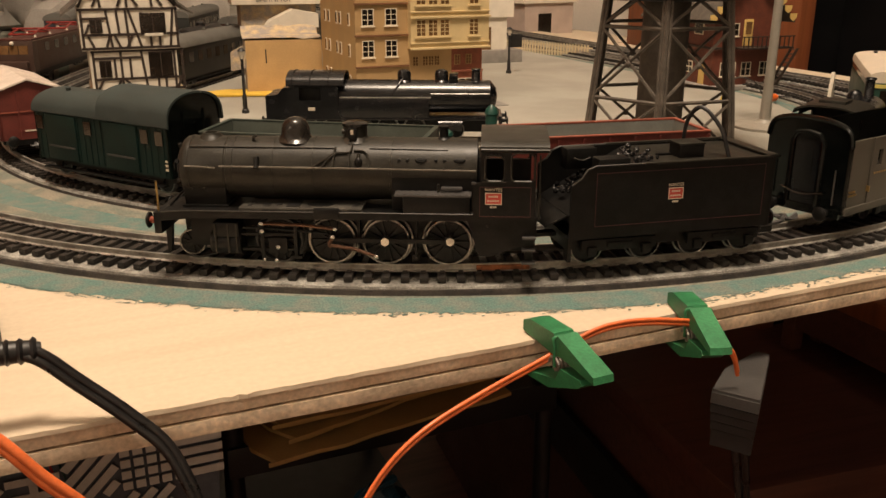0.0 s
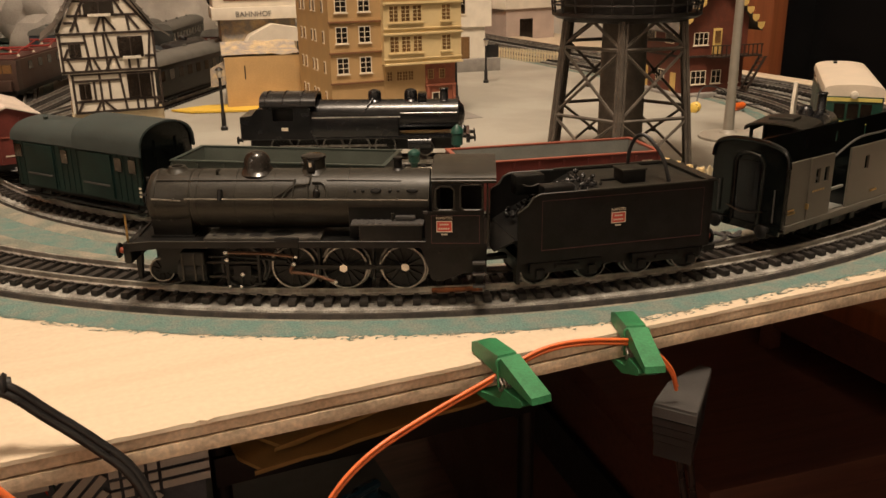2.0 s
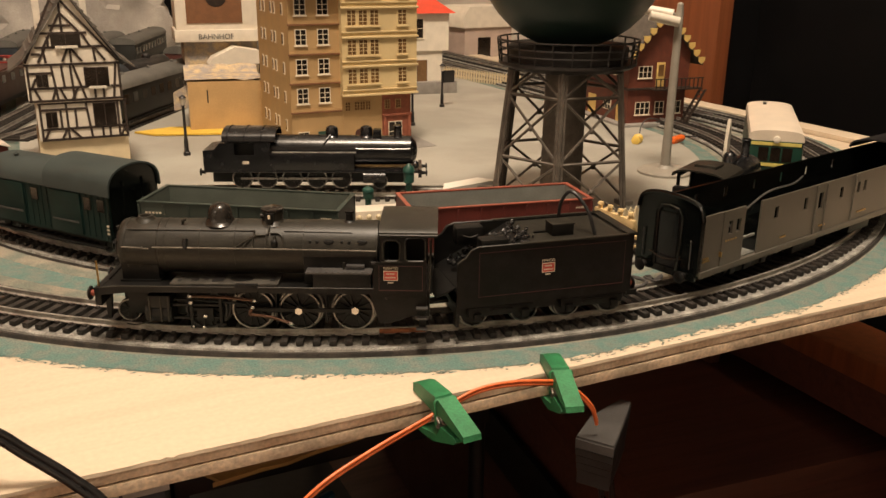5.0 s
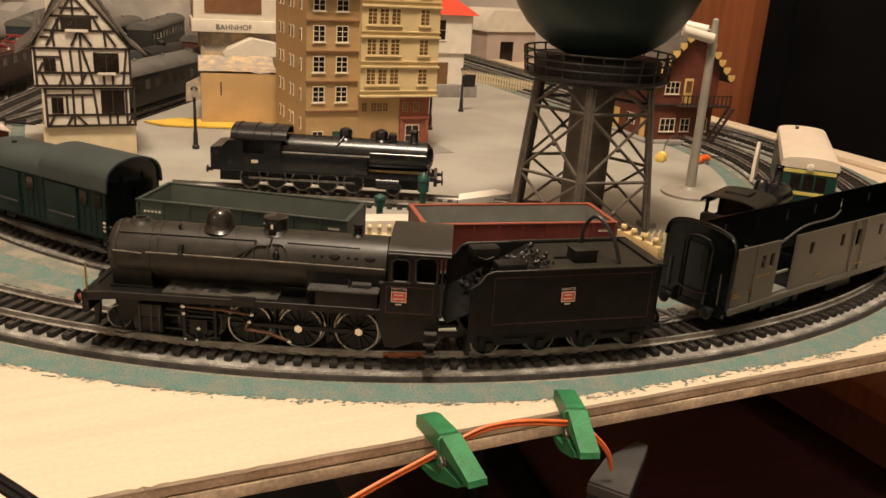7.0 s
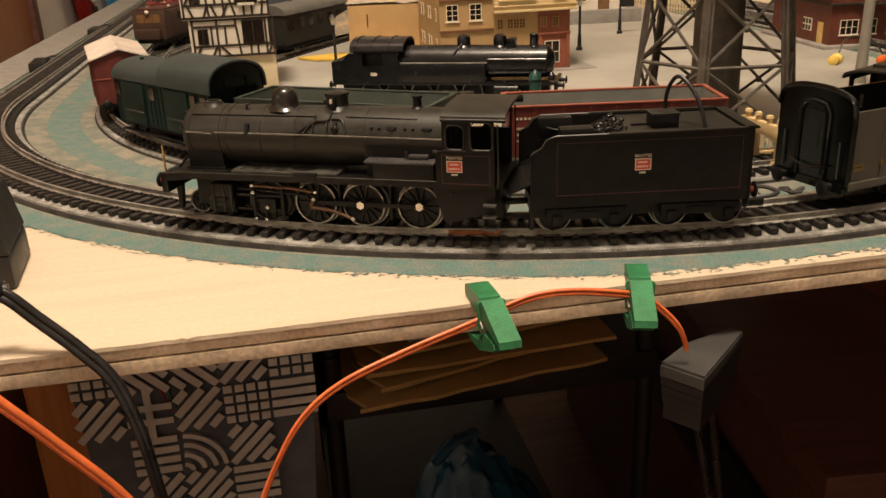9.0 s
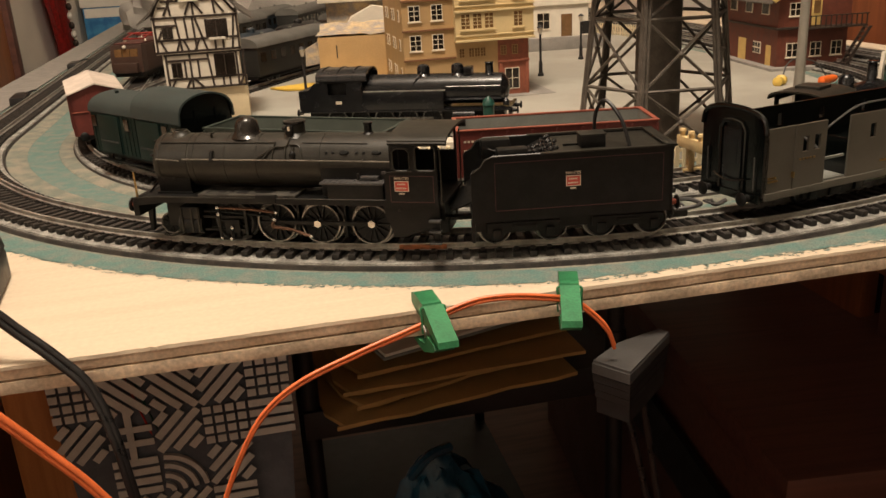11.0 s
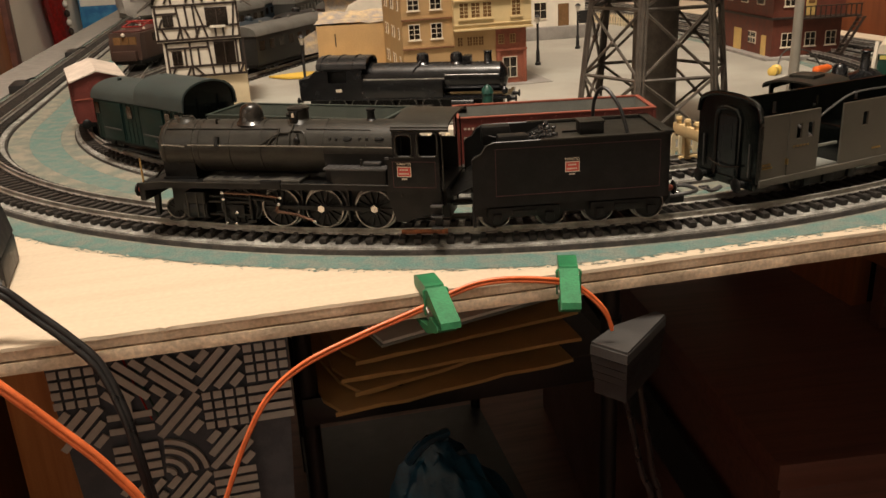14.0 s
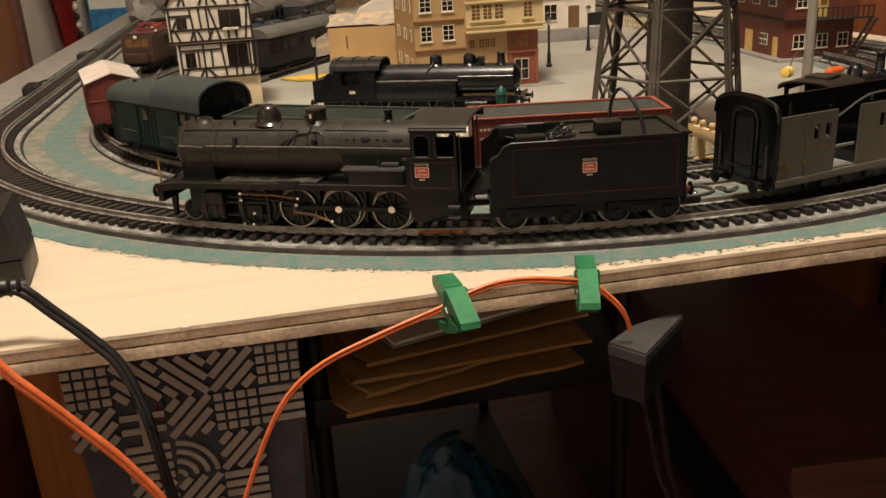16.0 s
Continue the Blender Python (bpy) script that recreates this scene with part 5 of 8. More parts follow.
def green_van():
    g = thing("green_van", on_inner(-28.9), "dark green model luggage van with a grey arched roof", "wagon", "freight wagons on the inner track")
    h, hw = 0.0440, 0.0152
    zb, ze = 0.0085, 0.0310
    for sy in (-1, 1):
        s = part("side_wall", box(B(), -h, h, sy * hw, sy * (hw - 0.001), zb, ze), VANGRN, g)
        for i in range(22):
            x = -h + 0.003 + i * (2 * h - 0.006) / 21
            part("plank_batten", box(B(), x - 0.0003, x + 0.0003, sy * hw, sy * (hw + 0.0003), zb + 0.001, ze - 0.001), VANGRN, s)
        for x in (-0.025, 0.015):
            d = part("sliding_door", box(B(), x - 0.0105, x + 0.0105, sy * (hw + 0.0002), sy * (hw + 0.0009), zb + 0.0008, ze - 0.0015, 0.0002), VANGRN, s)
            part("door_bar", box(B(), x - 0.009, x + 0.009, sy * (hw + 0.0009), sy * (hw + 0.0013), 0.0150, 0.0158), DARKGREY, d)
        for x in (-0.040, -0.0065, 0.030, 0.039):
            part("window_pane", box(B(), x - 0.0022, x + 0.0022, sy * (hw + 0.0001), sy * (hw + 0.0006), 0.0225, 0.0285), GLASSDK, s)
        part("footboard", box(B(), -h + 0.004, h - 0.004, sy * 0.0135, sy * 0.0165, 0.0045, 0.0051), LOCO_LOW, g)
        bm = B()
        for k in range(3):
            box(bm, 0.0415, 0.0430, sy * (hw + 0.0001), sy * (hw + 0.0004), 0.0120 + 0.0018 * k, 0.0129 + 0.0018 * k)
        part("lettering_bars", bm, CREAM_INK, s)
    low = arch(hw + 0.0006, 0.0305, 0.0395, 14, 0.8)
    part("roof", prism(B(), low + arch(hw, 0.0300, 0.0388, 14, 0.8)[::-1], -h - 0.001, 0.002, "yz"), VANROOF, g, "plain blue-grey roof")
    high = arch(hw + 0.0010, 0.0305, 0.0440, 14, 0.62)
    part("raised_roof", prism(B(), high + arch(hw + 0.0002, 0.0300, 0.0432, 14, 0.62)[::-1], 0.001, h + 0.0014, "yz"), VANROOF, g, "higher blue-grey roof section")
    part("roof_vent", lathe(B(), [(0.0011, 0.0385), (0.0011, 0.0402), (0.0015, 0.0404), (0.0004, 0.0412)], (-0.032, -0.004, 0), "z", 12), VANROOF, g)
    for sx in (-1, 1):
        zt = 0.0388 if sx < 0 else 0.0432
        pr = arch(hw, 0.0300, zt, 14, 0.8 if sx < 0 else 0.62) + [(hw, zb), (-hw, zb)]
        e = part("end_wall", prism(B(), pr, sx * h, sx * (h - 0.001), "yz"), COACHBLK, g, "black end wall")
        for y in (-0.006, 0.006):
            part("end_post", box(B(), sx * h, sx * (h + 0.0008), y - 0.0006, y + 0.0006, zb, 0.0360), COACHBLK, e)
        part("roof_hook", box(B(), sx * h, sx * (h + 0.0015), -0.0010, 0.0010, 0.0300, 0.0310), COACHBLK, e)
        buffers(g, sx * h, sx, 0.0085, 0.0105, False)
        coupler(g, sx * h, sx, 0.0060)
    part("underframe", box(B(), -h, h, -0.0125, 0.0125, 0.0060, zb), LOCO_LOW, g)
    for x in (-0.034, 0.034):
        for sy in (-1, 1):
            wheel(g, x, sy * 0.0100, 0.0056)
            part("axle_guard", prism(B(), [(x - 0.0035, 0.0082), (x + 0.0035, 0.0082), (x + 0.0012, 0.0040), (x - 0.0012, 0.0040)], sy * 0.0118, sy * 0.0130), LOCO_LOW, g)


def red_van():
    g = thing("red_van", on_inner(-53.8), "brown-red model goods van with an off-white ribbed roof", "wagon", "freight wagons on the inner track")
    h, hw, zb, ze = 0.0350, 0.0152, 0.0085, 0.0330
    for sy in (-1, 1):
        s = part("side_wall", box(B(), -h, h, sy * hw, sy * (hw - 0.001), zb, ze), REDWAG, g)
        part("sliding_door", box(B(), -0.009, 0.009, sy * hw, sy * (hw + 0.0009), zb + 0.001, ze - 0.001, 0.0002), REDWAG, s)
        for x in (-0.033, -0.022, -0.011, 0.011, 0.022, 0.033):
            part("side_rib", box(B(), x - 0.0005, x + 0.0005, sy * hw, sy * (hw + 0.0006), zb, ze), REDWAG, s)
    for sx in (-1, 1):
        e = part("end_wall", prism(B(), [(-hw, zb), (hw, zb), (hw, ze), (0, ze + 0.0052), (-hw, ze)], sx * h, sx * (h - 0.001), "yz"), REDWAG, g)
        part("end_rail", box(B(), sx * h, sx * (h + 0.0005), -hw, hw, 0.0225, 0.0231), REDRIM, e, "thin brighter rail")
        for y in (-0.0055, 0.0055):
            part("end_post", box(B(), sx * h, sx * (h + 0.0008), y - 0.0005, y + 0.0005, zb, ze), REDWAG, e)
        part("lettering_bars", box(B(), sx * h, sx * (h + 0.0003), -0.004, 0.002, 0.0125, 0.0132), CREAM_INK, e)
        buffers(g, sx * h, sx, 0.0085, 0.0105, False)
        coupler(g, sx * h, sx, 0.0060)
    for sy in (-1, 1):
        bm = prism(B(), [(0, ze + 0.0055), (sy * (hw + 0.0012), ze + 0.0002), (sy * (hw + 0.0012), ze + 0.0008), (0, ze + 0.0063)], -h - 0.0015, h + 0.0015, "yz")
        r = part("roof_slope", bm, WHITEROOF, g, "off-white roof half")
        for i in range(15):
            x = -h + i * 2 * h / 14
            part("roof_rib", tube(B(), [(x, 0, ze + 0.0064), (x, sy * (hw + 0.001), ze + 0.0009)], 0.0004, 5), WHITEROOF, r)
    part("underframe", box(B(), -h, h, -0.0125, 0.0125, 0.0060, zb), LOCO_LOW, g)
    for x in (-0.019, 0.019):
        for sy in (-1, 1):
            wheel(g, x, sy * 0.0100, 0.0056)
            part("axle_guard", prism(B(), [(x - 0.0035, 0.0082), (x + 0.0035, 0.0082), (x + 0.0012, 0.0040), (x - 0.0012, 0.0040)], sy * 0.0118, sy * 0.0130), LOCO_LOW, g)


main_loco()
tender()
mail_coach()
open_wagon("green_open_wagon", on_inner(-8.4), 0.0465, GRNWAG, GRNIN, GRNWAG, "dark green open model wagon with a grey-green inside")
open_wagon("red_open_wagon", on_inner(14.6), 0.0435, REDWAG, GREYIN, REDRIM, "oxide red open model wagon with bright rim and grey inside")
green_van()
red_van()

# ---- the town ----
GROUND = 0.0020


def window(root, x, z, w, h, y, cols=2, rows=3, frame=WINFRAME, pane=GLASSDK, sill=True, t=0.0004):
    """A framed window standing proud of the wall plane y, which faces -y; x, z: its lower left corner."""
    b = 0.0005
    holes = [(x + w * i / cols + (0.0002 if i else 0.0), x + w * (i + 1) / cols - (0.0002 if i < cols - 1 else 0.0), z + h * k / rows + (0.00016 if k else 0.0), z + h * (k + 1) / rows - (0.00016 if k < rows - 1 else 0.0)) for i in range(cols) for k in range(rows)]
    ob = part("window", pierced(B(), x - b, x + w + b, z - b, z + h + b, y - t - 0.0003, y, holes), frame, root)
    if sill:
        part("sill", box(B(), x - 0.0012, x + w + 0.0012, y - 0.0012, y, z - 0.0013, z - b), frame, ob)
    part("pane", box(B(), x, x + w, y - 0.0002, y + 0.0002, z, z + h), pane, ob)
    return ob


def apartment_house():
    g = thing("apartment_house", on_board(0.1565, 0.3824, GROUND), "tall ochre model apartment house with a pale yellow bay", "model building")
    W, D, H = 0.0980, 0.0880, 0.1225
    part("front_wall", box(B(), 0.0, 0.040, 0.0, 0.001, 0.0, H), OCHRE, g)
    part("wall_block", box(B(), 0.0006, W - 0.001, 0.001, D, 0.0, H), OCHRE_SIDE, g)
    part("side_wall", box(B(), 0.0, 0.0006, 0.001, D, 0.0, H), OCHRE_SIDE, g, "ochre side wall with small white windows")
    part("shop_front", box(B(), 0.040, 0.0720, -0.0006, 0.001, 0.0, 0.0425), OCHRE, g)
    s = part("shop_front", box(B(), 0.0720, W - 0.002, -0.0010, 0.001, 0.0, 0.0425), BRICKRED, g, "brick red shop front")
    for x in (0.0726, 0.0935):
        part("pilaster", box(B(), x, x + 0.0026, -0.0022, -0.0010, 0.0, 0.0250, 0.0003), BRICKRED, s)
    part("shop_cornice", box(B(), 0.0715, 0.0965, -0.0026, -0.0010, 0.0250, 0.0266, 0.0003), BRICKRED, s)
    window(s, 0.0775, 0.0050, 0.0105, 0.0150, -0.0010, 2, 2, WINFRAME, GLASSDK, False)
    for x in (0.0420, 0.0495, 0.0540, 0.0585, 0.0745, 0.0835):
        window(g, x, 0.0310, 0.0036, 0.0062, -0.0008, 2, 3, OCHRE, GLASSAMB, False)
    d = part("arched_door", prism(B(), [(0.0495, 0.0)] + [(0.0535 - 0.0040 * math.cos(math.pi * i / 10), 0.0125 + 0.0040 * math.sin(math.pi * i / 10)) for i in range(11)] + [(0.0575, 0.0)], -0.0012, -0.0006), MAROON, g, "dark red arched door")
    part("door_panel", box(B(), 0.0505, 0.0565, -0.0015, -0.0012, 0.001, 0.0080), MAROON, d)
    part("door", box(B(), 0.0200, 0.0285, -0.0004, 0.0002, 0.0, 0.0165), PUMPGRN, g, "dark green shop door")
    window(g, 0.0050, 0.0075, 0.0075, 0.0090, 0.0, 2, 2)
    # left part: four storeys of paired windows
    for k in range(4):
        z = 0.0385 + 0.0213 * k
        for x in (0.0052, 0.0222):
            window(g, x, z, 0.0078, 0.0105, 0.0, 2, 3)
        part("cornice", box(B(), -0.0006, 0.0392, -0.0016, 0.0, z - 0.0078, z - 0.0064, 0.0002), BROWNBAND, g, "brown cornice")
        part("string_course", box(B(), 0.0, 0.0392, -0.0006, 0.0, z - 0.0064, z - 0.0052), OCHRE, g)
    # the bay
    b = part("bay", box(B(), 0.0385, 0.0990, -0.0062, 0.0010, 0.0430, H), BAY, g, "pale yellow projecting bay")
    for k in range(4):
        z = 0.0430 + 0.0213 * k
        if k < 4:
            part("bay_cornice", box(B(), 0.0378, 0.0997, -0.0082, -0.0055, z - 0.0006, z + 0.0010, 0.0003), BAY, b)
            part("bay_cornice", box(B(), 0.0381, 0.0994, -0.0073, -0.0055, z + 0.0034, z + 0.0044, 0.0002), BAY, b)
        if k < 4 and z + 0.022 < H + 0.012:
            for x in (0.0430, 0.0520, 0.0610):
                window(b, x, z + 0.0090, 0.0064, 0.0105, -0.0062, 2, 4, BAY, GLASSAMB, False)
            part("window_sill", box(B(), 0.0415, 0.0690, -0.0080, -0.0062, z + 0.0072, z + 0.0084, 0.0002), BAY, b)
            window(b, 0.0835, z + 0.0090, 0.0066, 0.0105, -0.0062, 2, 4, BAY, GLASSAMB, False)
            part("window_sill", box(B(), 0.0820, 0.0918, -0.0080, -0.0062, z + 0.0072, z + 0.0084, 0.0002), BAY, b)
    # windows of the side wall, facing -x
    for k in range(5):
        z = 0.016 + 0.0213 * k
        for y in (0.0120, 0.0330, 0.0420, 0.0620, 0.0720):
            ob = part("side_window", box(B(), -0.0005, 0.0, y, y + 0.0042, z, z + 0.0090), WINFRAME, g)
            part("pane", box(B(), -0.0007, -0.0005, y + 0.0007, y + 0.0035, z + 0.0010, z + 0.0082), GLASSAMB, ob)
    r = part("mansard_roof", prism(B(), [(-0.0015, H), (W + 0.003, H), (W - 0.001, H + 0.016), (0.0025, H + 0.016)], -0.0090, D), SLATE, g, "grey slate mansard roof")
    part("gutter", box(B(), -0.0018, W + 0.0035, -0.0098, -0.0084, H - 0.0006, H + 0.0010, 0.0003), SLATE, r)
    part("pavement", box(B(), -0.004, W + 0.016, -0.012, D, -0.0018, 0.0004), KERB, g, "grey card pavement")


def timbered_house():
    g = thing("timbered_house", on_board(-0.0165, 0.3800, 0.0265), "white half-timbered model house with a steep grey-brown roof", "model building")
    D = 0.062
    Z = {640: 0.0, 505: 0.0248, 495: 0.0255, 345: 0.0498, 340: 0.0504, 40: 0.0945}
    part("plinth", box(B(), 0.0005, 0.0570, 0.002, D + 0.004, -0.0246, 0.0, 0.0012), CREAM, g, "tall cream plinth")
    part("lower_wall", box(B(), 0.0015, 0.0535, 0.0, D, 0.0, 0.0250), PLASTER, g)
    part("upper_wall", box(B(), -0.0020, 0.0555, -0.0012, D, 0.0250, 0.0504), PLASTER, g)
    part("gable", prism(B(), [(-0.0020, 0.0504), (0.0555, 0.0504), (0.0268, 0.0940)], -0.0012, 0.0), PLASTER, g)

    def to_xz(cx, cy):
        x = (cx - 62) / 378 * 0.0575 - 0.0020
        if cy >= 500:
            z = (640 - cy) / 135 * 0.0248
        elif cy >= 342:
            z = 0.0255 + (495 - cy) / 150 * 0.0243
        else:
            z = 0.0504 + (340 - cy) / 300 * 0.0441
        return x, z

    def beam(a, b, y, w=0.00075):
        (x0, z0), (x1, z1) = to_xz(*a), to_xz(*b)
        d = Vector((x1 - x0, 0, z1 - z0))
        m = Matrix.Translation(((x0 + x1) / 2, y, (z0 + z1) / 2)) @ Matrix.Rotation(-math.atan2(d.z, d.x), 4, "Y")
        part("timber", box(B(), -d.length / 2, d.length / 2, -0.0004, 0.0003, -w, w), TIMBER, g).matrix_basis = m

    for a, b in (((92, 507), (455, 507)), ((100, 600), (450, 600)), ((97, 638), (452, 638)), ((100, 505), (100, 640)), ((180, 530), (180, 600)), ((205, 505), (205, 640)), ((240, 530), (240, 600)), ((285, 505), (300, 640)), ((415, 505), (415, 640)), ((447, 505), (447, 640)), ((105, 638), (130, 600)), ((200, 600), (175, 638)), ((212, 600), (255, 638)), ((345, 600), (345, 638)), ((375, 600), (375, 638)), ((440, 600), (420, 638)), ((105, 530), (285, 530))):
        beam(a, b, -0.0002)
    for a, b in (((60, 347), (442, 347)), ((62, 490), (442, 490)), ((68, 440), (300, 440)), ((395, 440), (440, 440)), ((72, 345), (72, 495)), ((165, 345), (180, 495)), ((205, 345), (210, 440)), ((240, 345), (245, 495)), ((250, 345), (292, 490)), ((425, 345), (405, 490)), ((436, 345), (436, 495)), ((70, 380), (165, 380)), ((90, 440), (112, 490)), ((175, 440), (155, 490)), ((190, 440), (212, 490)), ((262, 440), (235, 490)), ((330, 450), (330, 490)), ((365, 450), (365, 490)), ((80, 440), (100, 400)), ((300, 360), (300, 440))):
        beam(a, b, -0.0014)
    for a, b in (((66, 337), (205, 44)), ((436, 337), (209, 44)), ((112, 272), (388, 272)), ((138, 212), (322, 212)), ((175, 180), (262, 180)), ((212, 335), (240, 275)), ((290, 335), (250, 275)), ((118, 335), (150, 275)), ((148, 338), (142, 275)), ((345, 338), (340, 275)), ((385, 335), (345, 275)), ((225, 60), (225, 210)), ((248, 338), (248, 272)), ((222, 130), (180, 205)), ((228, 130), (290, 205)), ((145, 272), (178, 212)), ((165, 272), (165, 225)), ((330, 272), (300, 212)), ((95, 300), (130, 300))):
        beam(a, b, -0.0014)

    def shutter_window(x0, y0, x1, y1, yy, shutters=False):
        (a, t), (b, bt) = to_xz(x0, y0), to_xz(x1, y1)
        ob = part("window", box(B(), a - 0.0004, b + 0.0004, yy - 0.0010, yy, bt - 0.0004, t + 0.0004), TIMBER, g, "dark brown shuttered window")
        part("pane", box(B(), a, b, yy - 0.0012, yy - 0.0010, bt, t), GLASSDK, ob)
        part("mullion", box(B(), (a + b) / 2 - 0.0003, (a + b) / 2 + 0.0003, yy - 0.0015, yy - 0.0012, bt, t), TIMBER, ob)
        if shutters:
            part("flower_box", box(B(), a + 0.0018, b - 0.0018, yy - 0.0022, yy - 0.0010, bt - 0.0012, bt + 0.0004), PLASTER, ob)

    shutter_window(122, 540, 163, 590, 0.0)
    shutter_window(315, 515, 405, 595, 0.0)
    shutter_window(104, 385, 146, 430, -0.0012)
    shutter_window(295, 365, 390, 440, -0.0012, True)
    shutter_window(180, 217, 292, 268, -0.0012, True)
    apex, eave = (0.0268, 0.0968), 0.0470
    for s in (-1, 1):
        xe = 0.0268 + s * 0.0385
        pts = [(apex[0], apex[1]), (0.0268 + s * 0.0190, 0.0690), (0.0268 + s * 0.0300, 0.0535), (xe, eave), (xe, eave - 0.0012), (0.0268 + s * 0.0295, 0.0520), (0.0268 + s * 0.0185, 0.0672), (apex[0], apex[1] - 0.0022)]
        r = part("roof_slope", prism(B(), pts, -0.0040, D + 0.003), SLATE, g, "steep grey-brown roof slope")
        for k in range(1, 9):
            f = k / 9
            x, z = apex[0] + s * 0.0300 * f, apex[1] - (apex[1] - 0.0535) * f
            part("tile_course", box(B(), x - 0.0006, x + 0.0006, -0.0036, D + 0.0026, z + 0.0000, z + 0.0007), SLATE, r)
    for x, y in ((0.0100, 0.030), (0.0400, 0.045)):
        c = part("chimney", box(B(), x - 0.0022, x + 0.0022, y - 0.0022, y + 0.0022, 0.060, 0.0975, 0.0003), PLASTER, g, "white plaster chimney")
        part("chimney_cap", lathe(B(), [(0.0030, 0.0975), (0.0030, 0.0990), (0.0018, 0.1005), (0.0004, 0.1010)], (x, y, 0), "z", 12), PLASTER, c)


def water_tower():
    g = thing("water_tower", on_board(0.2585, 0.1750, GROUND), "lattice model water tower with a big dark green tank", "water tower")
    rb, rt, H = 0.0440, 0.0345, 0.0870
    turn = -126.5

    def corner(i, z):
        h = rb + (rt - rb) * z / H
        a = radians(turn + 60 * i)
        return Vector((h * math.cos(a), h * math.sin(a), z))
    for i in range(6):
        a = radians(turn + 60 * i)
        out = Vector((math.cos(a), math.sin(a), 0))
        across = Vector((-math.sin(a), math.cos(a), 0))
        post = part("corner_post", tube(B(), [corner(i, 0), corner(i, H)], 0.0013, 6), TOWERBRN, g)
        for s in (-1, 1):
            part("post_flange", tube(B(), [corner(i, 0) + across * s * 0.0021 - out * 0.0006, corner(i, H) + across * s * 0.0018 - out * 0.0006], 0.00085, 6), TOWERBRN, post)
        p = corner(i, 0)
        part("foot_pad", box(B(), -0.0042, 0.0042, -0.0042, 0.0042, -0.0004, 0.0030, 0.0004), KERB, post).matrix_basis = Matrix.Translation(p) @ Matrix.Rotation(a, 4, "Z")
        j = (i + 1) % 6
        levels = [0.004, 0.036, 0.071]
        for z in (0.036, 0.071):
            part("girder", tube(B(), [corner(i, z), corner(j, z)], 0.0010, 6), TOWERBRN, g)
        part("ring_girder", tube(B(), [corner(i, H - 0.002), corner(j, H - 0.002)], 0.0016, 6), TOWERDK, g)
        for za, zb in zip(levels, levels[1:]):
            for pa, qa in ((corner(i, za), corner(j, zb)), (corner(j, za), corner(i, zb))):
                part("brace", tube(B(), [pa, qa], 0.00085, 5), TOWERBRN, g)
            part("gusset", ball(B(), (corner(i, za) + corner(j, za) + corner(i, zb) + corner(j, zb)) / 4, 0.0017, 1, 1, 1, 8), TOWERBRN, g)
        top, near = (corner(i, H - 0.003) + corner(j, H - 0.003)) / 2, 0.071
        part("knee_brace", tube(B(), [corner(i, near), top], 0.0009, 5), TOWERBRN, g)
        part("knee_brace", tube(B(), [corner(j, near), top], 0.0009, 5), TOWERBRN, g)
    part("riser_column", lathe(B(), [(0.0150, 0.0), (0.0150, 0.004), (0.0122, 0.006), (0.0118, 0.0890)], (0, 0, 0), "z", 24), TOWERBRN, g, "thick grey-brown riser column")
    part("gallery_deck", lathe(B(), [(0.0300, 0.0835), (0.0362, 0.0850), (0.0388, 0.0866), (0.0388, 0.0882), (0.0300, 0.0886)], (0, 0, 0), "z", 40), TOWERDK, g)
    for i in range(24):
        a = 2 * math.pi * i / 24
        part("railing_post", tube(B(), [(0.0382 * math.cos(a), 0.0382 * math.sin(a), 0.0880), (0.0396 * math.cos(a), 0.0396 * math.sin(a), 0.1000)], 0.00055, 5), TOWERDK, g)
    for z, r in ((0.0922, 0.0387), (0.0960, 0.0391), (0.1000, 0.0396)):
        ring = [(r * math.cos(2 * math.pi * i / 48), r * math.sin(2 * math.pi * i / 48), z) for i in range(49)]
        part("railing_ring", tube(B(), ring, 0.00055, 6), TOWERDK, g)
    part("skirt", lathe(B(), [(0.0335, 0.0880), (0.0340, 0.0960), (0.0325, 0.0970)], (0, 0, 0), "z", 36), TOWERDK, g)
    t = part("tank", lathe(B(), [(0.0520 * math.cos(radians(a)), 0.1465 + 0.0520 * math.sin(radians(a))) for a in (-78, -70, -60, -50, -40, -30, -20, -10, 0, 12, 24, 36, 48, 60, 72, 86)], (0, 0, 0), "z", 48), TANKGRN, g, "big dark green spherical tank")
    for i in range(20):
        a = 2 * math.pi * i / 20
        part("bracket", box(B(), 0.0495, 0.0545, -0.0011, 0.0011, 0.1385, 0.1470), TOWERDK, t).matrix_basis = Matrix.Rotation(a, 4, "Z")
    part("equator_ring", lathe(B(), [(0.0518, 0.1455), (0.0560, 0.1460), (0.0560, 0.1480), (0.0518, 0.1484)], (0, 0, 0), "z", 48), TOWERDK, t)


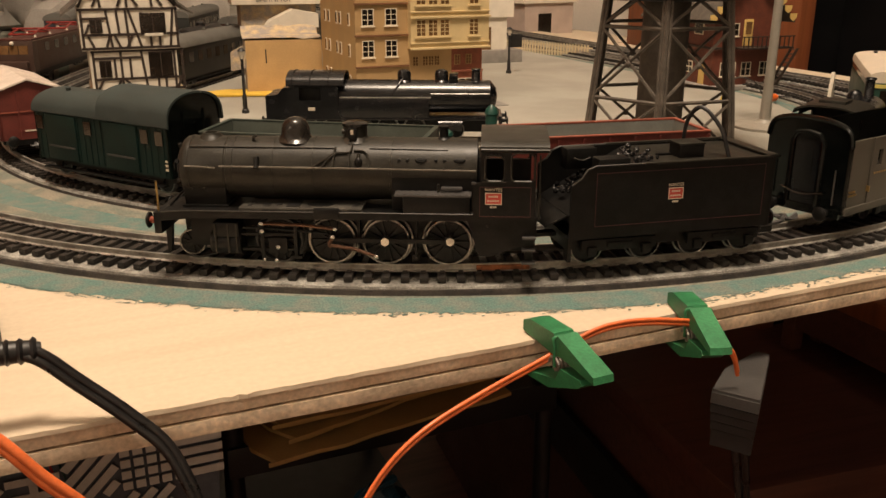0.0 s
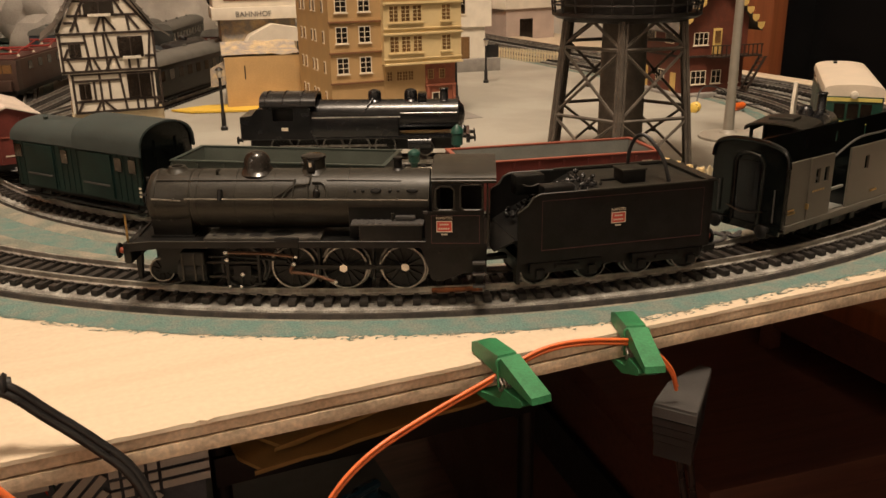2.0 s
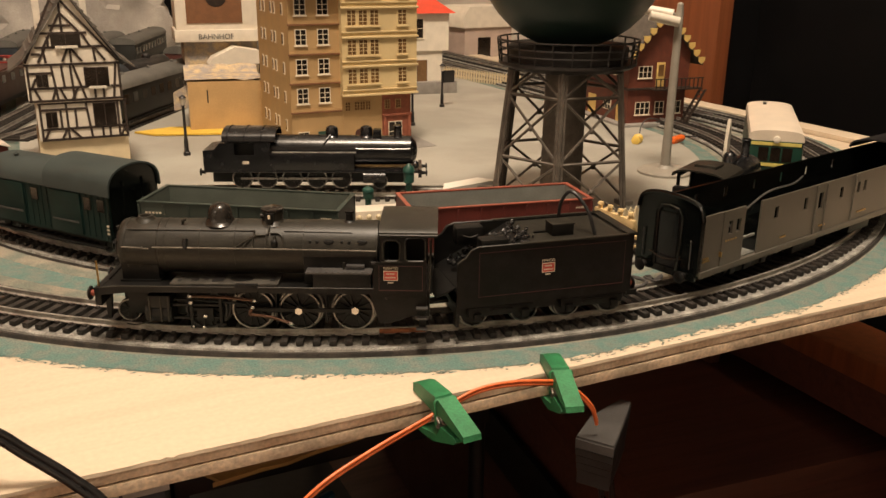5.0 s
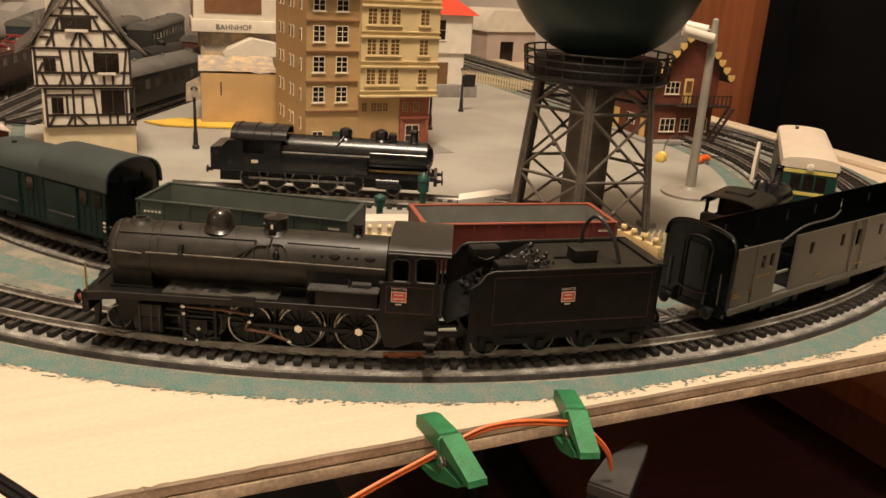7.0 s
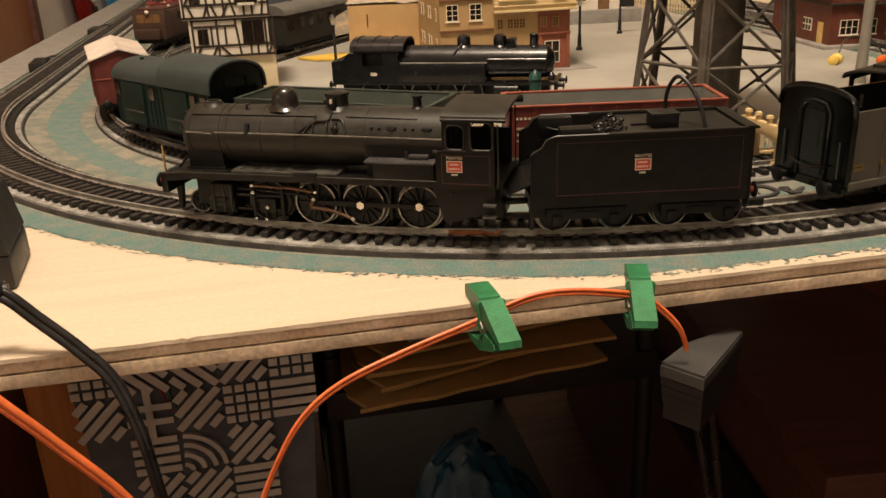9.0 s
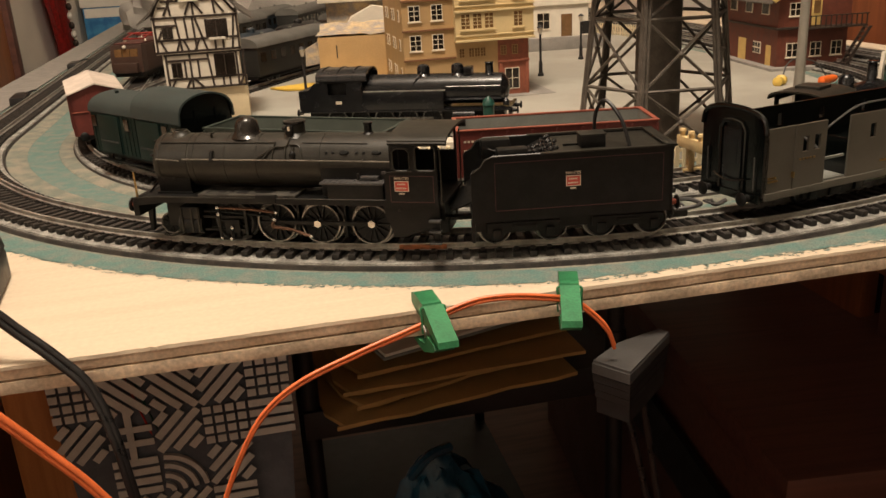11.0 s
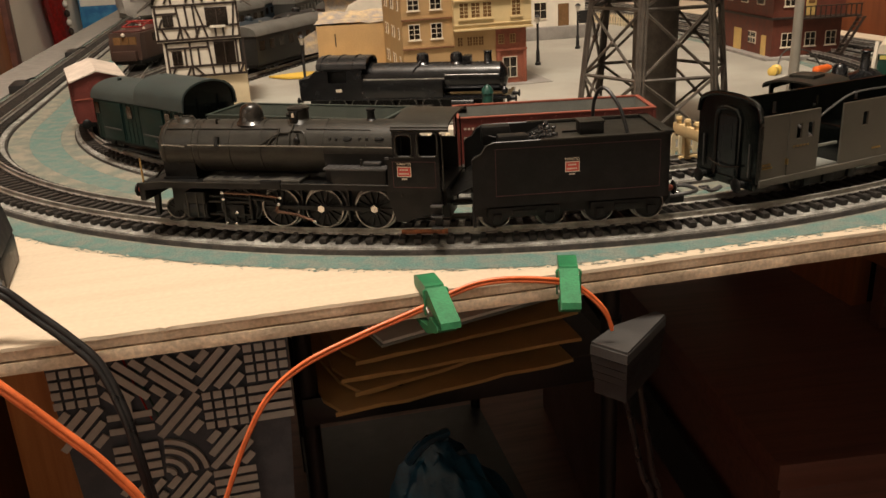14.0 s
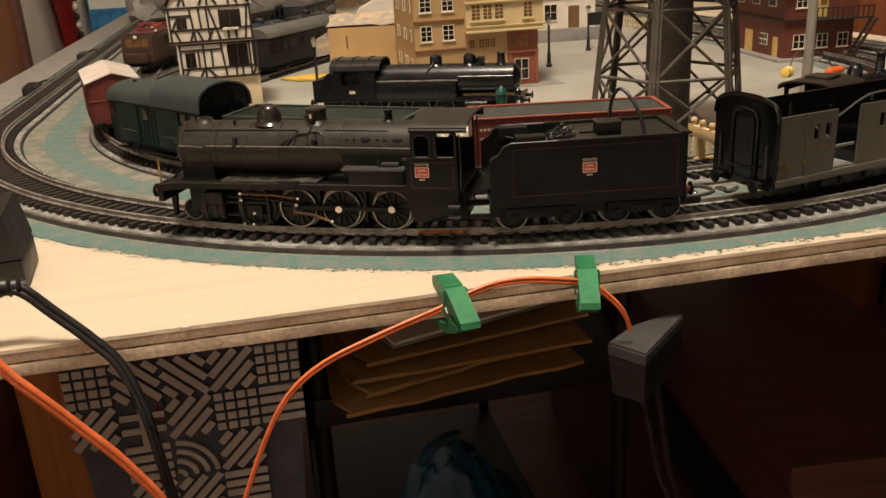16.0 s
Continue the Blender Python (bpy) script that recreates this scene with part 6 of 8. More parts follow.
def tall_lamp():
    g = thing("street_lamp", on_board(0.3805, 0.2260, GROUND), "tall grey model street lamp with twin white tube heads", "street lamp")
    part("base", lathe(B(), [(0.0190, 0.0), (0.0190, 0.0016), (0.0172, 0.0028), (0.0060, 0.0036), (0.0040, 0.0056)], (0, 0, 0), "z", 36), LAMPGREY, g)
    part("pole", lathe(B(), [(0.0036, 0.0036), (0.0030, 0.030), (0.0026, 0.1080), (0.0020, 0.1150), (0.0008, 0.1160)], (0, 0, 0), "z", 18), LAMPGREY, g)
    for a, b in (((-0.0030, -0.0035, 0.1035), (-0.0200, 0.006, 0.1075)), ((-0.0010, 0.0050, 0.1080), (-0.0150, 0.020, 0.1110))):
        a, b = Vector(a), Vector(b)
        h = part("tube_head", tube(B(), [a, a.lerp(b, 0.03), a.lerp(b, 0.5), a.lerp(b, 0.97), b], 0.0033, 12), LAMPWHITE, g, "white tube-shaped lamp head")
        part("arm", tube(B(), [(0, 0, a.z), tuple(a.lerp(b, 0.15))], 0.0011, 8), LAMPGREY, h)


def lamp_post(u, v, h=0.040, sign=False):
    g = thing("lamp_post", on_board(u, v, GROUND), "slim black model lamp post with a small pale lantern", "lamp post", "black lamp posts in the town")
    part("post", lathe(B(), [(0.0026, 0.0), (0.0026, 0.0022), (0.0017, 0.0030), (0.0016, 0.0120), (0.0011, 0.0130), (0.0010, h - 0.005), (0.0018, h - 0.0045)], (0, 0, 0), "z", 14), BLACKPL, g)
    part("lantern", lathe(B(), [(0.0012, h - 0.0045), (0.0024, h + 0.0005), (0.0020, h + 0.0008)], (0, 0, 0), "z", 10), LAMPWHITE, g, "small pale lantern glass")
    part("lantern_cap", lathe(B(), [(0.0030, h + 0.0008), (0.0022, h + 0.0018), (0.0006, h + 0.0030)], (0, 0, 0), "z", 10), BLACKPL, g)
    if sign:
        part("sign_board", box(B(), 0.0012, 0.0135, -0.0005, 0.0005, h - 0.016, h - 0.004, 0.0004), BLACKPL, g)


def red_house():
    g = thing("red_brick_house", on_board(0.4665, 0.3835, GROUND, -6), "dark red-brown model house with scalloped yellow barge boards", "model building")
    W, D, H, A = 0.0600, 0.0980, 0.0640, 0.0985
    part("kerb", box(B(), -0.008, W + 0.006, -0.008, D + 0.004, -0.0016, 0.0022, 0.0004), KERB, g, "grey pavement slab")
    part("lower_wall", box(B(), 0, W, 0, D, 0.0022, 0.0330), DKRED, g)
    part("upper_wall", box(B(), -0.0012, W + 0.0012, -0.0012, D, 0.0330, H), DKRED, g)
    part("gable", prism(B(), [(-0.0012, H), (W + 0.0012, H), (W / 2, A)], -0.0012, D), DKRED, g)
    part("floor_beam", box(B(), -0.0030, W + 0.0030, -0.0030, D, 0.0322, 0.0340, 0.0003), TIMBER, g)
    for s in (-1, 1):
        xe = W / 2 + s * (W / 2 + 0.011)
        ze = H - 0.011
        r = part("roof_slope", prism(B(), [(W / 2, A + 0.003), (xe, ze + 0.001), (xe, ze), (W / 2, A + 0.0008)], -0.008, D + 0.006), SLATE, g, "grey roof slope")
        for k in range(7):
            f = (k + 0.5) / 7
            x, z = W / 2 + (xe - W / 2) * f, A + (ze - A) * f
            part("scallop", prism(B(), [(x - 0.0034, z + 0.0042), (x + 0.0034, z + 0.0042), (x + 0.0030, z + 0.0004), (x, z - 0.0020), (x - 0.0030, z + 0.0004)], -0.0092, -0.0082), YELLOWD, r)
    window(g, 0.0085, 0.0430, 0.0130, 0.0095, -0.0012, 3, 2)
    window(g, 0.0085, 0.0100, 0.0140, 0.0105, 0.0, 3, 2)
    window(g, 0.0290, 0.0100, 0.0085, 0.0105, 0.0, 2, 2)
    window(g, 0.0470, 0.0100, 0.0085, 0.0105, 0.0, 2, 2)
    d = part("balcony_door", box(B(), 0.0265, 0.0350, -0.0022, -0.0012, 0.0345, 0.0560, 0.0003), YELLOWD, g, "pale yellow balcony door")
    part("door_glass", box(B(), 0.0280, 0.0335, -0.0026, -0.0022, 0.0440, 0.0540), GLASSAMB, d)
    b = part("balcony", box(B(), 0.020, W + 0.010, -0.0120, -0.0030, 0.0322, 0.0336, 0.0003), TIMBER, g, "dark wooden balcony")
    for k in range(12):
        x = 0.021 + k * (W - 0.012) / 11
        part("baluster", box(B(), x - 0.0004, x + 0.0004, -0.0118, -0.0110, 0.0336, 0.0420), TIMBER, b)
    part("handrail", box(B(), 0.020, W + 0.010, -0.0121, -0.0107, 0.0420, 0.0428), TIMBER, b)
    st = part("outside_stair", prism(B(), [(0.0480, 0.0022), (0.0505, 0.0022), (0.0690, 0.0330), (0.0665, 0.0330)], -0.0200, -0.0190), TIMBER, g, "steep dark wooden stair")
    part("stringer", prism(B(), [(0.0480, 0.0022), (0.0505, 0.0022), (0.0690, 0.0330), (0.0665, 0.0330)], -0.0125, -0.0115), TIMBER, st)
    for k in range(9):
        x, z = 0.0495 + 0.0185 * (k + 0.5) / 9, 0.0022 + 0.0308 * (k + 0.5) / 9
        part("step", box(B(), x - 0.0013, x + 0.0013, -0.0190, -0.0125, z, z + 0.0006), TIMBER, st)
    # the side towards the square
    for y0, y1, z1 in ((0.056, 0.070, 0.0205), (0.010, 0.018, 0.0185)):
        part("side_door", box(B(), -0.0006, 0.0, y0, y1, 0.0022, z1), YELLOWD, g, "yellow door")
    ob = part("side_window", box(B(), -0.0006, 0.0, 0.028, 0.042, 0.0100, 0.0200), WINFRAME, g)
    for a in (0.0290, 0.0336, 0.0382):
        for c in (0.0108, 0.0156):
            part("pane", box(B(), -0.0008, -0.0006, a, a + 0.0034, c, c + 0.0036), GLASSDK, ob)
    for y in (0.014, 0.044, 0.074):
        ob = part("side_window", box(B(), -0.0020, -0.0012, y, y + 0.013, 0.0430, 0.0530), WINFRAME, g)
        for k in range(3):
            part("pane", box(B(), -0.0022, -0.0020, y + 0.001 + 0.0038 * k, y + 0.0044 + 0.0038 * k, 0.0438, 0.0522), GLASSDK, ob)


def white_house():
    g = thing("white_house", on_board(0.4080, 0.6330, GROUND, -4), "white model house with a bright red hipped roof", "model building")
    part("base", box(B(), -0.085, 0.008, -0.010, 0.060, -0.0016, 0.0130, 0.0006), KERB, g, "grey terrace block")
    part("lower_wall", box(B(), -0.078, -0.006, 0.0, 0.055, 0.0130, 0.0460), WHITEWALL, g)
    part("upper_wall", box(B(), -0.084, 0.0, -0.003, 0.058, 0.0460, 0.0860), WHITEWALL, g)
    part("side_wall", box(B(), 0.0, 0.0004, -0.003, 0.058, 0.0460, 0.0860), CARDPALE, g, "beige side wall")
    bm = B()
    lo = [bm.verts.new(p) for p in ((-0.090, -0.009, 0.0860), (0.006, -0.009, 0.0860), (0.006, 0.064, 0.0860), (-0.090, 0.064, 0.0860))]
    hi = [bm.verts.new(p) for p in ((-0.065, 0.027, 0.1080), (-0.020, 0.027, 0.1080))]
    for f in ((lo[0], lo[1], hi[1], hi[0]), (lo[1], lo[2], hi[1]), (lo[2], lo[3], hi[0], hi[1]), (lo[3], lo[0], hi[0]), lo[::-1]):
        bm.faces.new(f)
    part("roof", bm, REDROOF, g, "bright red hipped roof")
    window(g, -0.048, 0.0600, 0.0180, 0.0200, -0.003, 2, 2, WINFRAME, GLASSDK)
    window(g, -0.072, 0.0600, 0.0130, 0.0200, -0.003, 2, 2, WINFRAME, GLASSDK)
    part("door", box(B(), -0.036, -0.024, -0.0006, 0.0, 0.0130, 0.0360), GLASSAMB, g, "dark doorway")
    window(g, -0.062, 0.0220, 0.0130, 0.0160, 0.0, 2, 2, WINFRAME, GLASSDK)


def fence(u0, v0, u1, v1, h, name_label, step=0.0042):
    d = Vector((u1 - u0, v1 - v0, 0))
    turn = math.degrees(math.atan2(d.y, d.x))
    g = thing("picket_fence", on_board(u0, v0, GROUND - 0.0018, turn), name_label, "fence")
    n = int(d.length / step)
    pale = finish(prism(B(), [(-0.0011, 0.0), (0.0011, 0.0), (0.0011, h - 0.0016), (0.0, h), (-0.0011, h - 0.0016)], -0.0005, 0.0005), "picket")
    pale.materials.append(CREAM)
    for i in range(n + 1):
        part("picket", pale, None, g).matrix_basis = pose(i * step, 0, 0)
    for z in (h * 0.25, h * 0.70):
        part("rail", box(B(), -0.002, d.length + 0.002, 0.0005, 0.0013, z, z + 0.0016), CREAM, g)


def buffer_stop():
    m = on_inner(28.7, 0.0052) @ Matrix.Diagonal((1, 1, 0.72, 1))
    g = thing("buffer_stop", m, "cream plastic model buffer stop with four round knobs", "buffer stop")
    for y in (-0.0085, 0.0085):
        part("upright", box(B(), -0.0016, 0.0016, y - 0.0014, y + 0.0014, 0.0, 0.0245, 0.0003), BUFCREAM, g)
        part("back_strut", prism(B(), [(0.0016, 0.0200), (0.0016, 0.0165), (0.0150, 0.0), (0.0185, 0.0)], y - 0.0012, y + 0.0012), BUFCREAM, g)
        part("foot_beam", box(B(), -0.004, 0.0190, y - 0.0014, y + 0.0014, 0.0, 0.0024, 0.0003), BUFCREAM, g)
    b = part("beam", box(B(), -0.0038, -0.0014, -0.0150, 0.0150, 0.0165, 0.0240, 0.0005), BUFCREAM, g)
    for y in (-0.0115, -0.0040, 0.0040, 0.0115):
        part("knob", lathe(B(), [(0.0012, 0.0240), (0.0012, 0.0262), (0.0017, 0.0270), (0.0014, 0.0286), (0.0003, 0.0290)], (-0.0026, y, 0), "z", 12), BUFCREAM, b)
    part("tie", box(B(), 0.0140, 0.0165, -0.0090, 0.0090, 0.0004, 0.0024), BUFCREAM, g)


def pump(u, v, h):
    g = thing("water_pump", on_board(u, v, GROUND), "small dark green model water pump", "pump", "green pumps beside the siding")
    part("column", lathe(B(), [(0.0030, 0.0), (0.0030, 0.002), (0.0018, 0.003), (0.0018, h * 0.66), (0.0030, h * 0.68), (0.0030, h * 0.84), (0.0024, h * 0.86)], (0, 0, 0), "z", 16), PUMPGRN, g)
    part("cap", lathe(B(), [(0.0034, h * 0.86), (0.0030, h * 0.93), (0.0006, h)], (0, 0, 0), "z", 16), PUMPGRN, g)


def small_things():
    g = thing("cardboard_box", on_board(0.1030, 0.5030, GROUND, -9), "worn brown cardboard box with a torn printed lid", "box")
    part("front_panel", box(B(), 0.0, 0.0600, 0.0, 0.0008, 0.0, 0.0420), CARD, g)
    part("side_panel", box(B(), -0.0004, 0.0004, 0.0008, 0.060, 0.0, 0.0415), CARDPALE, g)
    part("side_panel", box(B(), 0.0596, 0.0604, 0.0008, 0.060, 0.0, 0.0415), CARDPALE, g)
    part("back_panel", box(B(), 0.0, 0.0600, 0.0600, 0.0608, 0.0, 0.0415), CARD, g)
    bm = B()
    random.seed(5)
    vs = [[bm.verts.new((0.064 * i / 8 - 0.002, 0.062 * j / 6, 0.0424 + 0.0018 * random.random() + (0.006 if j == 6 else 0.0))) for i in range(9)] for j in range(7)]
    for j in range(6):
        for i in range(8):
            bm.faces.new((vs[j][i], vs[j][i + 1], vs[j + 1][i + 1], vs[j + 1][i]))
    part("torn_lid", bm, CARDPALE, g, "torn lid with faded print", smooth=False)
    part("slot", box(B(), 0.0150, 0.0160, -0.0003, 0.0, 0.0240, 0.0350), TIMBER, g)
    part("open_flap", prism(B(), [(-0.0005, 0.0390), (-0.012, 0.0330), (-0.0125, 0.0180), (-0.0005, 0.0200)], 0.004, 0.0050), CARDPALE, g)

    bm = B()
    pts = [(0.0, 0.0), (0.075, -0.012), (0.090, -0.002), (0.080, 0.024), (0.012, 0.030), (-0.016, 0.016)]
    prism(bm, pts, 0.0, 0.0014, "xy")
    single("yellow_paper", bm, YELLOWP, on_board(0.0720, 0.4950, GROUND + 0.0006, -8), "crumpled flat yellow paper lying on the square", "paper")

    # station kit carton
    g = thing("station_carton", on_board(0.1130, 0.6250, GROUND, -6), "pale station model with a framed brown picture and lettering", "model building")
    part("body", box(B(), 0.010, 0.080, 0.004, 0.050, 0.0, 0.0640, 0.0006), CARDPALE, g)
    part("sign_strip", box(B(), 0.002, 0.090, -0.006, 0.050, 0.0640, 0.0750, 0.0005), WHITEWALL, g, "white sign strip")
    f = part("picture_frame", box(B(), 0.004, 0.086, -0.002, 0.050, 0.0750, 0.1500, 0.0006), WHITEWALL, g, "white frame")
    part("picture", box(B(), 0.0140, 0.0660, -0.0028, -0.0020, 0.0810, 0.1240), BROWNBAND, f, "brown printed picture")
    part("picture_ring", lathe(B(), [(0.0085, -0.0036), (0.0100, -0.0032), (0.0085, -0.0028), (0.0075, -0.0032)], (0.0420, 0, 0.1060), "y", 28), TIMBER, f)
    part("picture_bar", box(B(), 0.0350, 0.0490, -0.0034, -0.0028, 0.1052, 0.1068), TIMBER, f)
    curve = bpy.data.curves.new("station_lettering", "FONT")
    curve.body, curve.size, curve.extrude, curve.align_x = "BAHNHOF", 0.0070, 0.0002, "CENTER"
    curve.materials.append(GREYROOF)
    t = new("lettering", curve)
    t.parent = g
    t.matrix_basis = pose(0.0400, -0.0064, 0.0665, 90, 0, 0)
    part("awning", prism(B(), [(0.030, 0.0440), (0.078, 0.0440), (0.078, 0.0560), (0.055, 0.0600), (0.034, 0.0500)], -0.020, 0.004), WHITEWALL, g, "white rounded awning")

    # paper wedge beside the black tank engine
    bm = prism(B(), [(-0.020, 0.0), (0.022, 0.003), (0.016, 0.015), (-0.012, 0.012)], 0.0, 0.006, "xy")
    single("white_card_piece", bm, WHITEPAPER, on_board(0.2260, 0.2280, GROUND, 6), "folded white card lying beside the siding", "card")
    g = thing("cream_platform", on_board(0.1365, 0.1680, GROUND, -12), "small cream plastic platform with knobbed posts between the wagons", "platform")
    part("slab", box(B(), -0.0150, 0.0150, -0.002, 0.0100, 0.0, 0.0160, 0.0004), LAMPWHITE, g, "pale grey slab")
    part("ledge", box(B(), -0.0150, 0.0060, -0.0075, -0.0024, 0.0, 0.0100, 0.0004), CREAM, g)
    for k in range(4):
        x = -0.0125 + 0.0050 * k
        p = part("post", cyl(B(), (x, -0.0050, 0.0100), (x, -0.0050, 0.0128), 0.0010, n=10), CREAM, g)
        part("knob", ball(B(), (x, -0.0050, 0.0136), 0.0015, 1, 1, 1, 10), CREAM, p)

    # yellow and orange plugs with their wire on the square
    g = thing("orange_plug", on_board(0.4600, 0.3060, GROUND + 0.0030, 20), "orange plastic plug on a thin wire", "plug")
    part("body", lathe(B(), [(0.0016, -0.009), (0.0030, -0.008), (0.0030, 0.006), (0.0020, 0.009)], (0, 0, 0), "x", 14), ORANGEPL, g)
    pts = [(0.009, 0.0, 0.0), (0.020, 0.004, -0.001), (0.034, -0.010, -0.002), (0.040, -0.034, -0.0022), (0.030, -0.050, -0.0022)]
    part("wire", tube(B(), smooth_path(pts, 6), 0.0006, 6), DARKGREY, g)
    g = thing("yellow_plug", on_board(0.4270, 0.3170, GROUND + 0.0030, 40), "yellow plastic plug on a thin wire", "plug")
    part("body", lathe(B(), [(0.0016, -0.006), (0.0036, -0.005), (0.0030, 0.002), (0.0042, 0.003), (0.0040, 0.006)], (0, 0, 0), "x", 14), YELLOWPL, g)
    pts = [(0.006, 0.0, 0.0), (0.016, 0.000, 0.010), (0.030, -0.004, 0.013), (0.044, -0.014, 0.008), (0.050, -0.020, -0.002)]
    part("wire", tube(B(), smooth_path(pts, 6), 0.0006, 6), DARKGREY, g)
    single("white_post_sign", prism(B(), [(-0.0038, 0.0), (0.0038, 0.0), (0.0028, 0.018), (0.0008, 0.029), (-0.0008, 0.029), (-0.0034, 0.016)], -0.0012, 0.0012), WHITEWALL, on_board(0.4580, 0.2480, GROUND, 30), "white pointed marker post beside the railcar", "marker post")


def tank_engine():
    g = thing("tank_engine", on_board(0.1364, 0.2643, GROUND + 0.0066, -24) @ Matrix.Scale(0.84, 4), "glossy black model tank engine on the town siding", "locomotive")
    hw = 0.0158
    part("running_plate", box(B(), -0.078, 0.076, -hw, hw, 0.0132, 0.0148, 0.0003), GLOSS, g)
    # dark block filling the cab, added so the windows look shaded inside
    part("backhead", box(B(), -0.0600, -0.0315, -0.0120, 0.0120, 0.0148, 0.0345, 0.0010), LOCO_LOW, g)
    part("frame", box(B(), -0.074, 0.072, -0.006, 0.006, 0.004, 0.0132), LOCO_LOW, g)
    for sy in (-1, 1):
        t = part("side_tank", box(B(), -0.030, 0.030, sy * hw, sy * 0.0090, 0.0148, 0.0275, 0.0010), GLOSS, g)
        part("tank_edge", box(B(), -0.029, 0.031, sy * (hw - 0.0004), sy * (hw - 0.0020), 0.0277, 0.0284), RAILM, t, "worn bright tank edge")
        c = B()
        for a, b, z0, z1 in ((-0.062, -0.030, 0.0148, 0.0262), (-0.062, -0.0555, 0.0262, 0.0345), (-0.0415, -0.030, 0.0262, 0.0345), (-0.062, -0.030, 0.0345, 0.0372)):
            box(c, a, b, sy * hw, sy * (hw - 0.0010), z0, z1)
        part("cab_side", c, GLOSS, g)
        part("number_plate", box(B(), -0.0500, -0.0455, sy * hw, sy * (hw + 0.0003), 0.0195, 0.0217), CREAM_INK, g, "small pale plate")
        for x in (-0.052, -0.034, -0.016, 0.002, 0.020):
            wheel(g, x, sy * 0.0098, 0.0075, spokes=10)
        wheel(g, 0.048, sy * 0.0098, 0.0055, spokes=9)
        part("coupling_rod", box(B(), -0.053, 0.021, sy * 0.0104, sy * 0.0112, 0.0070, 0.0086), TYRE, g)
        part("cylinder", cyl(B(), (0.036, sy * 0.0125, 0.0095), (0.052, sy * 0.0125, 0.0095), 0.0044, n=18), GLOSS, g)
        part("handrail", tube(B(), [(0.031, sy * 0.0112, 0.0300), (0.070, sy * 0.0112, 0.0300)], 0.0003, 6), TYRE, g)
    part("boiler", lathe(B(), [(0.004, 0.0730), (0.0090, 0.0722), (0.0106, 0.0705), (0.0108, 0.0440), (0.0112, -0.0300)], (0, 0, 0.0270), "x", 30), GLOSS, g, "shiny black boiler")
    part("smokebox_door", lathe(B(), [(0.0004, 0.0755), (0.0060, 0.0745), (0.0084, 0.0725)], (0, 0, 0.0270), "x", 22), GLOSS, g)
    part("chimney", lathe(B(), [(0.0040, 0.0368), (0.0030, 0.0380), (0.0028, 0.0440), (0.0034, 0.0448), (0.0030, 0.0454)], (0.0610, 0, 0), "z", 18), GLOSS, g)
    for x, r, z in ((0.0380, 0.0046, 0.0450), (0.0130, 0.0046, 0.0448)):
        part("dome", lathe(B(), [(r + 0.001, 0.0368), (r, 0.0380), (r, z - 0.003), (r * 0.85, z - 0.001), (r * 0.4, z), (0.0003, z + 0.0002)], (x, 0, 0), "z", 20), GLOSS, g)
    part("pump_box", box(B(), 0.0430, 0.0490, -0.0050, 0.0050, 0.0370, 0.0425, 0.0008), GLOSS, g)
    part("cab_roof", prism(B(), arch(0.0164, 0.0362, 0.0440, 14, 0.7) + arch(0.0154, 0.0356, 0.0430, 14, 0.7)[::-1], -0.0640, -0.0260, "yz"), GLOSS, g)
    for x in (-0.060, -0.048, -0.036):
        part("roof_strap", tube(B(), [(x, y, z + 0.0002) for y, z in arch(0.0164, 0.0362, 0.0440, 14, 0.7)], 0.0004, 5), GLOSS, g)
    part("cab_front", prism(B(), arch(0.0156, 0.0350, 0.0428, 12, 0.7) + [(hw - 0.001, 0.0148), (-hw + 0.001, 0.0148)], -0.0310, -0.0300, "yz"), GLOSS, g)
    part("bunker", prism(B(), [(-0.078, 0.0148), (-0.062, 0.0148), (-0.062, 0.0345), (-0.066, 0.0345), (-0.070, 0.0300), (-0.078, 0.0290)], -hw, hw), GLOSS, g)
    for y in (-0.0085, 0.0085):
        part("sand_pipe", tube(B(), smooth_path([(0.0130, y * 0.4, 0.0400), (0.0090, y, 0.0350), (0.0050, y * 1.25, 0.0290)], 5), 0.0005, 6), GLOSS, g)
    part("pilot_beam", box(B(), 0.0760, 0.0785, -hw, hw, 0.0100, 0.0160), GLOSS, g)
    part("front_lamp", lathe(B(), [(0.0010, 0.0160), (0.0022, 0.0165), (0.0024, 0.0195), (0.0008, 0.0215)], (0.0740, -0.0110, 0), "z", 12), GLOSS, g)
    buffers(g, 0.0785, 1, 0.0125, 0.0105, False)
    buffers(g, -0.0780, -1, 0.0125, 0.0105, False)


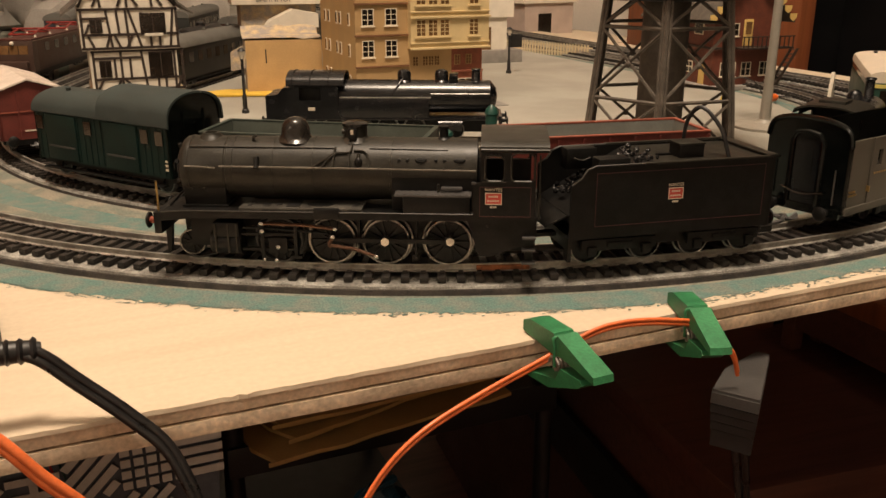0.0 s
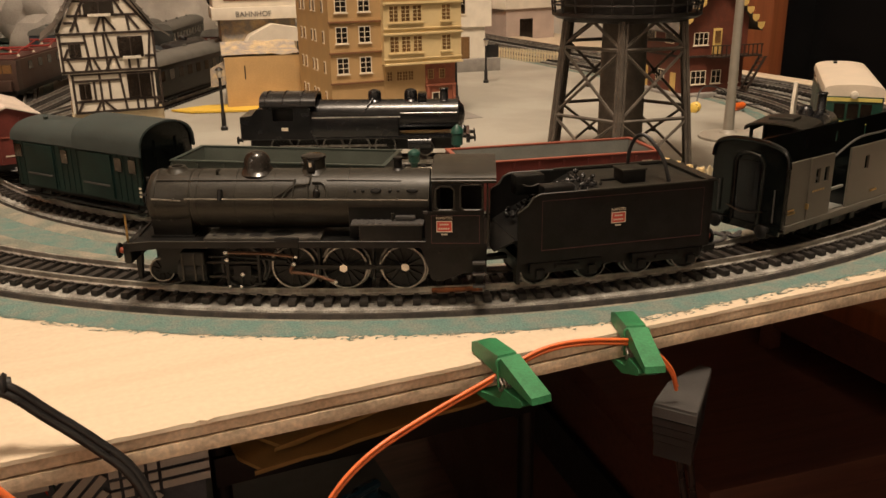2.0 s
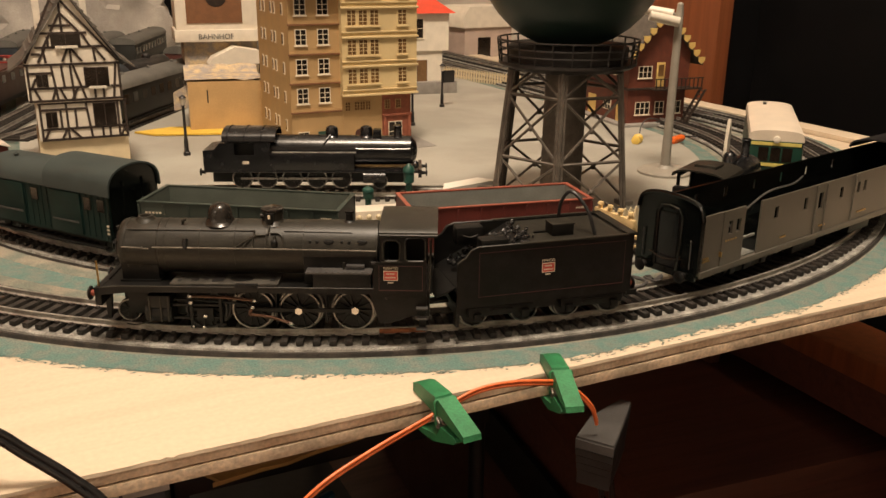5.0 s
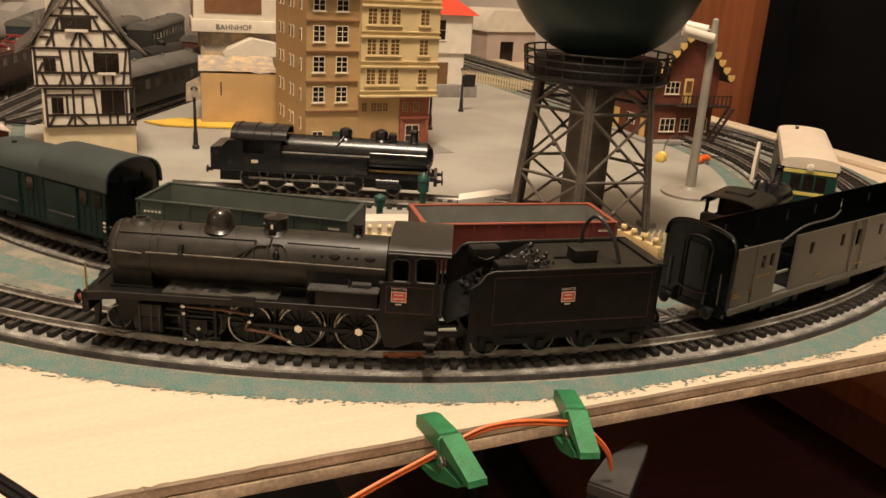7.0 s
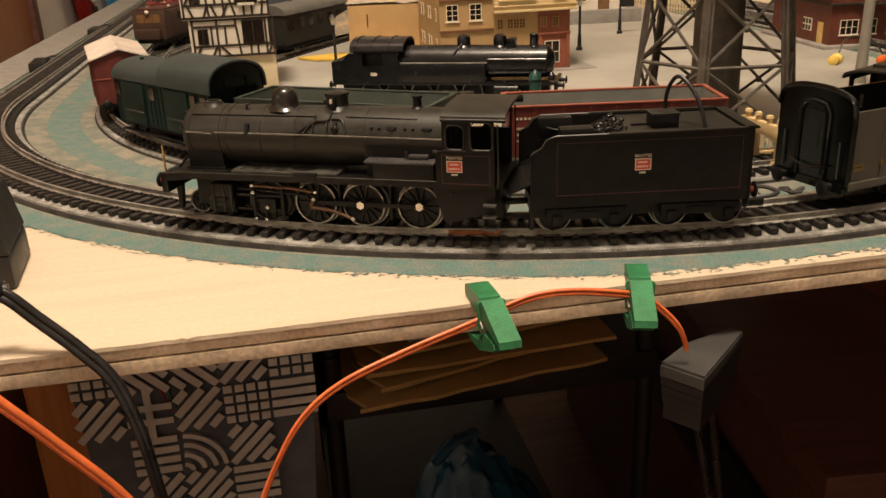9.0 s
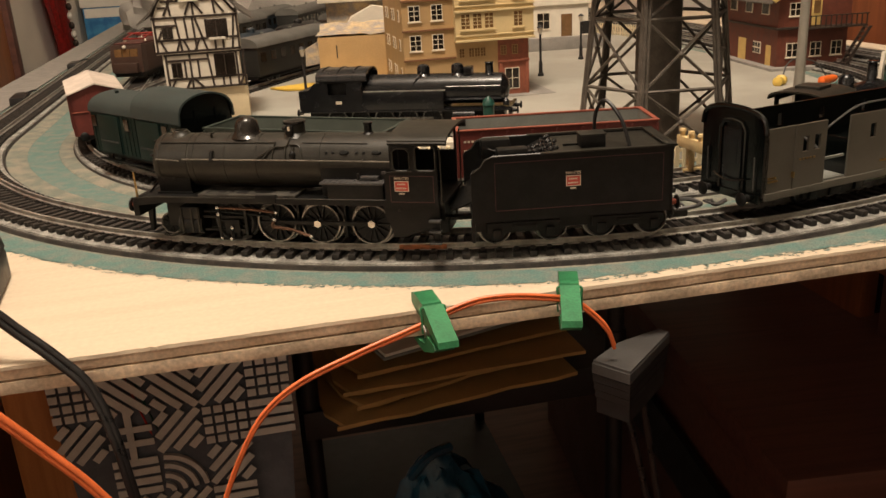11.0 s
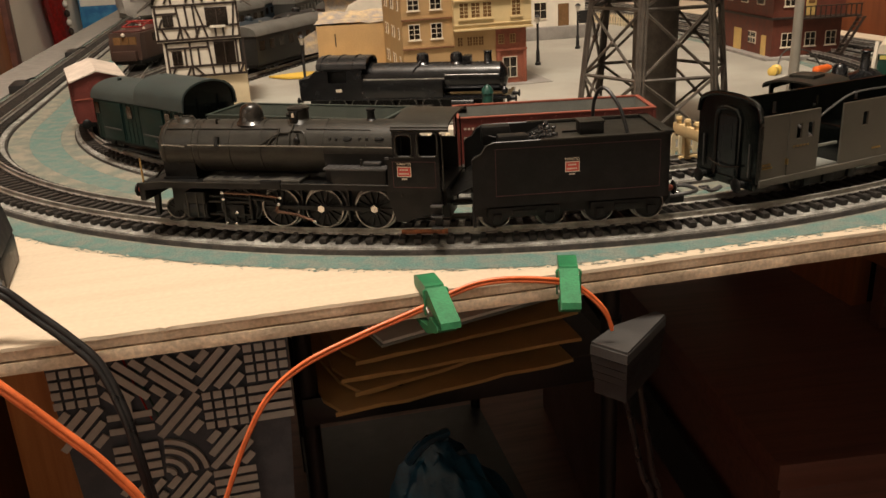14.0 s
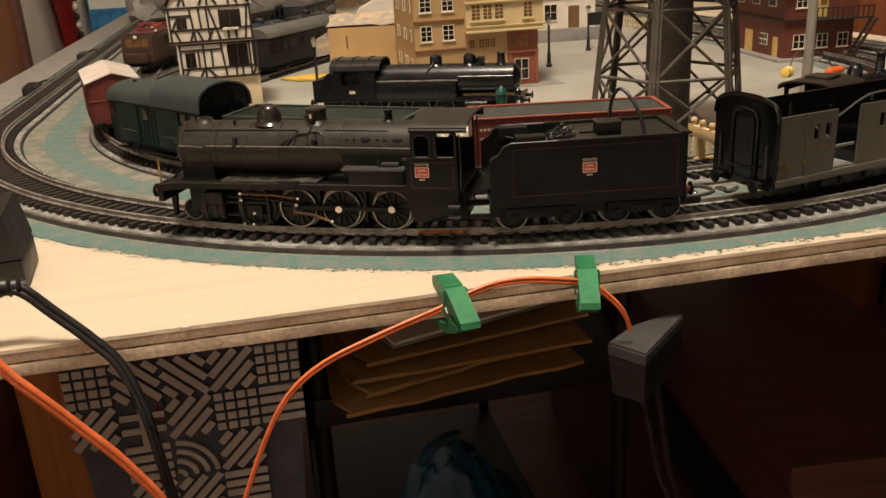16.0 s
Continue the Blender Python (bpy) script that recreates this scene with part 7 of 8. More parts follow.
def small_engine():
    g = thing("small_steam_engine", pose(0.1985, 0.4185, RAIL, 0, 0, 51) @ Matrix.Scale(0.86, 4), "small black model steam engine standing behind the mail coach", "locomotive")
    hw = 0.0145
    part("running_plate", box(B(), -0.050, 0.050, -hw, hw, 0.0120, 0.0136), LOCO_LOW, g)
    part("frame", box(B(), -0.046, 0.046, -0.006, 0.006, 0.004, 0.012), LOCO_LOW, g)
    part("boiler", lathe(B(), [(0.003, 0.0500), (0.0090, 0.0490), (0.0102, 0.0475), (0.0102, -0.018)], (0, 0, 0.0240), "x", 26), GLOSS, g)
    part("dome", lathe(B(), [(0.0060, 0.0325), (0.0044, 0.0345), (0.0043, 0.0385), (0.0034, 0.0408), (0.0016, 0.0420), (0.0003, 0.0422)], (0.0080, 0, 0), "z", 20), GLOSS, g)
    part("chimney", lathe(B(), [(0.0042, 0.0325), (0.0028, 0.0345), (0.0026, 0.0440), (0.0034, 0.0450), (0.0030, 0.0456)], (0.0400, 0, 0), "z", 18), GLOSS, g)
    for sy in (-1, 1):
        c = B()
        for a, b, z0, z1 in ((-0.044, -0.018, 0.0136, 0.0235), (-0.044, -0.0405, 0.0235, 0.0350), (-0.0215, -0.018, 0.0235, 0.0350), (-0.044, -0.018, 0.0335, 0.0360)):
            box(c, a, b, sy * hw, sy * (hw - 0.0010), z0, z1)
        part("cab_side", c, LOCO_LOW, g)
        for x in (-0.030, -0.008, 0.014):
            wheel(g, x, sy * 0.0098, 0.0075, spokes=10)
        wheel(g, 0.036, sy * 0.0098, 0.0050, spokes=8)
        part("side_tank", box(B(), -0.018, 0.016, sy * hw, sy * 0.0095, 0.0136, 0.0255, 0.0008), LOCO_LOW, g)
        part("coupling_rod", box(B(), -0.031, 0.015, sy * 0.0102, sy * 0.0110, 0.0068, 0.0084), TYRE, g)
    part("cab_front", prism(B(), [(-0.0135, 0.0136), (0.0135, 0.0136), (0.0135, 0.0355), (-0.0135, 0.0355)], -0.019, -0.018, "yz"), LOCO_LOW, g)
    r = part("cab_roof", prism(B(), arch(0.0165, 0.0352, 0.0398, 12, 0.7) + arch(0.0160, 0.0345, 0.0388, 12, 0.7)[::-1], -0.0480, -0.0140, "yz"), LOCO, g, "flat-arched dull black cab roof")
    part("roof_hatch", box(B(), -0.0370, -0.0240, -0.0070, 0.0070, 0.0392, 0.0412, 0.0005), LOCO, r)
    part("bunker", box(B(), -0.0500, -0.0440, -hw, hw, 0.0136, 0.0285, 0.0006), LOCO_LOW, g)
    buffers(g, -0.0500, -1, 0.0105, 0.0105, False)


def railcar():
    g = thing("railcar", pose(0.2708, 0.5275, RAIL, 0, 0, 69.5), "dark green model railcar with an ivory roof and yellow stripes", "railcar")
    L, hw = 0.0600, 0.0160
    part("body", box(B(), -L, L, -hw, hw, 0.0050, 0.0290, 0.0020), RCGREEN, g)
    bm = prism(B(), [(-hw, 0.0325)] + arch(hw, 0.0345, 0.0392, 12, 0.5) + [(hw, 0.0325)], -L - 0.0005, L + 0.0005, "yz")
    part("roof", bm, RCROOF, g, "smooth ivory roof")
    part("window_band", box(B(), -L + 0.0006, L - 0.0006, -hw + 0.0004, hw - 0.0004, 0.0290, 0.0325), GLASSDK, g)
    for sx in (-1, 1):
        x = sx * L
        e = part("cab_front", box(B(), x, x + sx * 0.0008, -hw + 0.001, hw - 0.001, 0.0060, 0.0325, 0.0003), RCGREEN, g)
        for z in (0.0298, 0.0168):
            part("stripe", box(B(), x + sx * 0.0008, x + sx * 0.0012, -hw + 0.0015, hw - 0.0015, z, z + 0.0020), YELLOWLINE, e, "yellow stripe")
        for y in (-0.0098, -0.0030, 0.0040):
            part("windscreen", box(B(), x + sx * 0.0008, x + sx * 0.0012, y, y + 0.0058, 0.0200, 0.0285), GLASSDK, e)
        part("headlight", lathe(B(), [(0.0004, sx * 0.0022), (0.0020, sx * 0.0018), (0.0022, 0.0)], (x + sx * 0.0008, 0, 0.0335), "x", 14), LAMPWHITE, e)
        part("pilot", box(B(), x, x + sx * 0.0016, -0.012, 0.012, 0.0020, 0.0060, 0.0004), LOCO_LOW, e)
    part("roof_vent", box(B(), 0.0440, 0.0500, 0.0030, 0.0052, 0.0388, 0.0402), BLACKPL, g)
    for x in (-0.038, 0.038):
        for sy in (-1, 1):
            for dx in (-0.011, 0.011):
                wheel(g, x + dx, sy * 0.0100, 0.0050)


def electric_loco():
    g = thing("electric_locomotive", on_board(-0.0430, 0.6850, RAIL, 71.5), "olive-brown model electric locomotive with dark red pantographs", "locomotive")
    L, hw = 0.082, 0.0155
    part("body", box(B(), -L + 0.012, L - 0.012, -hw, hw, 0.0080, 0.0330, 0.0012), ELBROWN, g)
    for sx in (-1, 1):
        c = part("cab", prism(B(), [(sx * (L - 0.012), 0.0080), (sx * L, 0.0080), (sx * L, 0.0210), (sx * (L - 0.003), 0.0330), (sx * (L - 0.012), 0.0330)], -hw, hw), ELBROWN, g)
        for y in (-0.0115, -0.0038, 0.0040):
            part("windscreen", box(B(), sx * (L - 0.0018), sx * (L - 0.0002), y, y + 0.0070, 0.0225, 0.0295), GLASSAMB, c)
        part("hood", box(B(), sx * L, sx * (L + 0.006), -0.0120, 0.0120, 0.0080, 0.0170, 0.0010), ELBROWN, c)
        part("headlight", ball(B(), (sx * (L + 0.001), 0, 0.0315), 0.0018), LAMPWHITE, c)
        p = part("pantograph", tube(B(), [(sx * 0.020, -0.010, 0.0365), (sx * 0.042, -0.009, 0.0400), (sx * 0.060, -0.010, 0.0370), (sx * 0.060, 0.010, 0.0370), (sx * 0.042, 0.009, 0.0400), (sx * 0.020, 0.010, 0.0365), (sx * 0.020, -0.010, 0.0365)], 0.0009, 6), PANTO, g, "folded dark red pantograph")
        part("pan_head", tube(B(), [(sx * 0.041, -0.0140, 0.0405), (sx * 0.041, 0.0140, 0.0405)], 0.0009, 6), PANTO, p)
        for x, y in ((0.022, -0.010), (0.022, 0.010), (0.058, -0.010), (0.058, 0.010)):
            part("insulator", lathe(B(), [(0.0016, 0.0330), (0.0016, 0.0350), (0.0010, 0.0366)], (sx * x, y, 0), "z", 10), LAMPWHITE, g, "white insulator")
    part("roof", box(B(), -L + 0.006, L - 0.006, -0.0135, 0.0135, 0.0330, 0.0345, 0.0005), MAROON, g)
    for sy in (-1, 1):
        for k in range(5):
            x = -0.048 + 0.024 * k
            part("side_window", box(B(), x - 0.005, x + 0.005, sy * hw, sy * (hw + 0.0003), 0.0230, 0.0300), GLASSDK, g)
    for x in (-0.055, -0.040, 0.040, 0.055):
        for sy in (-1, 1):
            wheel(g, x, sy * 0.0098, 0.0070)
    part("underframe", box(B(), -L, L, -0.0135, 0.0135, 0.0040, 0.0080), LOCO_LOW, g)


def far_coach(u, v, turn, L, body, roof, label, z=RAIL - 0.002, top=0.0405):
    g = thing("old_coach", on_board(u, v, z, turn), label, "coach", "stored coaches behind the houses")
    hw = 0.0150
    part("body", box(B(), -L / 2, L / 2, -hw, hw, 0.0075, top - 0.008, 0.0006), body, g)
    part("roof", prism(B(), arch(hw + 0.0008, top - 0.0085, top, 12, 0.75), -L / 2 - 0.001, L / 2 + 0.001, "yz"), roof, g)
    part("underframe", box(B(), -L / 2, L / 2, -0.0125, 0.0125, 0.0045, 0.0075), LOCO_LOW, g)
    n = int(L / 0.017)
    for sy in (-1, 1):
        for k in range(n):
            x = -L / 2 + (k + 0.5) * L / n
            part("window_pane", box(B(), x - 0.0042, x + 0.0042, sy * hw, sy * (hw + 0.0003), 0.0195, 0.0275), GLASSDK, g)
        part("footboard", box(B(), -L / 2, L / 2, sy * 0.0125, sy * 0.0150, 0.0042, 0.0048), LOCO_LOW, g)
        for x in (-L * 0.36, -L * 0.28, L * 0.28, L * 0.36):
            wheel(g, x, sy * 0.0098, 0.0055)
    for x in (-0.3 * L, 0.0, 0.3 * L):
        part("roof_vent", lathe(B(), [(0.0016, top - 0.001), (0.0016, top + 0.0014), (0.0006, top + 0.0022)], (x, 0, 0), "z", 10), roof, g)


def tank_wagon(u, v, turn, material, label):
    g = thing("tank_wagon", on_board(u, v, RAIL - 0.002, turn), label, "wagon", "stored wagons behind the houses")
    part("barrel", lathe(B(), [(0.003, -0.040), (0.0110, -0.038), (0.0130, -0.035), (0.0130, 0.035), (0.0110, 0.038), (0.003, 0.040)], (0, 0, 0.0230), "x", 22), material, g)
    part("filler_dome", lathe(B(), [(0.0045, 0.034), (0.0045, 0.0385), (0.0030, 0.0400)], (0, 0, 0), "z", 14), material, g)
    part("underframe", box(B(), -0.042, 0.042, -0.0120, 0.0120, 0.0070, 0.0105), LOCO_LOW, g)
    for x in (-0.024, 0.024):
        for sy in (-1, 1):
            wheel(g, x, sy * 0.0098, 0.0055)


apartment_house()
timbered_house()
water_tower()
tall_lamp()
lamp_post(0.0835, 0.4130, 0.042)
lamp_post(0.2890, 0.4600, 0.040)
lamp_post(0.3580, 0.5420, 0.040, True)
red_house()
white_house()
fence(0.4380, 0.8150, 0.5080, 0.6350, 0.0150, "cream plastic picket fence at the back of the square")
fence(0.2270, 0.1280, 0.3050, 0.1330, 0.0130, "cream plastic picket fence beside the inner track")
fence(-0.0500, 0.4050, -0.0240, 0.3720, 0.0190, "cream plastic picket fence beside the timbered house")
buffer_stop()
pump(0.1680, 0.1920, 0.0330)
pump(0.1450, 0.1960, 0.0215)
small_things()
straight_track("siding_track", 0, 0, 0.230, parent_m=on_board(0.0500, 0.3030, GROUND - 0.0002, -114), label="short straight siding track on the square")
tank_engine()
small_engine()
railcar()
electric_loco()
straight_track("storage_track", 0, 0, 0.90, parent_m=on_board(0.0150, 0.4900, GROUND - 0.0002, -33), label="straight storage track behind the houses")
straight_track("storage_track", 0, 0, 0.90, parent_m=on_board(-0.0350, 0.5200, GROUND - 0.0002, -33), label="straight storage track behind the houses")
far_coach(0.0850, 0.5980, 57, 0.170, COACHDK, GREYROOF, "dull dark model coach with a dusty grey roof")
far_coach(0.1950, 0.7670, 57, 0.200, COACHDK, GREYROOF, "dull dark model coach with a dusty grey roof")
tank_wagon(0.0480, 0.6480, 57, DKBLUE, "dark blue model tank wagon in the storage sidings")
tank_wagon(0.1000, 0.7280, 57, BLACKPL, "black model tank wagon in the storage sidings")
far_coach(0.1800, 0.8500, 57, 0.140, MAROON, GREYROOF, "long maroon model coach in the storage sidings")
far_coach(0.0200, 0.8300, 62, 0.160, COACHDK, GREYROOF, "dull dark model coach with a dusty grey roof")
far_coach(-0.0200, 1.0200, 80, 0.180, DKBLUE, GREYROOF, "dark blue model coach on the far siding")

far_coach(0.1300, 1.0100, 70, 0.190, COACHDK, GREYROOF, "dull dark model coach with a dusty grey roof")
far_coach(0.0650, 0.9600, 66, 0.170, DKBLUE, GREYROOF, "dark blue model coach on the far siding")

# crumpled white cloth and boxes at the back
def crumpled(name, m, sx, sy, sz, material, label, category, seed, n=26):
    random.seed(seed)
    bm = B()
    bmesh.ops.create_icosphere(bm, subdivisions=4, radius=1.0)
    for v in bm.verts:
        k = 1 + 0.30 * noise.noise(v.co * 1.9 + Vector((seed, 0, 0))) + 0.14 * noise.noise(v.co * 5 + Vector((0, seed, 0))) + 0.05 * noise.noise(v.co * 11)
        v.co = Vector((v.co.x * sx * k, v.co.y * sy * k, max(0.0, (v.co.z + 0.35) * sz * k)))
    return single(name, bm, material, m, label, category)


crumpled("white_cloth", on_board(0.060, 1.200, 0.0022, 20), 0.150, 0.10, 0.105, GREYCLOTH, "heap of crumpled white cloth behind the sidings", "cloth", 4)
crumpled("white_cloth", on_board(-0.060, 1.400, 0.0022, 10), 0.10, 0.10, 0.085, GREYCLOTH, "heap of crumpled white cloth behind the sidings", "cloth", 9)
g = thing("pink_shed", on_board(0.637, 0.955, 0.0, 8), "low pink model shed with a pale rounded roof", "model building")
part("wall", box(B(), -0.045, 0.045, 0.0, 0.06, 0.0, 0.0450), PINKROOF, g)
part("roof", prism(B(), [(-0.050, 0.0450), (0.050, 0.0450), (0.049, 0.0620), (0.038, 0.0760), (-0.038, 0.0760), (-0.049, 0.0620)], -0.004, 0.064), WHITEWALL, g, "pale rounded roof")
part("door", box(B(), -0.020, 0.004, -0.0006, 0.0, 0.0, 0.030), GLASSDK, g)
g = thing("cream_tower_block", on_board(0.400, 0.980, GROUND, 8), "tall cream model building at the back of the square", "model building")
part("wall", box(B(), -0.05, 0.05, 0.0, 0.07, 0.0, 0.1700, 0.001), BAY, g)
part("roof", box(B(), -0.053, 0.053, -0.003, 0.073, 0.1700, 0.1760), SLATE, g)
for k in range(4):
    for x in (-0.036, -0.006, 0.024):
        window(g, x, 0.020 + 0.038 * k, 0.013, 0.020, 0.0, 2, 2)
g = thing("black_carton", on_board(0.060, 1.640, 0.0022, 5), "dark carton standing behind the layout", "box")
part("body", box(B(), -0.10, 0.22, 0.0, 0.10, 0.0, 0.30, 0.002), SHADEBLACK, g)
part("lid", box(B(), -0.102, 0.222, -0.002, 0.102, 0.30, 0.32, 0.002), SHADEBLACK, g)

# wall decorations beyond the far edge
g = thing("red_garland", on_board(-0.385, 1.88, -0.10), "red fabric hanging with a knotted pale braid on the wall", "garland")
random.seed(8)
bm = B()
nu, nv = 26, 14
sheet = []
for j in range(nv + 1):
    f = j / nv
    sheet.append([bm.verts.new((0.010 + 0.012 * noise.noise((i * 0.55, f * 1.5, 4)), -0.02 - 0.13 * f + (0.19 + 0.13 * f) * i / nu, 0.012 * noise.noise((i * 0.9, 0, 7)) * (1 - f) + 0.30 * f)) for i in range(nu + 1)])
for j in range(nv):
    for i in range(nu):
        bm.faces.new((sheet[j][i], sheet[j][i + 1], sheet[j + 1][i + 1], sheet[j + 1][i]))
bmesh.ops.solidify(bm, geom=bm.faces[:], thickness=0.003)
part("fabric", bm, REDTINSEL, g)
for k in range(14):
    part("braid_knot", ball(B(), (0.030, 0.075 + 0.006 * math.sin(k * 1.3), 0.02 + 0.021 * k), 0.011, 0.6, 1.1, 0.8, 8), (WHITEPAPER, TIMBER)[k % 2], g)
g = thing("blue_carton", on_board(-0.385, 2.30, -0.10), "blue printed carton leaning beyond the far edge", "box")
part("body", box(B(), 0.0, 0.165, 0.0, 0.20, 0.0, 0.105, 0.002), BLUECARD, g)
part("white_panel", box(B(), 0.004, 0.161, -0.0012, 0.0, 0.078, 0.102), WHITEPAPER, g)
part("lid", box(B(), -0.004, 0.169, -0.004, 0.204, 0.105, 0.160, 0.002), WHITEPAPER, g)
g = thing("trackside_box", on_board(-0.1560, 0.8300, 0.0004, 92), "black point motor box beside the far track", "point motor", "point motors along the edge")
part("housing", box(B(), -0.020, 0.020, -0.0065, 0.0065, 0.0, 0.0070, 0.0012), BLACKPL, g)
part("lever", tube(B(), smooth_path([(0.006, -0.004, 0.007), (0.012, -0.010, 0.0085), (0.020, -0.014, 0.006)], 4), 0.0008, 6), BLACKPL, g)
copy_thing(g, on_board(-0.1600, 0.5750, 0.0004, 95))

# ---- what hangs from and lies on the front edge ----
def peg(u, turn, tilt, v=0.0065):
    m = on_board(u, v, 0.0, turn) @ Matrix.Rotation(radians(tilt), 4, "X")
    g = thing("clothes_peg", m, "green wooden clothes peg clamped on the board edge", "clothes peg", "green pegs on the board edge")
    w = 0.0032
    up = [(0.0, 0.0008), (0.0, 0.0040), (-0.0040, 0.0056), (-0.0165, 0.0062), (-0.0170, 0.0050), (-0.0180, 0.0050), (-0.0185, 0.0062), (-0.0360, 0.0014), (-0.0365, -0.0006), (-0.0200, 0.0006), (-0.0175, -0.0002), (-0.0065, 0.0004)]
    part("upper_arm", prism(B(), up, -w, w, "yz"), PEGGRN, g)
    lo = [(0.0, -0.0106), (0.0, -0.0130), (-0.0150, -0.0112), (-0.0295, -0.0048), (-0.0312, -0.0032), (-0.0300, -0.0022), (-0.0205, -0.0030), (-0.0180, -0.0072), (-0.0060, -0.0104)]
    part("lower_arm", prism(B(), lo, -w, w, "yz"), PEGGRN, g)
    coil = [(-w - 0.0006 + (2 * w + 0.0012) * i / 40, -0.0178 + 0.0021 * math.cos(i * 0.94), -0.0025 + 0.0021 * math.sin(i * 0.94)) for i in range(41)]
    s = part("spring", tube(B(), coil, 0.00045, 6), RAILM, g, "thin metal spring")
    for x in (-w - 0.0006, w + 0.0006):
        part("spring_leg", tube(B(), smooth_path([(x, -0.0185, -0.0030), (x, -0.0180, 0.0025), (x * 0.98, -0.0175, 0.0052), (0, -0.0175, 0.0054)], 4), 0.00045, 6), PEGGRN, s)
    return g


peg(0.0914, 2, 0)
peg(0.1437, -18, 0)


def twin_cable(name, pts, r, material, label, gap=(0.0, 0.0, 1.0)):
    g = thing(name, BOARD, label, "cable")
    path = smooth_path(pts, 8)
    o = Vector(gap) * r * 1.02
    part("core", tube(B(), [p + o for p in path], r, 10), material, g)
    part("core", tube(B(), [p - o for p in path], r, 10), material, g)
    return g


twin_cable("orange_cable", [(0.1528, -0.0140, -0.0170), (0.1500, -0.0140, -0.0100), (0.1450, -0.0125, -0.0040), (0.1390, -0.0110, 0.0005), (0.1300, -0.0105, 0.0028), (0.1180, -0.0090, 0.0042), (0.1070, -0.0075, 0.0035), (0.0960, -0.0080, 0.0008), (0.0870, -0.0085, -0.0024), (0.0660, -0.0120, -0.0072), (0.0475, -0.0160, -0.0122), (0.0356, -0.0180, -0.0202), (0.0269, -0.0180, -0.0340), (0.0189, -0.0180, -0.0520), (0.0080, -0.0180, -0.0800), (0.0000, -0.0150, -0.1200), (-0.010, -0.010, -0.2600), (-0.010, 0.000, -0.7300)], 0.00062, ORANGE, "twin orange cable running over the board edge")
twin_cable("orange_cable", [(-0.1500, 0.0100, 0.0022), (-0.0900, -0.0060, 0.0180), (-0.0560, -0.0160, 0.0140), (-0.0400, -0.0200, -0.0025), (-0.0280, -0.0200, -0.0180), (-0.0146, -0.0200, -0.0368), (-0.0040, -0.0200, -0.0600), (0.0100, -0.0200, -0.1200), (0.015, -0.010, -0.2600), (0.02, 0.0, -0.7300)], 0.0011, ORANGE, "twin orange cable drooping below the board")

g = thing("power_adapter", on_board(-0.0525, 0.0520, 0.0, 6), "black plug-in power adapter lying on the bare board", "power adapter")
part("housing", box(B(), -0.060, 0.0, 0.0, 0.036, 0.0, 0.0120, 0.0018), BLACKPL, g)
part("upper_shell", prism(B(), [(-0.060, 0.0122), (-0.0002, 0.0122), (-0.0035, 0.0290), (-0.058, 0.0290)], 0.0002, 0.0358), BLACKPL, g)
part("cable_block", box(B(), -0.075, -0.0300, -0.0460, 0.0, 0.0, 0.0240, 0.0020), BLACKPL, g)
rel = part("strain_relief", lathe(B(), [(0.0032, -0.022), (0.0030, -0.010), (0.0024, 0.0000), (0.0018, 0.0020)], (0, 0, 0), "x", 16), BLACKPL, g)
rel.matrix_basis = pose(0.0060, -0.0490, 0.0190, 0, 3, -6)
for k in range(4):
    part("relief_rib", lathe(B(), [(0.0026, -0.0007), (0.0032, 0.0), (0.0026, 0.0007)], (-0.0080 + 0.0028 * k, 0, 0), "x", 16), BLACKPL, rel)
twin_cable("black_cable", [(-0.0500, 0.0040, 0.0200), (-0.0410, 0.0025, 0.0184), (-0.0325, 0.0005, 0.0105), (-0.0224, -0.0025, 0.0008), (-0.0146, -0.0060, -0.0082), (-0.0095, -0.0105, -0.0225), (-0.0075, -0.0125, -0.0360), (-0.0060, -0.0130, -0.0500), (-0.0030, -0.0130, -0.0800), (0.000, -0.010, -0.200), (0.00, 0.00, -0.7300)], 0.0012, BLKCABLE, "black twin mains cable hanging over the board edge", (0.35, 0.35, 0.6))

g = thing("hanging_transformer", on_board(0.1460, -0.0120, 0.0), "dark grey ribbed plug transformer hanging on the orange cable", "transformer")
T = [(0.0, 0.0010), (0.0085, -0.0110), (0.0350, 0.0135), (0.0330, 0.0175), (0.0135, 0.0110)]
# two upper layers in paler grey: light on the top put into the colour
for k, (z0, z1, s) in enumerate(((-0.0235, -0.0225, 0.97), (-0.0272, -0.0235, 1.0), (-0.0304, -0.0277, 0.98), (-0.0336, -0.0309, 0.95), (-0.0368, -0.0341, 0.92), (-0.0430, -0.0373, 0.88))):
    c = (0.017, 0.006)
    part("shell_layer", prism(B(), [(c[0] + (x - c[0]) * s, c[1] + (y - c[1]) * s) for x, y in T], z0, z1, "xy"), DARKGREY if k < 2 else BLACKPL, g, "satin grey top shell, paler for the light on it" if k < 2 else "")
part("core", prism(B(), [(0.017 + (x - 0.017) * 0.84, 0.006 + (y - 0.006) * 0.84) for x, y in T], -0.0420, -0.0230, "xy"), BLACKPL, g)
for pts in ([(0.014, 0.004, -0.0425), (0.022, 0.004, -0.080), (0.030, 0.006, -0.120), (0.03, 0.01, -0.30), (0.03, 0.02, -0.735)], [(0.022, 0.008, -0.0425), (0.029, 0.008, -0.085), (0.034, 0.008, -0.120), (0.036, 0.012, -0.30), (0.036, 0.02, -0.735)]):
    part("lead", tube(B(), smooth_path(pts, 6), 0.0013, 8), BLKCABLE, g)

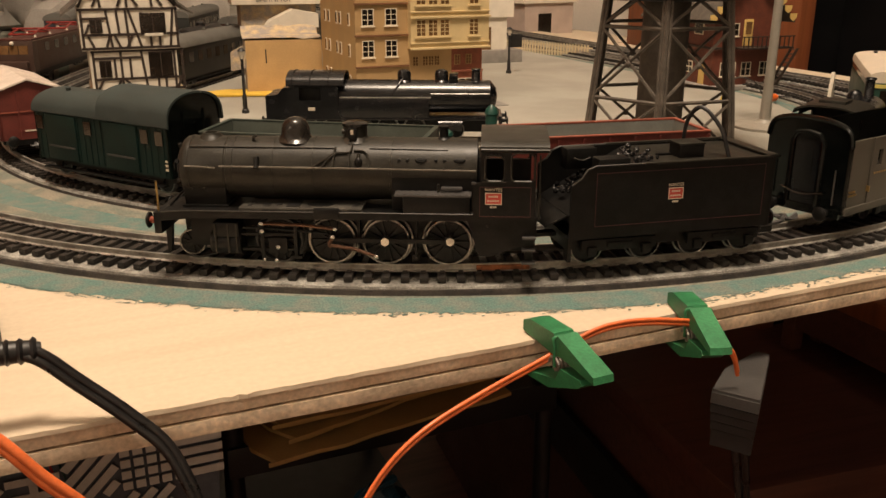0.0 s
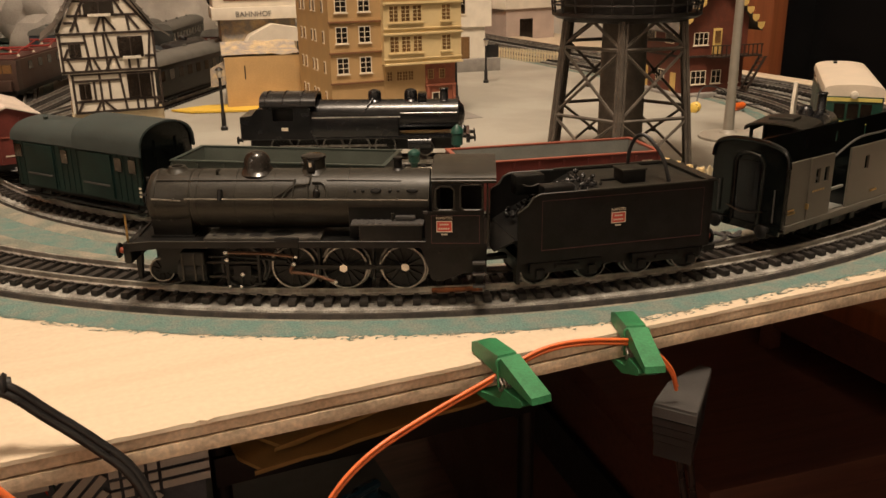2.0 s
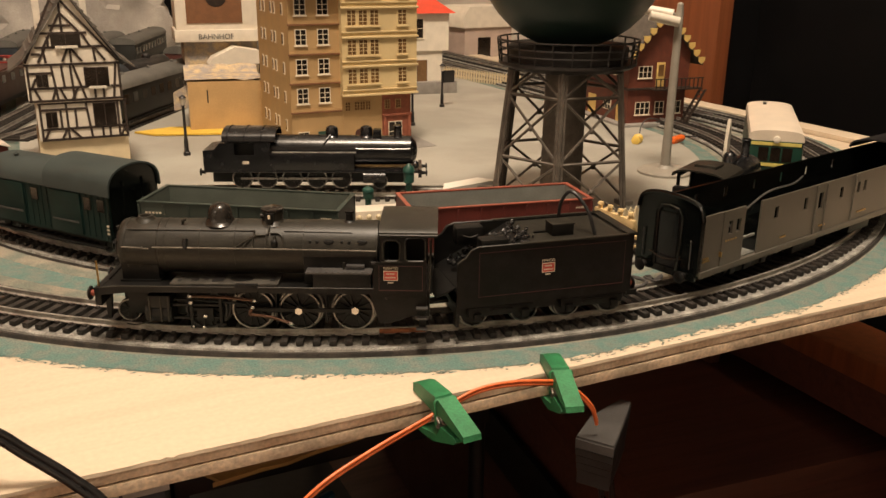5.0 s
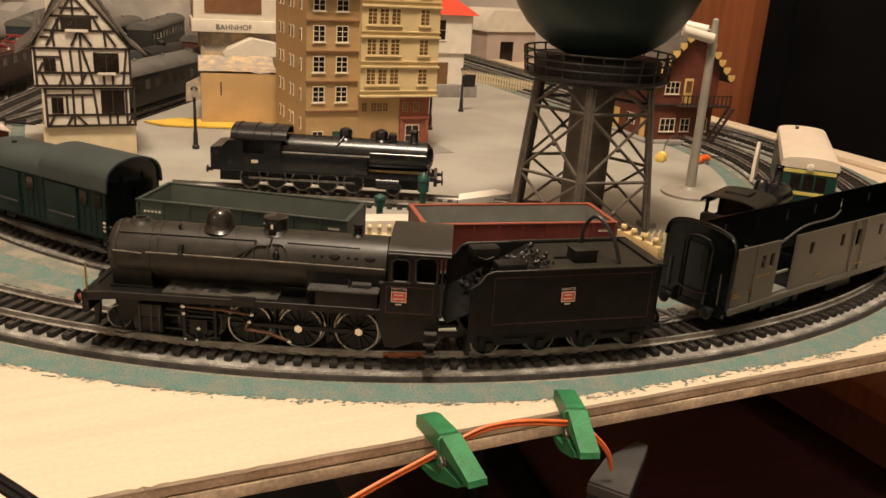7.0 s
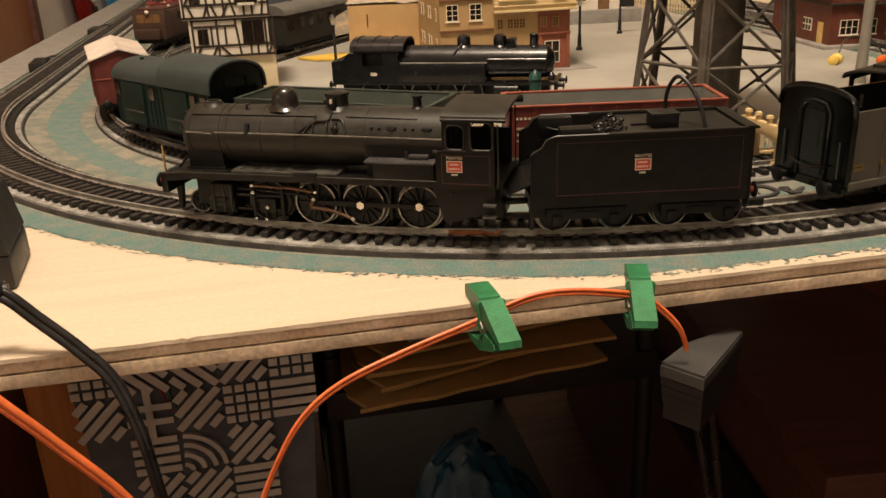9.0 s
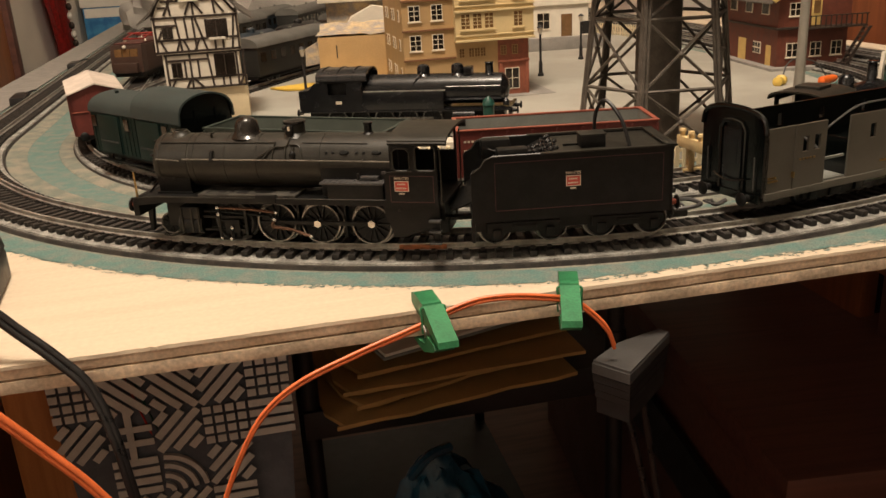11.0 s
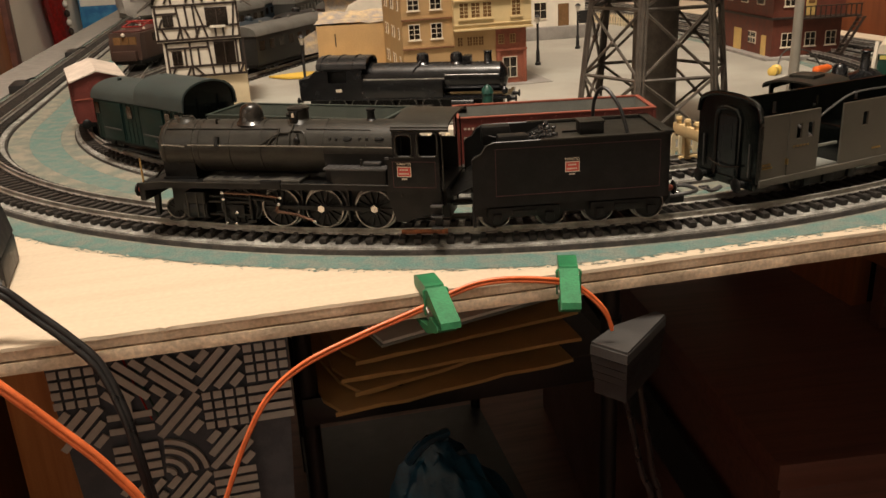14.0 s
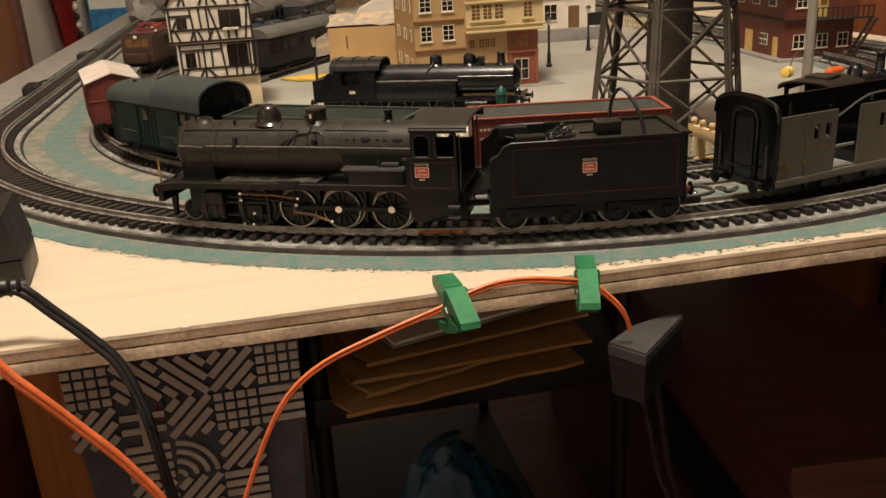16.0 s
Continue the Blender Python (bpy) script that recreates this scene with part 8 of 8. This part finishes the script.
# thin wires below the board
for k, (u, material) in enumerate(((-0.0930, REDTINSEL), (-0.0870, PUMPGRN))):
    g = thing("thin_wire", BOARD, "thin red layout wire hanging below the board" if k == 0 else "thin dark green layout wire hanging below the board", "wire", "wires below the board")
    part("strand", tube(B(), smooth_path([(u, 0.40, -0.0104), (u + 0.001, 0.40, -0.15), (u + 0.02, 0.40, -0.25), (u + 0.05, 0.41, -0.36), (u + 0.08, 0.42, -0.60), (u + 0.08, 0.42, -0.735)], 6), 0.0009, 6), material, g)

# ---- under the board ----
g = thing("metal_rack", on_board(0.0, 0.47, FLOOR_Z), "black metal storage rack standing under the board", "rack")
for u, v in ((0.058, -0.02), (0.358, -0.02), (0.058, 0.55), (0.358, 0.55)):
    p = part("post", cyl(B(), (u, v, 0.0), (u, v, 0.7296), 0.0085, n=18), STEELBLK, g)
    part("collar", cyl(B(), (u, v, 0.462), (u, v, 0.495), 0.0105, n=18), STEELBLK, p)
for z in (0.446, 0.06):
    s = part("shelf", box(B(), 0.052, 0.364, -0.03, 0.56, z, z + 0.012, 0.002), STEELBLK, g)
    part("shelf_lip", box(B(), 0.052, 0.364, -0.034, -0.030, z - 0.012, z + 0.016, 0.001), STEELBLK, s)
for k, (u, v, z, t, lab) in enumerate(((0.075, 0.40, 0.0, 8, 0), (0.095, 0.415, 0.008, 14, 1), (0.085, 0.43, 0.016, 3, 2), (0.100, 0.44, 0.026, 10, 3))):
    g = thing("manila_envelope", on_board(u, v, FLOOR_Z + 0.4600 + z, t), "worn manila envelope lying on the rack shelf", "envelope", "envelopes on the rack")
    bm = B()
    random.seed(20 + k)
    n = 10
    rows = [[bm.verts.new((0.24 * i / n + (0.012 if j == 0 and i == 0 else 0), 0.30 * j / n, 0.0035 + 0.0035 * noise.noise((i * 0.5, j * 0.5, k * 7)))) for i in range(n + 1)] for j in range(n + 1)]
    lows = [[bm.verts.new((v_.co.x, v_.co.y, v_.co.z - 0.0034)) for v_ in row] for row in rows]
    for j in range(n):
        for i in range(n):
            bm.faces.new((rows[j][i], rows[j][i + 1], rows[j + 1][i + 1], rows[j + 1][i]))
            bm.faces.new((lows[j][i], lows[j + 1][i], lows[j + 1][i + 1], lows[j][i + 1]))
    for i in range(n):
        bm.faces.new((rows[0][i], lows[0][i], lows[0][i + 1], rows[0][i + 1]))
        bm.faces.new((rows[i][0], rows[i + 1][0], lows[i + 1][0], lows[i][0]))
        bm.faces.new((rows[i][n], lows[i][n], lows[i + 1][n], rows[i + 1][n]))
    part("paper_body", bm, MANILA, g)
    part("flap_fold", box(B(), 0.004, 0.05, -0.0015, 0.0, 0.001, 0.005, 0.0004), MANILA, g)
g = thing("grey_magazine", on_board(0.13, 0.445, FLOOR_Z + 0.4985, 16), "thin grey magazine lying on the envelopes", "magazine")
part("cover", box(B(), 0.0, 0.21, 0.0, 0.28, 0.0, 0.003, 0.0006), GREYIN, g)
part("page_block", box(B(), 0.002, 0.208, 0.001, 0.278, 0.003, 0.006), WHITEPAPER, g)
g = thing("brown_carton", on_board(0.23, 0.62, FLOOR_Z + 0.5060), "dark brown carton on the rack with pale lettering bars", "box")
part("body", box(B(), -0.06, 0.12, 0.0, 0.2, 0.0, 0.15, 0.002), DARKWOOD, g)
for k in range(6):
    part("lettering_bar", box(B(), -0.03 + 0.012 * (k % 3), -0.022 + 0.012 * (k % 3), -0.001, 0.0, 0.10 + 0.016 * (k // 3), 0.110 + 0.016 * (k // 3)), CREAM_INK, g)


def plastic_bag():
    g = thing("teal_plastic_bag", on_board(0.180, 0.370, FLOOR_Z, 12), "glossy dark teal plastic bag standing under the board", "plastic bag")
    bm = B()
    bmesh.ops.create_icosphere(bm, subdivisions=5, radius=1.0)
    for v in bm.verts:
        d = v.co.copy()
        fold = 0.10 * noise.noise(Vector((d.x * 5, d.y * 5, d.z * 1.2))) + 0.05 * noise.noise(Vector((d.x * 12, d.y * 12, d.z * 3)))
        k = 1 + 0.22 * noise.noise(d * 1.7 + Vector((14, 0, 0))) + fold
        taper = 1.0 - 0.45 * max(0.0, d.z)
        v.co = Vector((d.x * 0.105 * k * taper - 0.045 * max(0, d.z) + 0.02, d.y * 0.075 * k * taper, max(0.0, (d.z + 0.9) * 0.236 * (1 + 0.3 * fold))))
    part("bag_body", bm, TEALBAG, g)
    part("gathered_top", tube(B(), smooth_path([(-0.045, 0.0, 0.430), (-0.032, -0.006, 0.448), (-0.012, -0.004, 0.450)], 4), 0.009, 8, 0.5), TEALBAG, g)


plastic_bag()


def patterned_bag():
    """A cloth bag printed with pale bars, in a field of small hatched blocks."""
    g = thing("patterned_bag", on_board(-0.0500, 0.400, FLOOR_Z), "slate-blue shopping bag printed with pale geometric bars", "bag")
    w, h, d = 0.096, 0.552, 0.11
    bm = B()
    n = 14
    front = []
    for j in range(n + 1):
        z = h * j / n
        half = w * (0.62 + 0.38 * (z / h))
        front.append([bm.verts.new((-half + 2 * half * i / n, 0.004 * noise.noise((i * 0.4, j * 0.4, 2)), z)) for i in range(n + 1)])
    backr = [[bm.verts.new((v.co.x, d + 0.004 * noise.noise((i * 0.4, j * 0.4, 9)), v.co.z)) for i, v in enumerate(row)] for j, row in enumerate(front)]
    for j in range(n):
        for i in range(n):
            bm.faces.new((front[j][i], front[j][i + 1], front[j + 1][i + 1], front[j + 1][i]))
            bm.faces.new((backr[j][i], backr[j + 1][i], backr[j + 1][i + 1], backr[j][i + 1]))
        bm.faces.new((front[j][0], front[j + 1][0], backr[j + 1][0], backr[j][0]))
        bm.faces.new((front[j][n], backr[j][n], backr[j + 1][n], front[j + 1][n]))
    for i in range(n):
        bm.faces.new((front[0][i], backr[0][i], backr[0][i + 1], front[0][i + 1]))
    part("cloth", bm, BAGCLOTH, g)
    for s in (-1, 1):
        part("handle", tube(B(), smooth_path([(s * 0.05, 0.003 + (s > 0) * 0.1, h - 0.02), (s * 0.045, 0.03, h + 0.07), (-s * 0.0 + 0.0, 0.05, h + 0.09), (-s * 0.04, 0.03, h + 0.06)], 5), 0.006, 8, 0.3), BAGCLOTH, g)
    random.seed(41)
    cell = 0.0380
    S = cell / 0.0262
    count = 0
    for cz in range(9):
        for cx in range(5):
            x0, z0 = -0.0950 + cx * cell, h - 0.006 - (cz + 1) * cell
            kind = random.choice(("h", "v", "d", "e", "d", "e", "dots", "arc", "hash"))
            bars = []
            if kind in "hvde":
                turn = {"h": 0, "v": 90, "d": 45, "e": -45}[kind]
                for k in range(4 if kind in "hv" else 5):
                    off = -0.0096 + 0.0064 * k if kind in "hv" else -0.0124 + 0.0062 * k
                    bars.append((0.0, off, 0.0124 if kind in "hv" else 0.0168 - abs(off), 0.0021, turn))
            elif kind == "dots":
                for a in range(4):
                    for b in range(4):
                        bars.append((-0.0096 + 0.0064 * a, -0.0096 + 0.0064 * b, 0.0024, 0.0022, 0))
            elif kind == "hash":
                bars += [(0, -0.0045, 0.0122, 0.0019, 0), (0, 0.0045, 0.0122, 0.0019, 0), (-0.0045, 0, 0.0122, 0.0019, 90), (0.0045, 0, 0.0122, 0.0019, 90)]
            cxm, czm = x0 + cell / 2, z0 + cell / 2
            limit = w * (0.62 + 0.38 * (czm / h)) + 0.004
            if abs(cxm) + 0.0175 > limit:
                continue
            if kind == "arc":
                for r in (0.0045, 0.0108, 0.0172, 0.0230):
                    pts = []
                    for q in range(9):
                        a = radians(4 + 82 * q / 8)
                        pts.append((cxm + S * (-0.0122 + r * math.cos(a)), -0.0046, czm + S * (-0.0122 + r * math.sin(a))))
                    part("printed_arc", tube(B(), pts, 0.0028, 4), BAGWHITE, g)
            for bx, bz, hl, hw_, turn in [tuple(q * S for q in b[:4]) + (b[4],) for b in bars]:
                m = Matrix.Translation((cxm, -0.0046, czm)) @ Matrix.Rotation(radians(-turn), 4, "Y") @ Matrix.Translation((bx, 0, bz))
                key = (round(hl, 5), round(hw_, 5))
                if key not in BARS:
                    BARS[key] = finish(box(B(), -hl, hl, -0.0006, 0.0006, -hw_, hw_), "printed_bar", False)
                    BARS[key].materials.append(BAGWHITE)
                part("printed_bar", BARS[key], None, g).matrix_basis = m


BARS = {}
patterned_bag()
g = thing("low_cabinet", on_board(-0.60, 0.535, FLOOR_Z), "varnished orange-brown low wooden cabinet behind the bag under the board", "cabinet")
part("body", box(B(), 0.376, 0.46, 0.0, 0.36, 0.0, 0.66, 0.003), LITWOOD, g)
part("top_board", box(B(), 0.372, 0.464, -0.006, 0.364, 0.66, 0.675, 0.002), LITWOOD, g)

g = thing("dark_chest", on_board(0.42, 0.25, FLOOR_Z, -6), "low dark red-brown wooden chest beside the rack", "chest")
part("body", box(B(), 0.0, 0.28, 0.0, 0.85, 0.0, 0.42, 0.003), DARKWOOD, g)
part("lid", box(B(), -0.006, 0.286, -0.006, 0.856, 0.42, 0.445, 0.003), DARKWOOD, g)
part("side_rail", box(B(), -0.012, -0.006, 0.0, 0.85, 0.30, 0.36), STEELBLK, g)

g = thing("wooden_bench", on_board(0.642, 0.0, FLOOR_Z), "low red-brown wooden bench between the board and the black cabinet", "bench")
part("seat", box(B(), 0.0, 0.072, 0.02, 0.46, 0.515, 0.540, 0.003), CABWOOD, g)
part("apron", box(B(), 0.010, 0.068, 0.04, 0.44, 0.470, 0.515, 0.002), DARKWOOD, g)
for x in (0.008, 0.050):
    for y in (0.03, 0.43):
        part("leg", box(B(), x, x + 0.016, y, y + 0.016, 0.0, 0.515, 0.002), DARKWOOD, g)
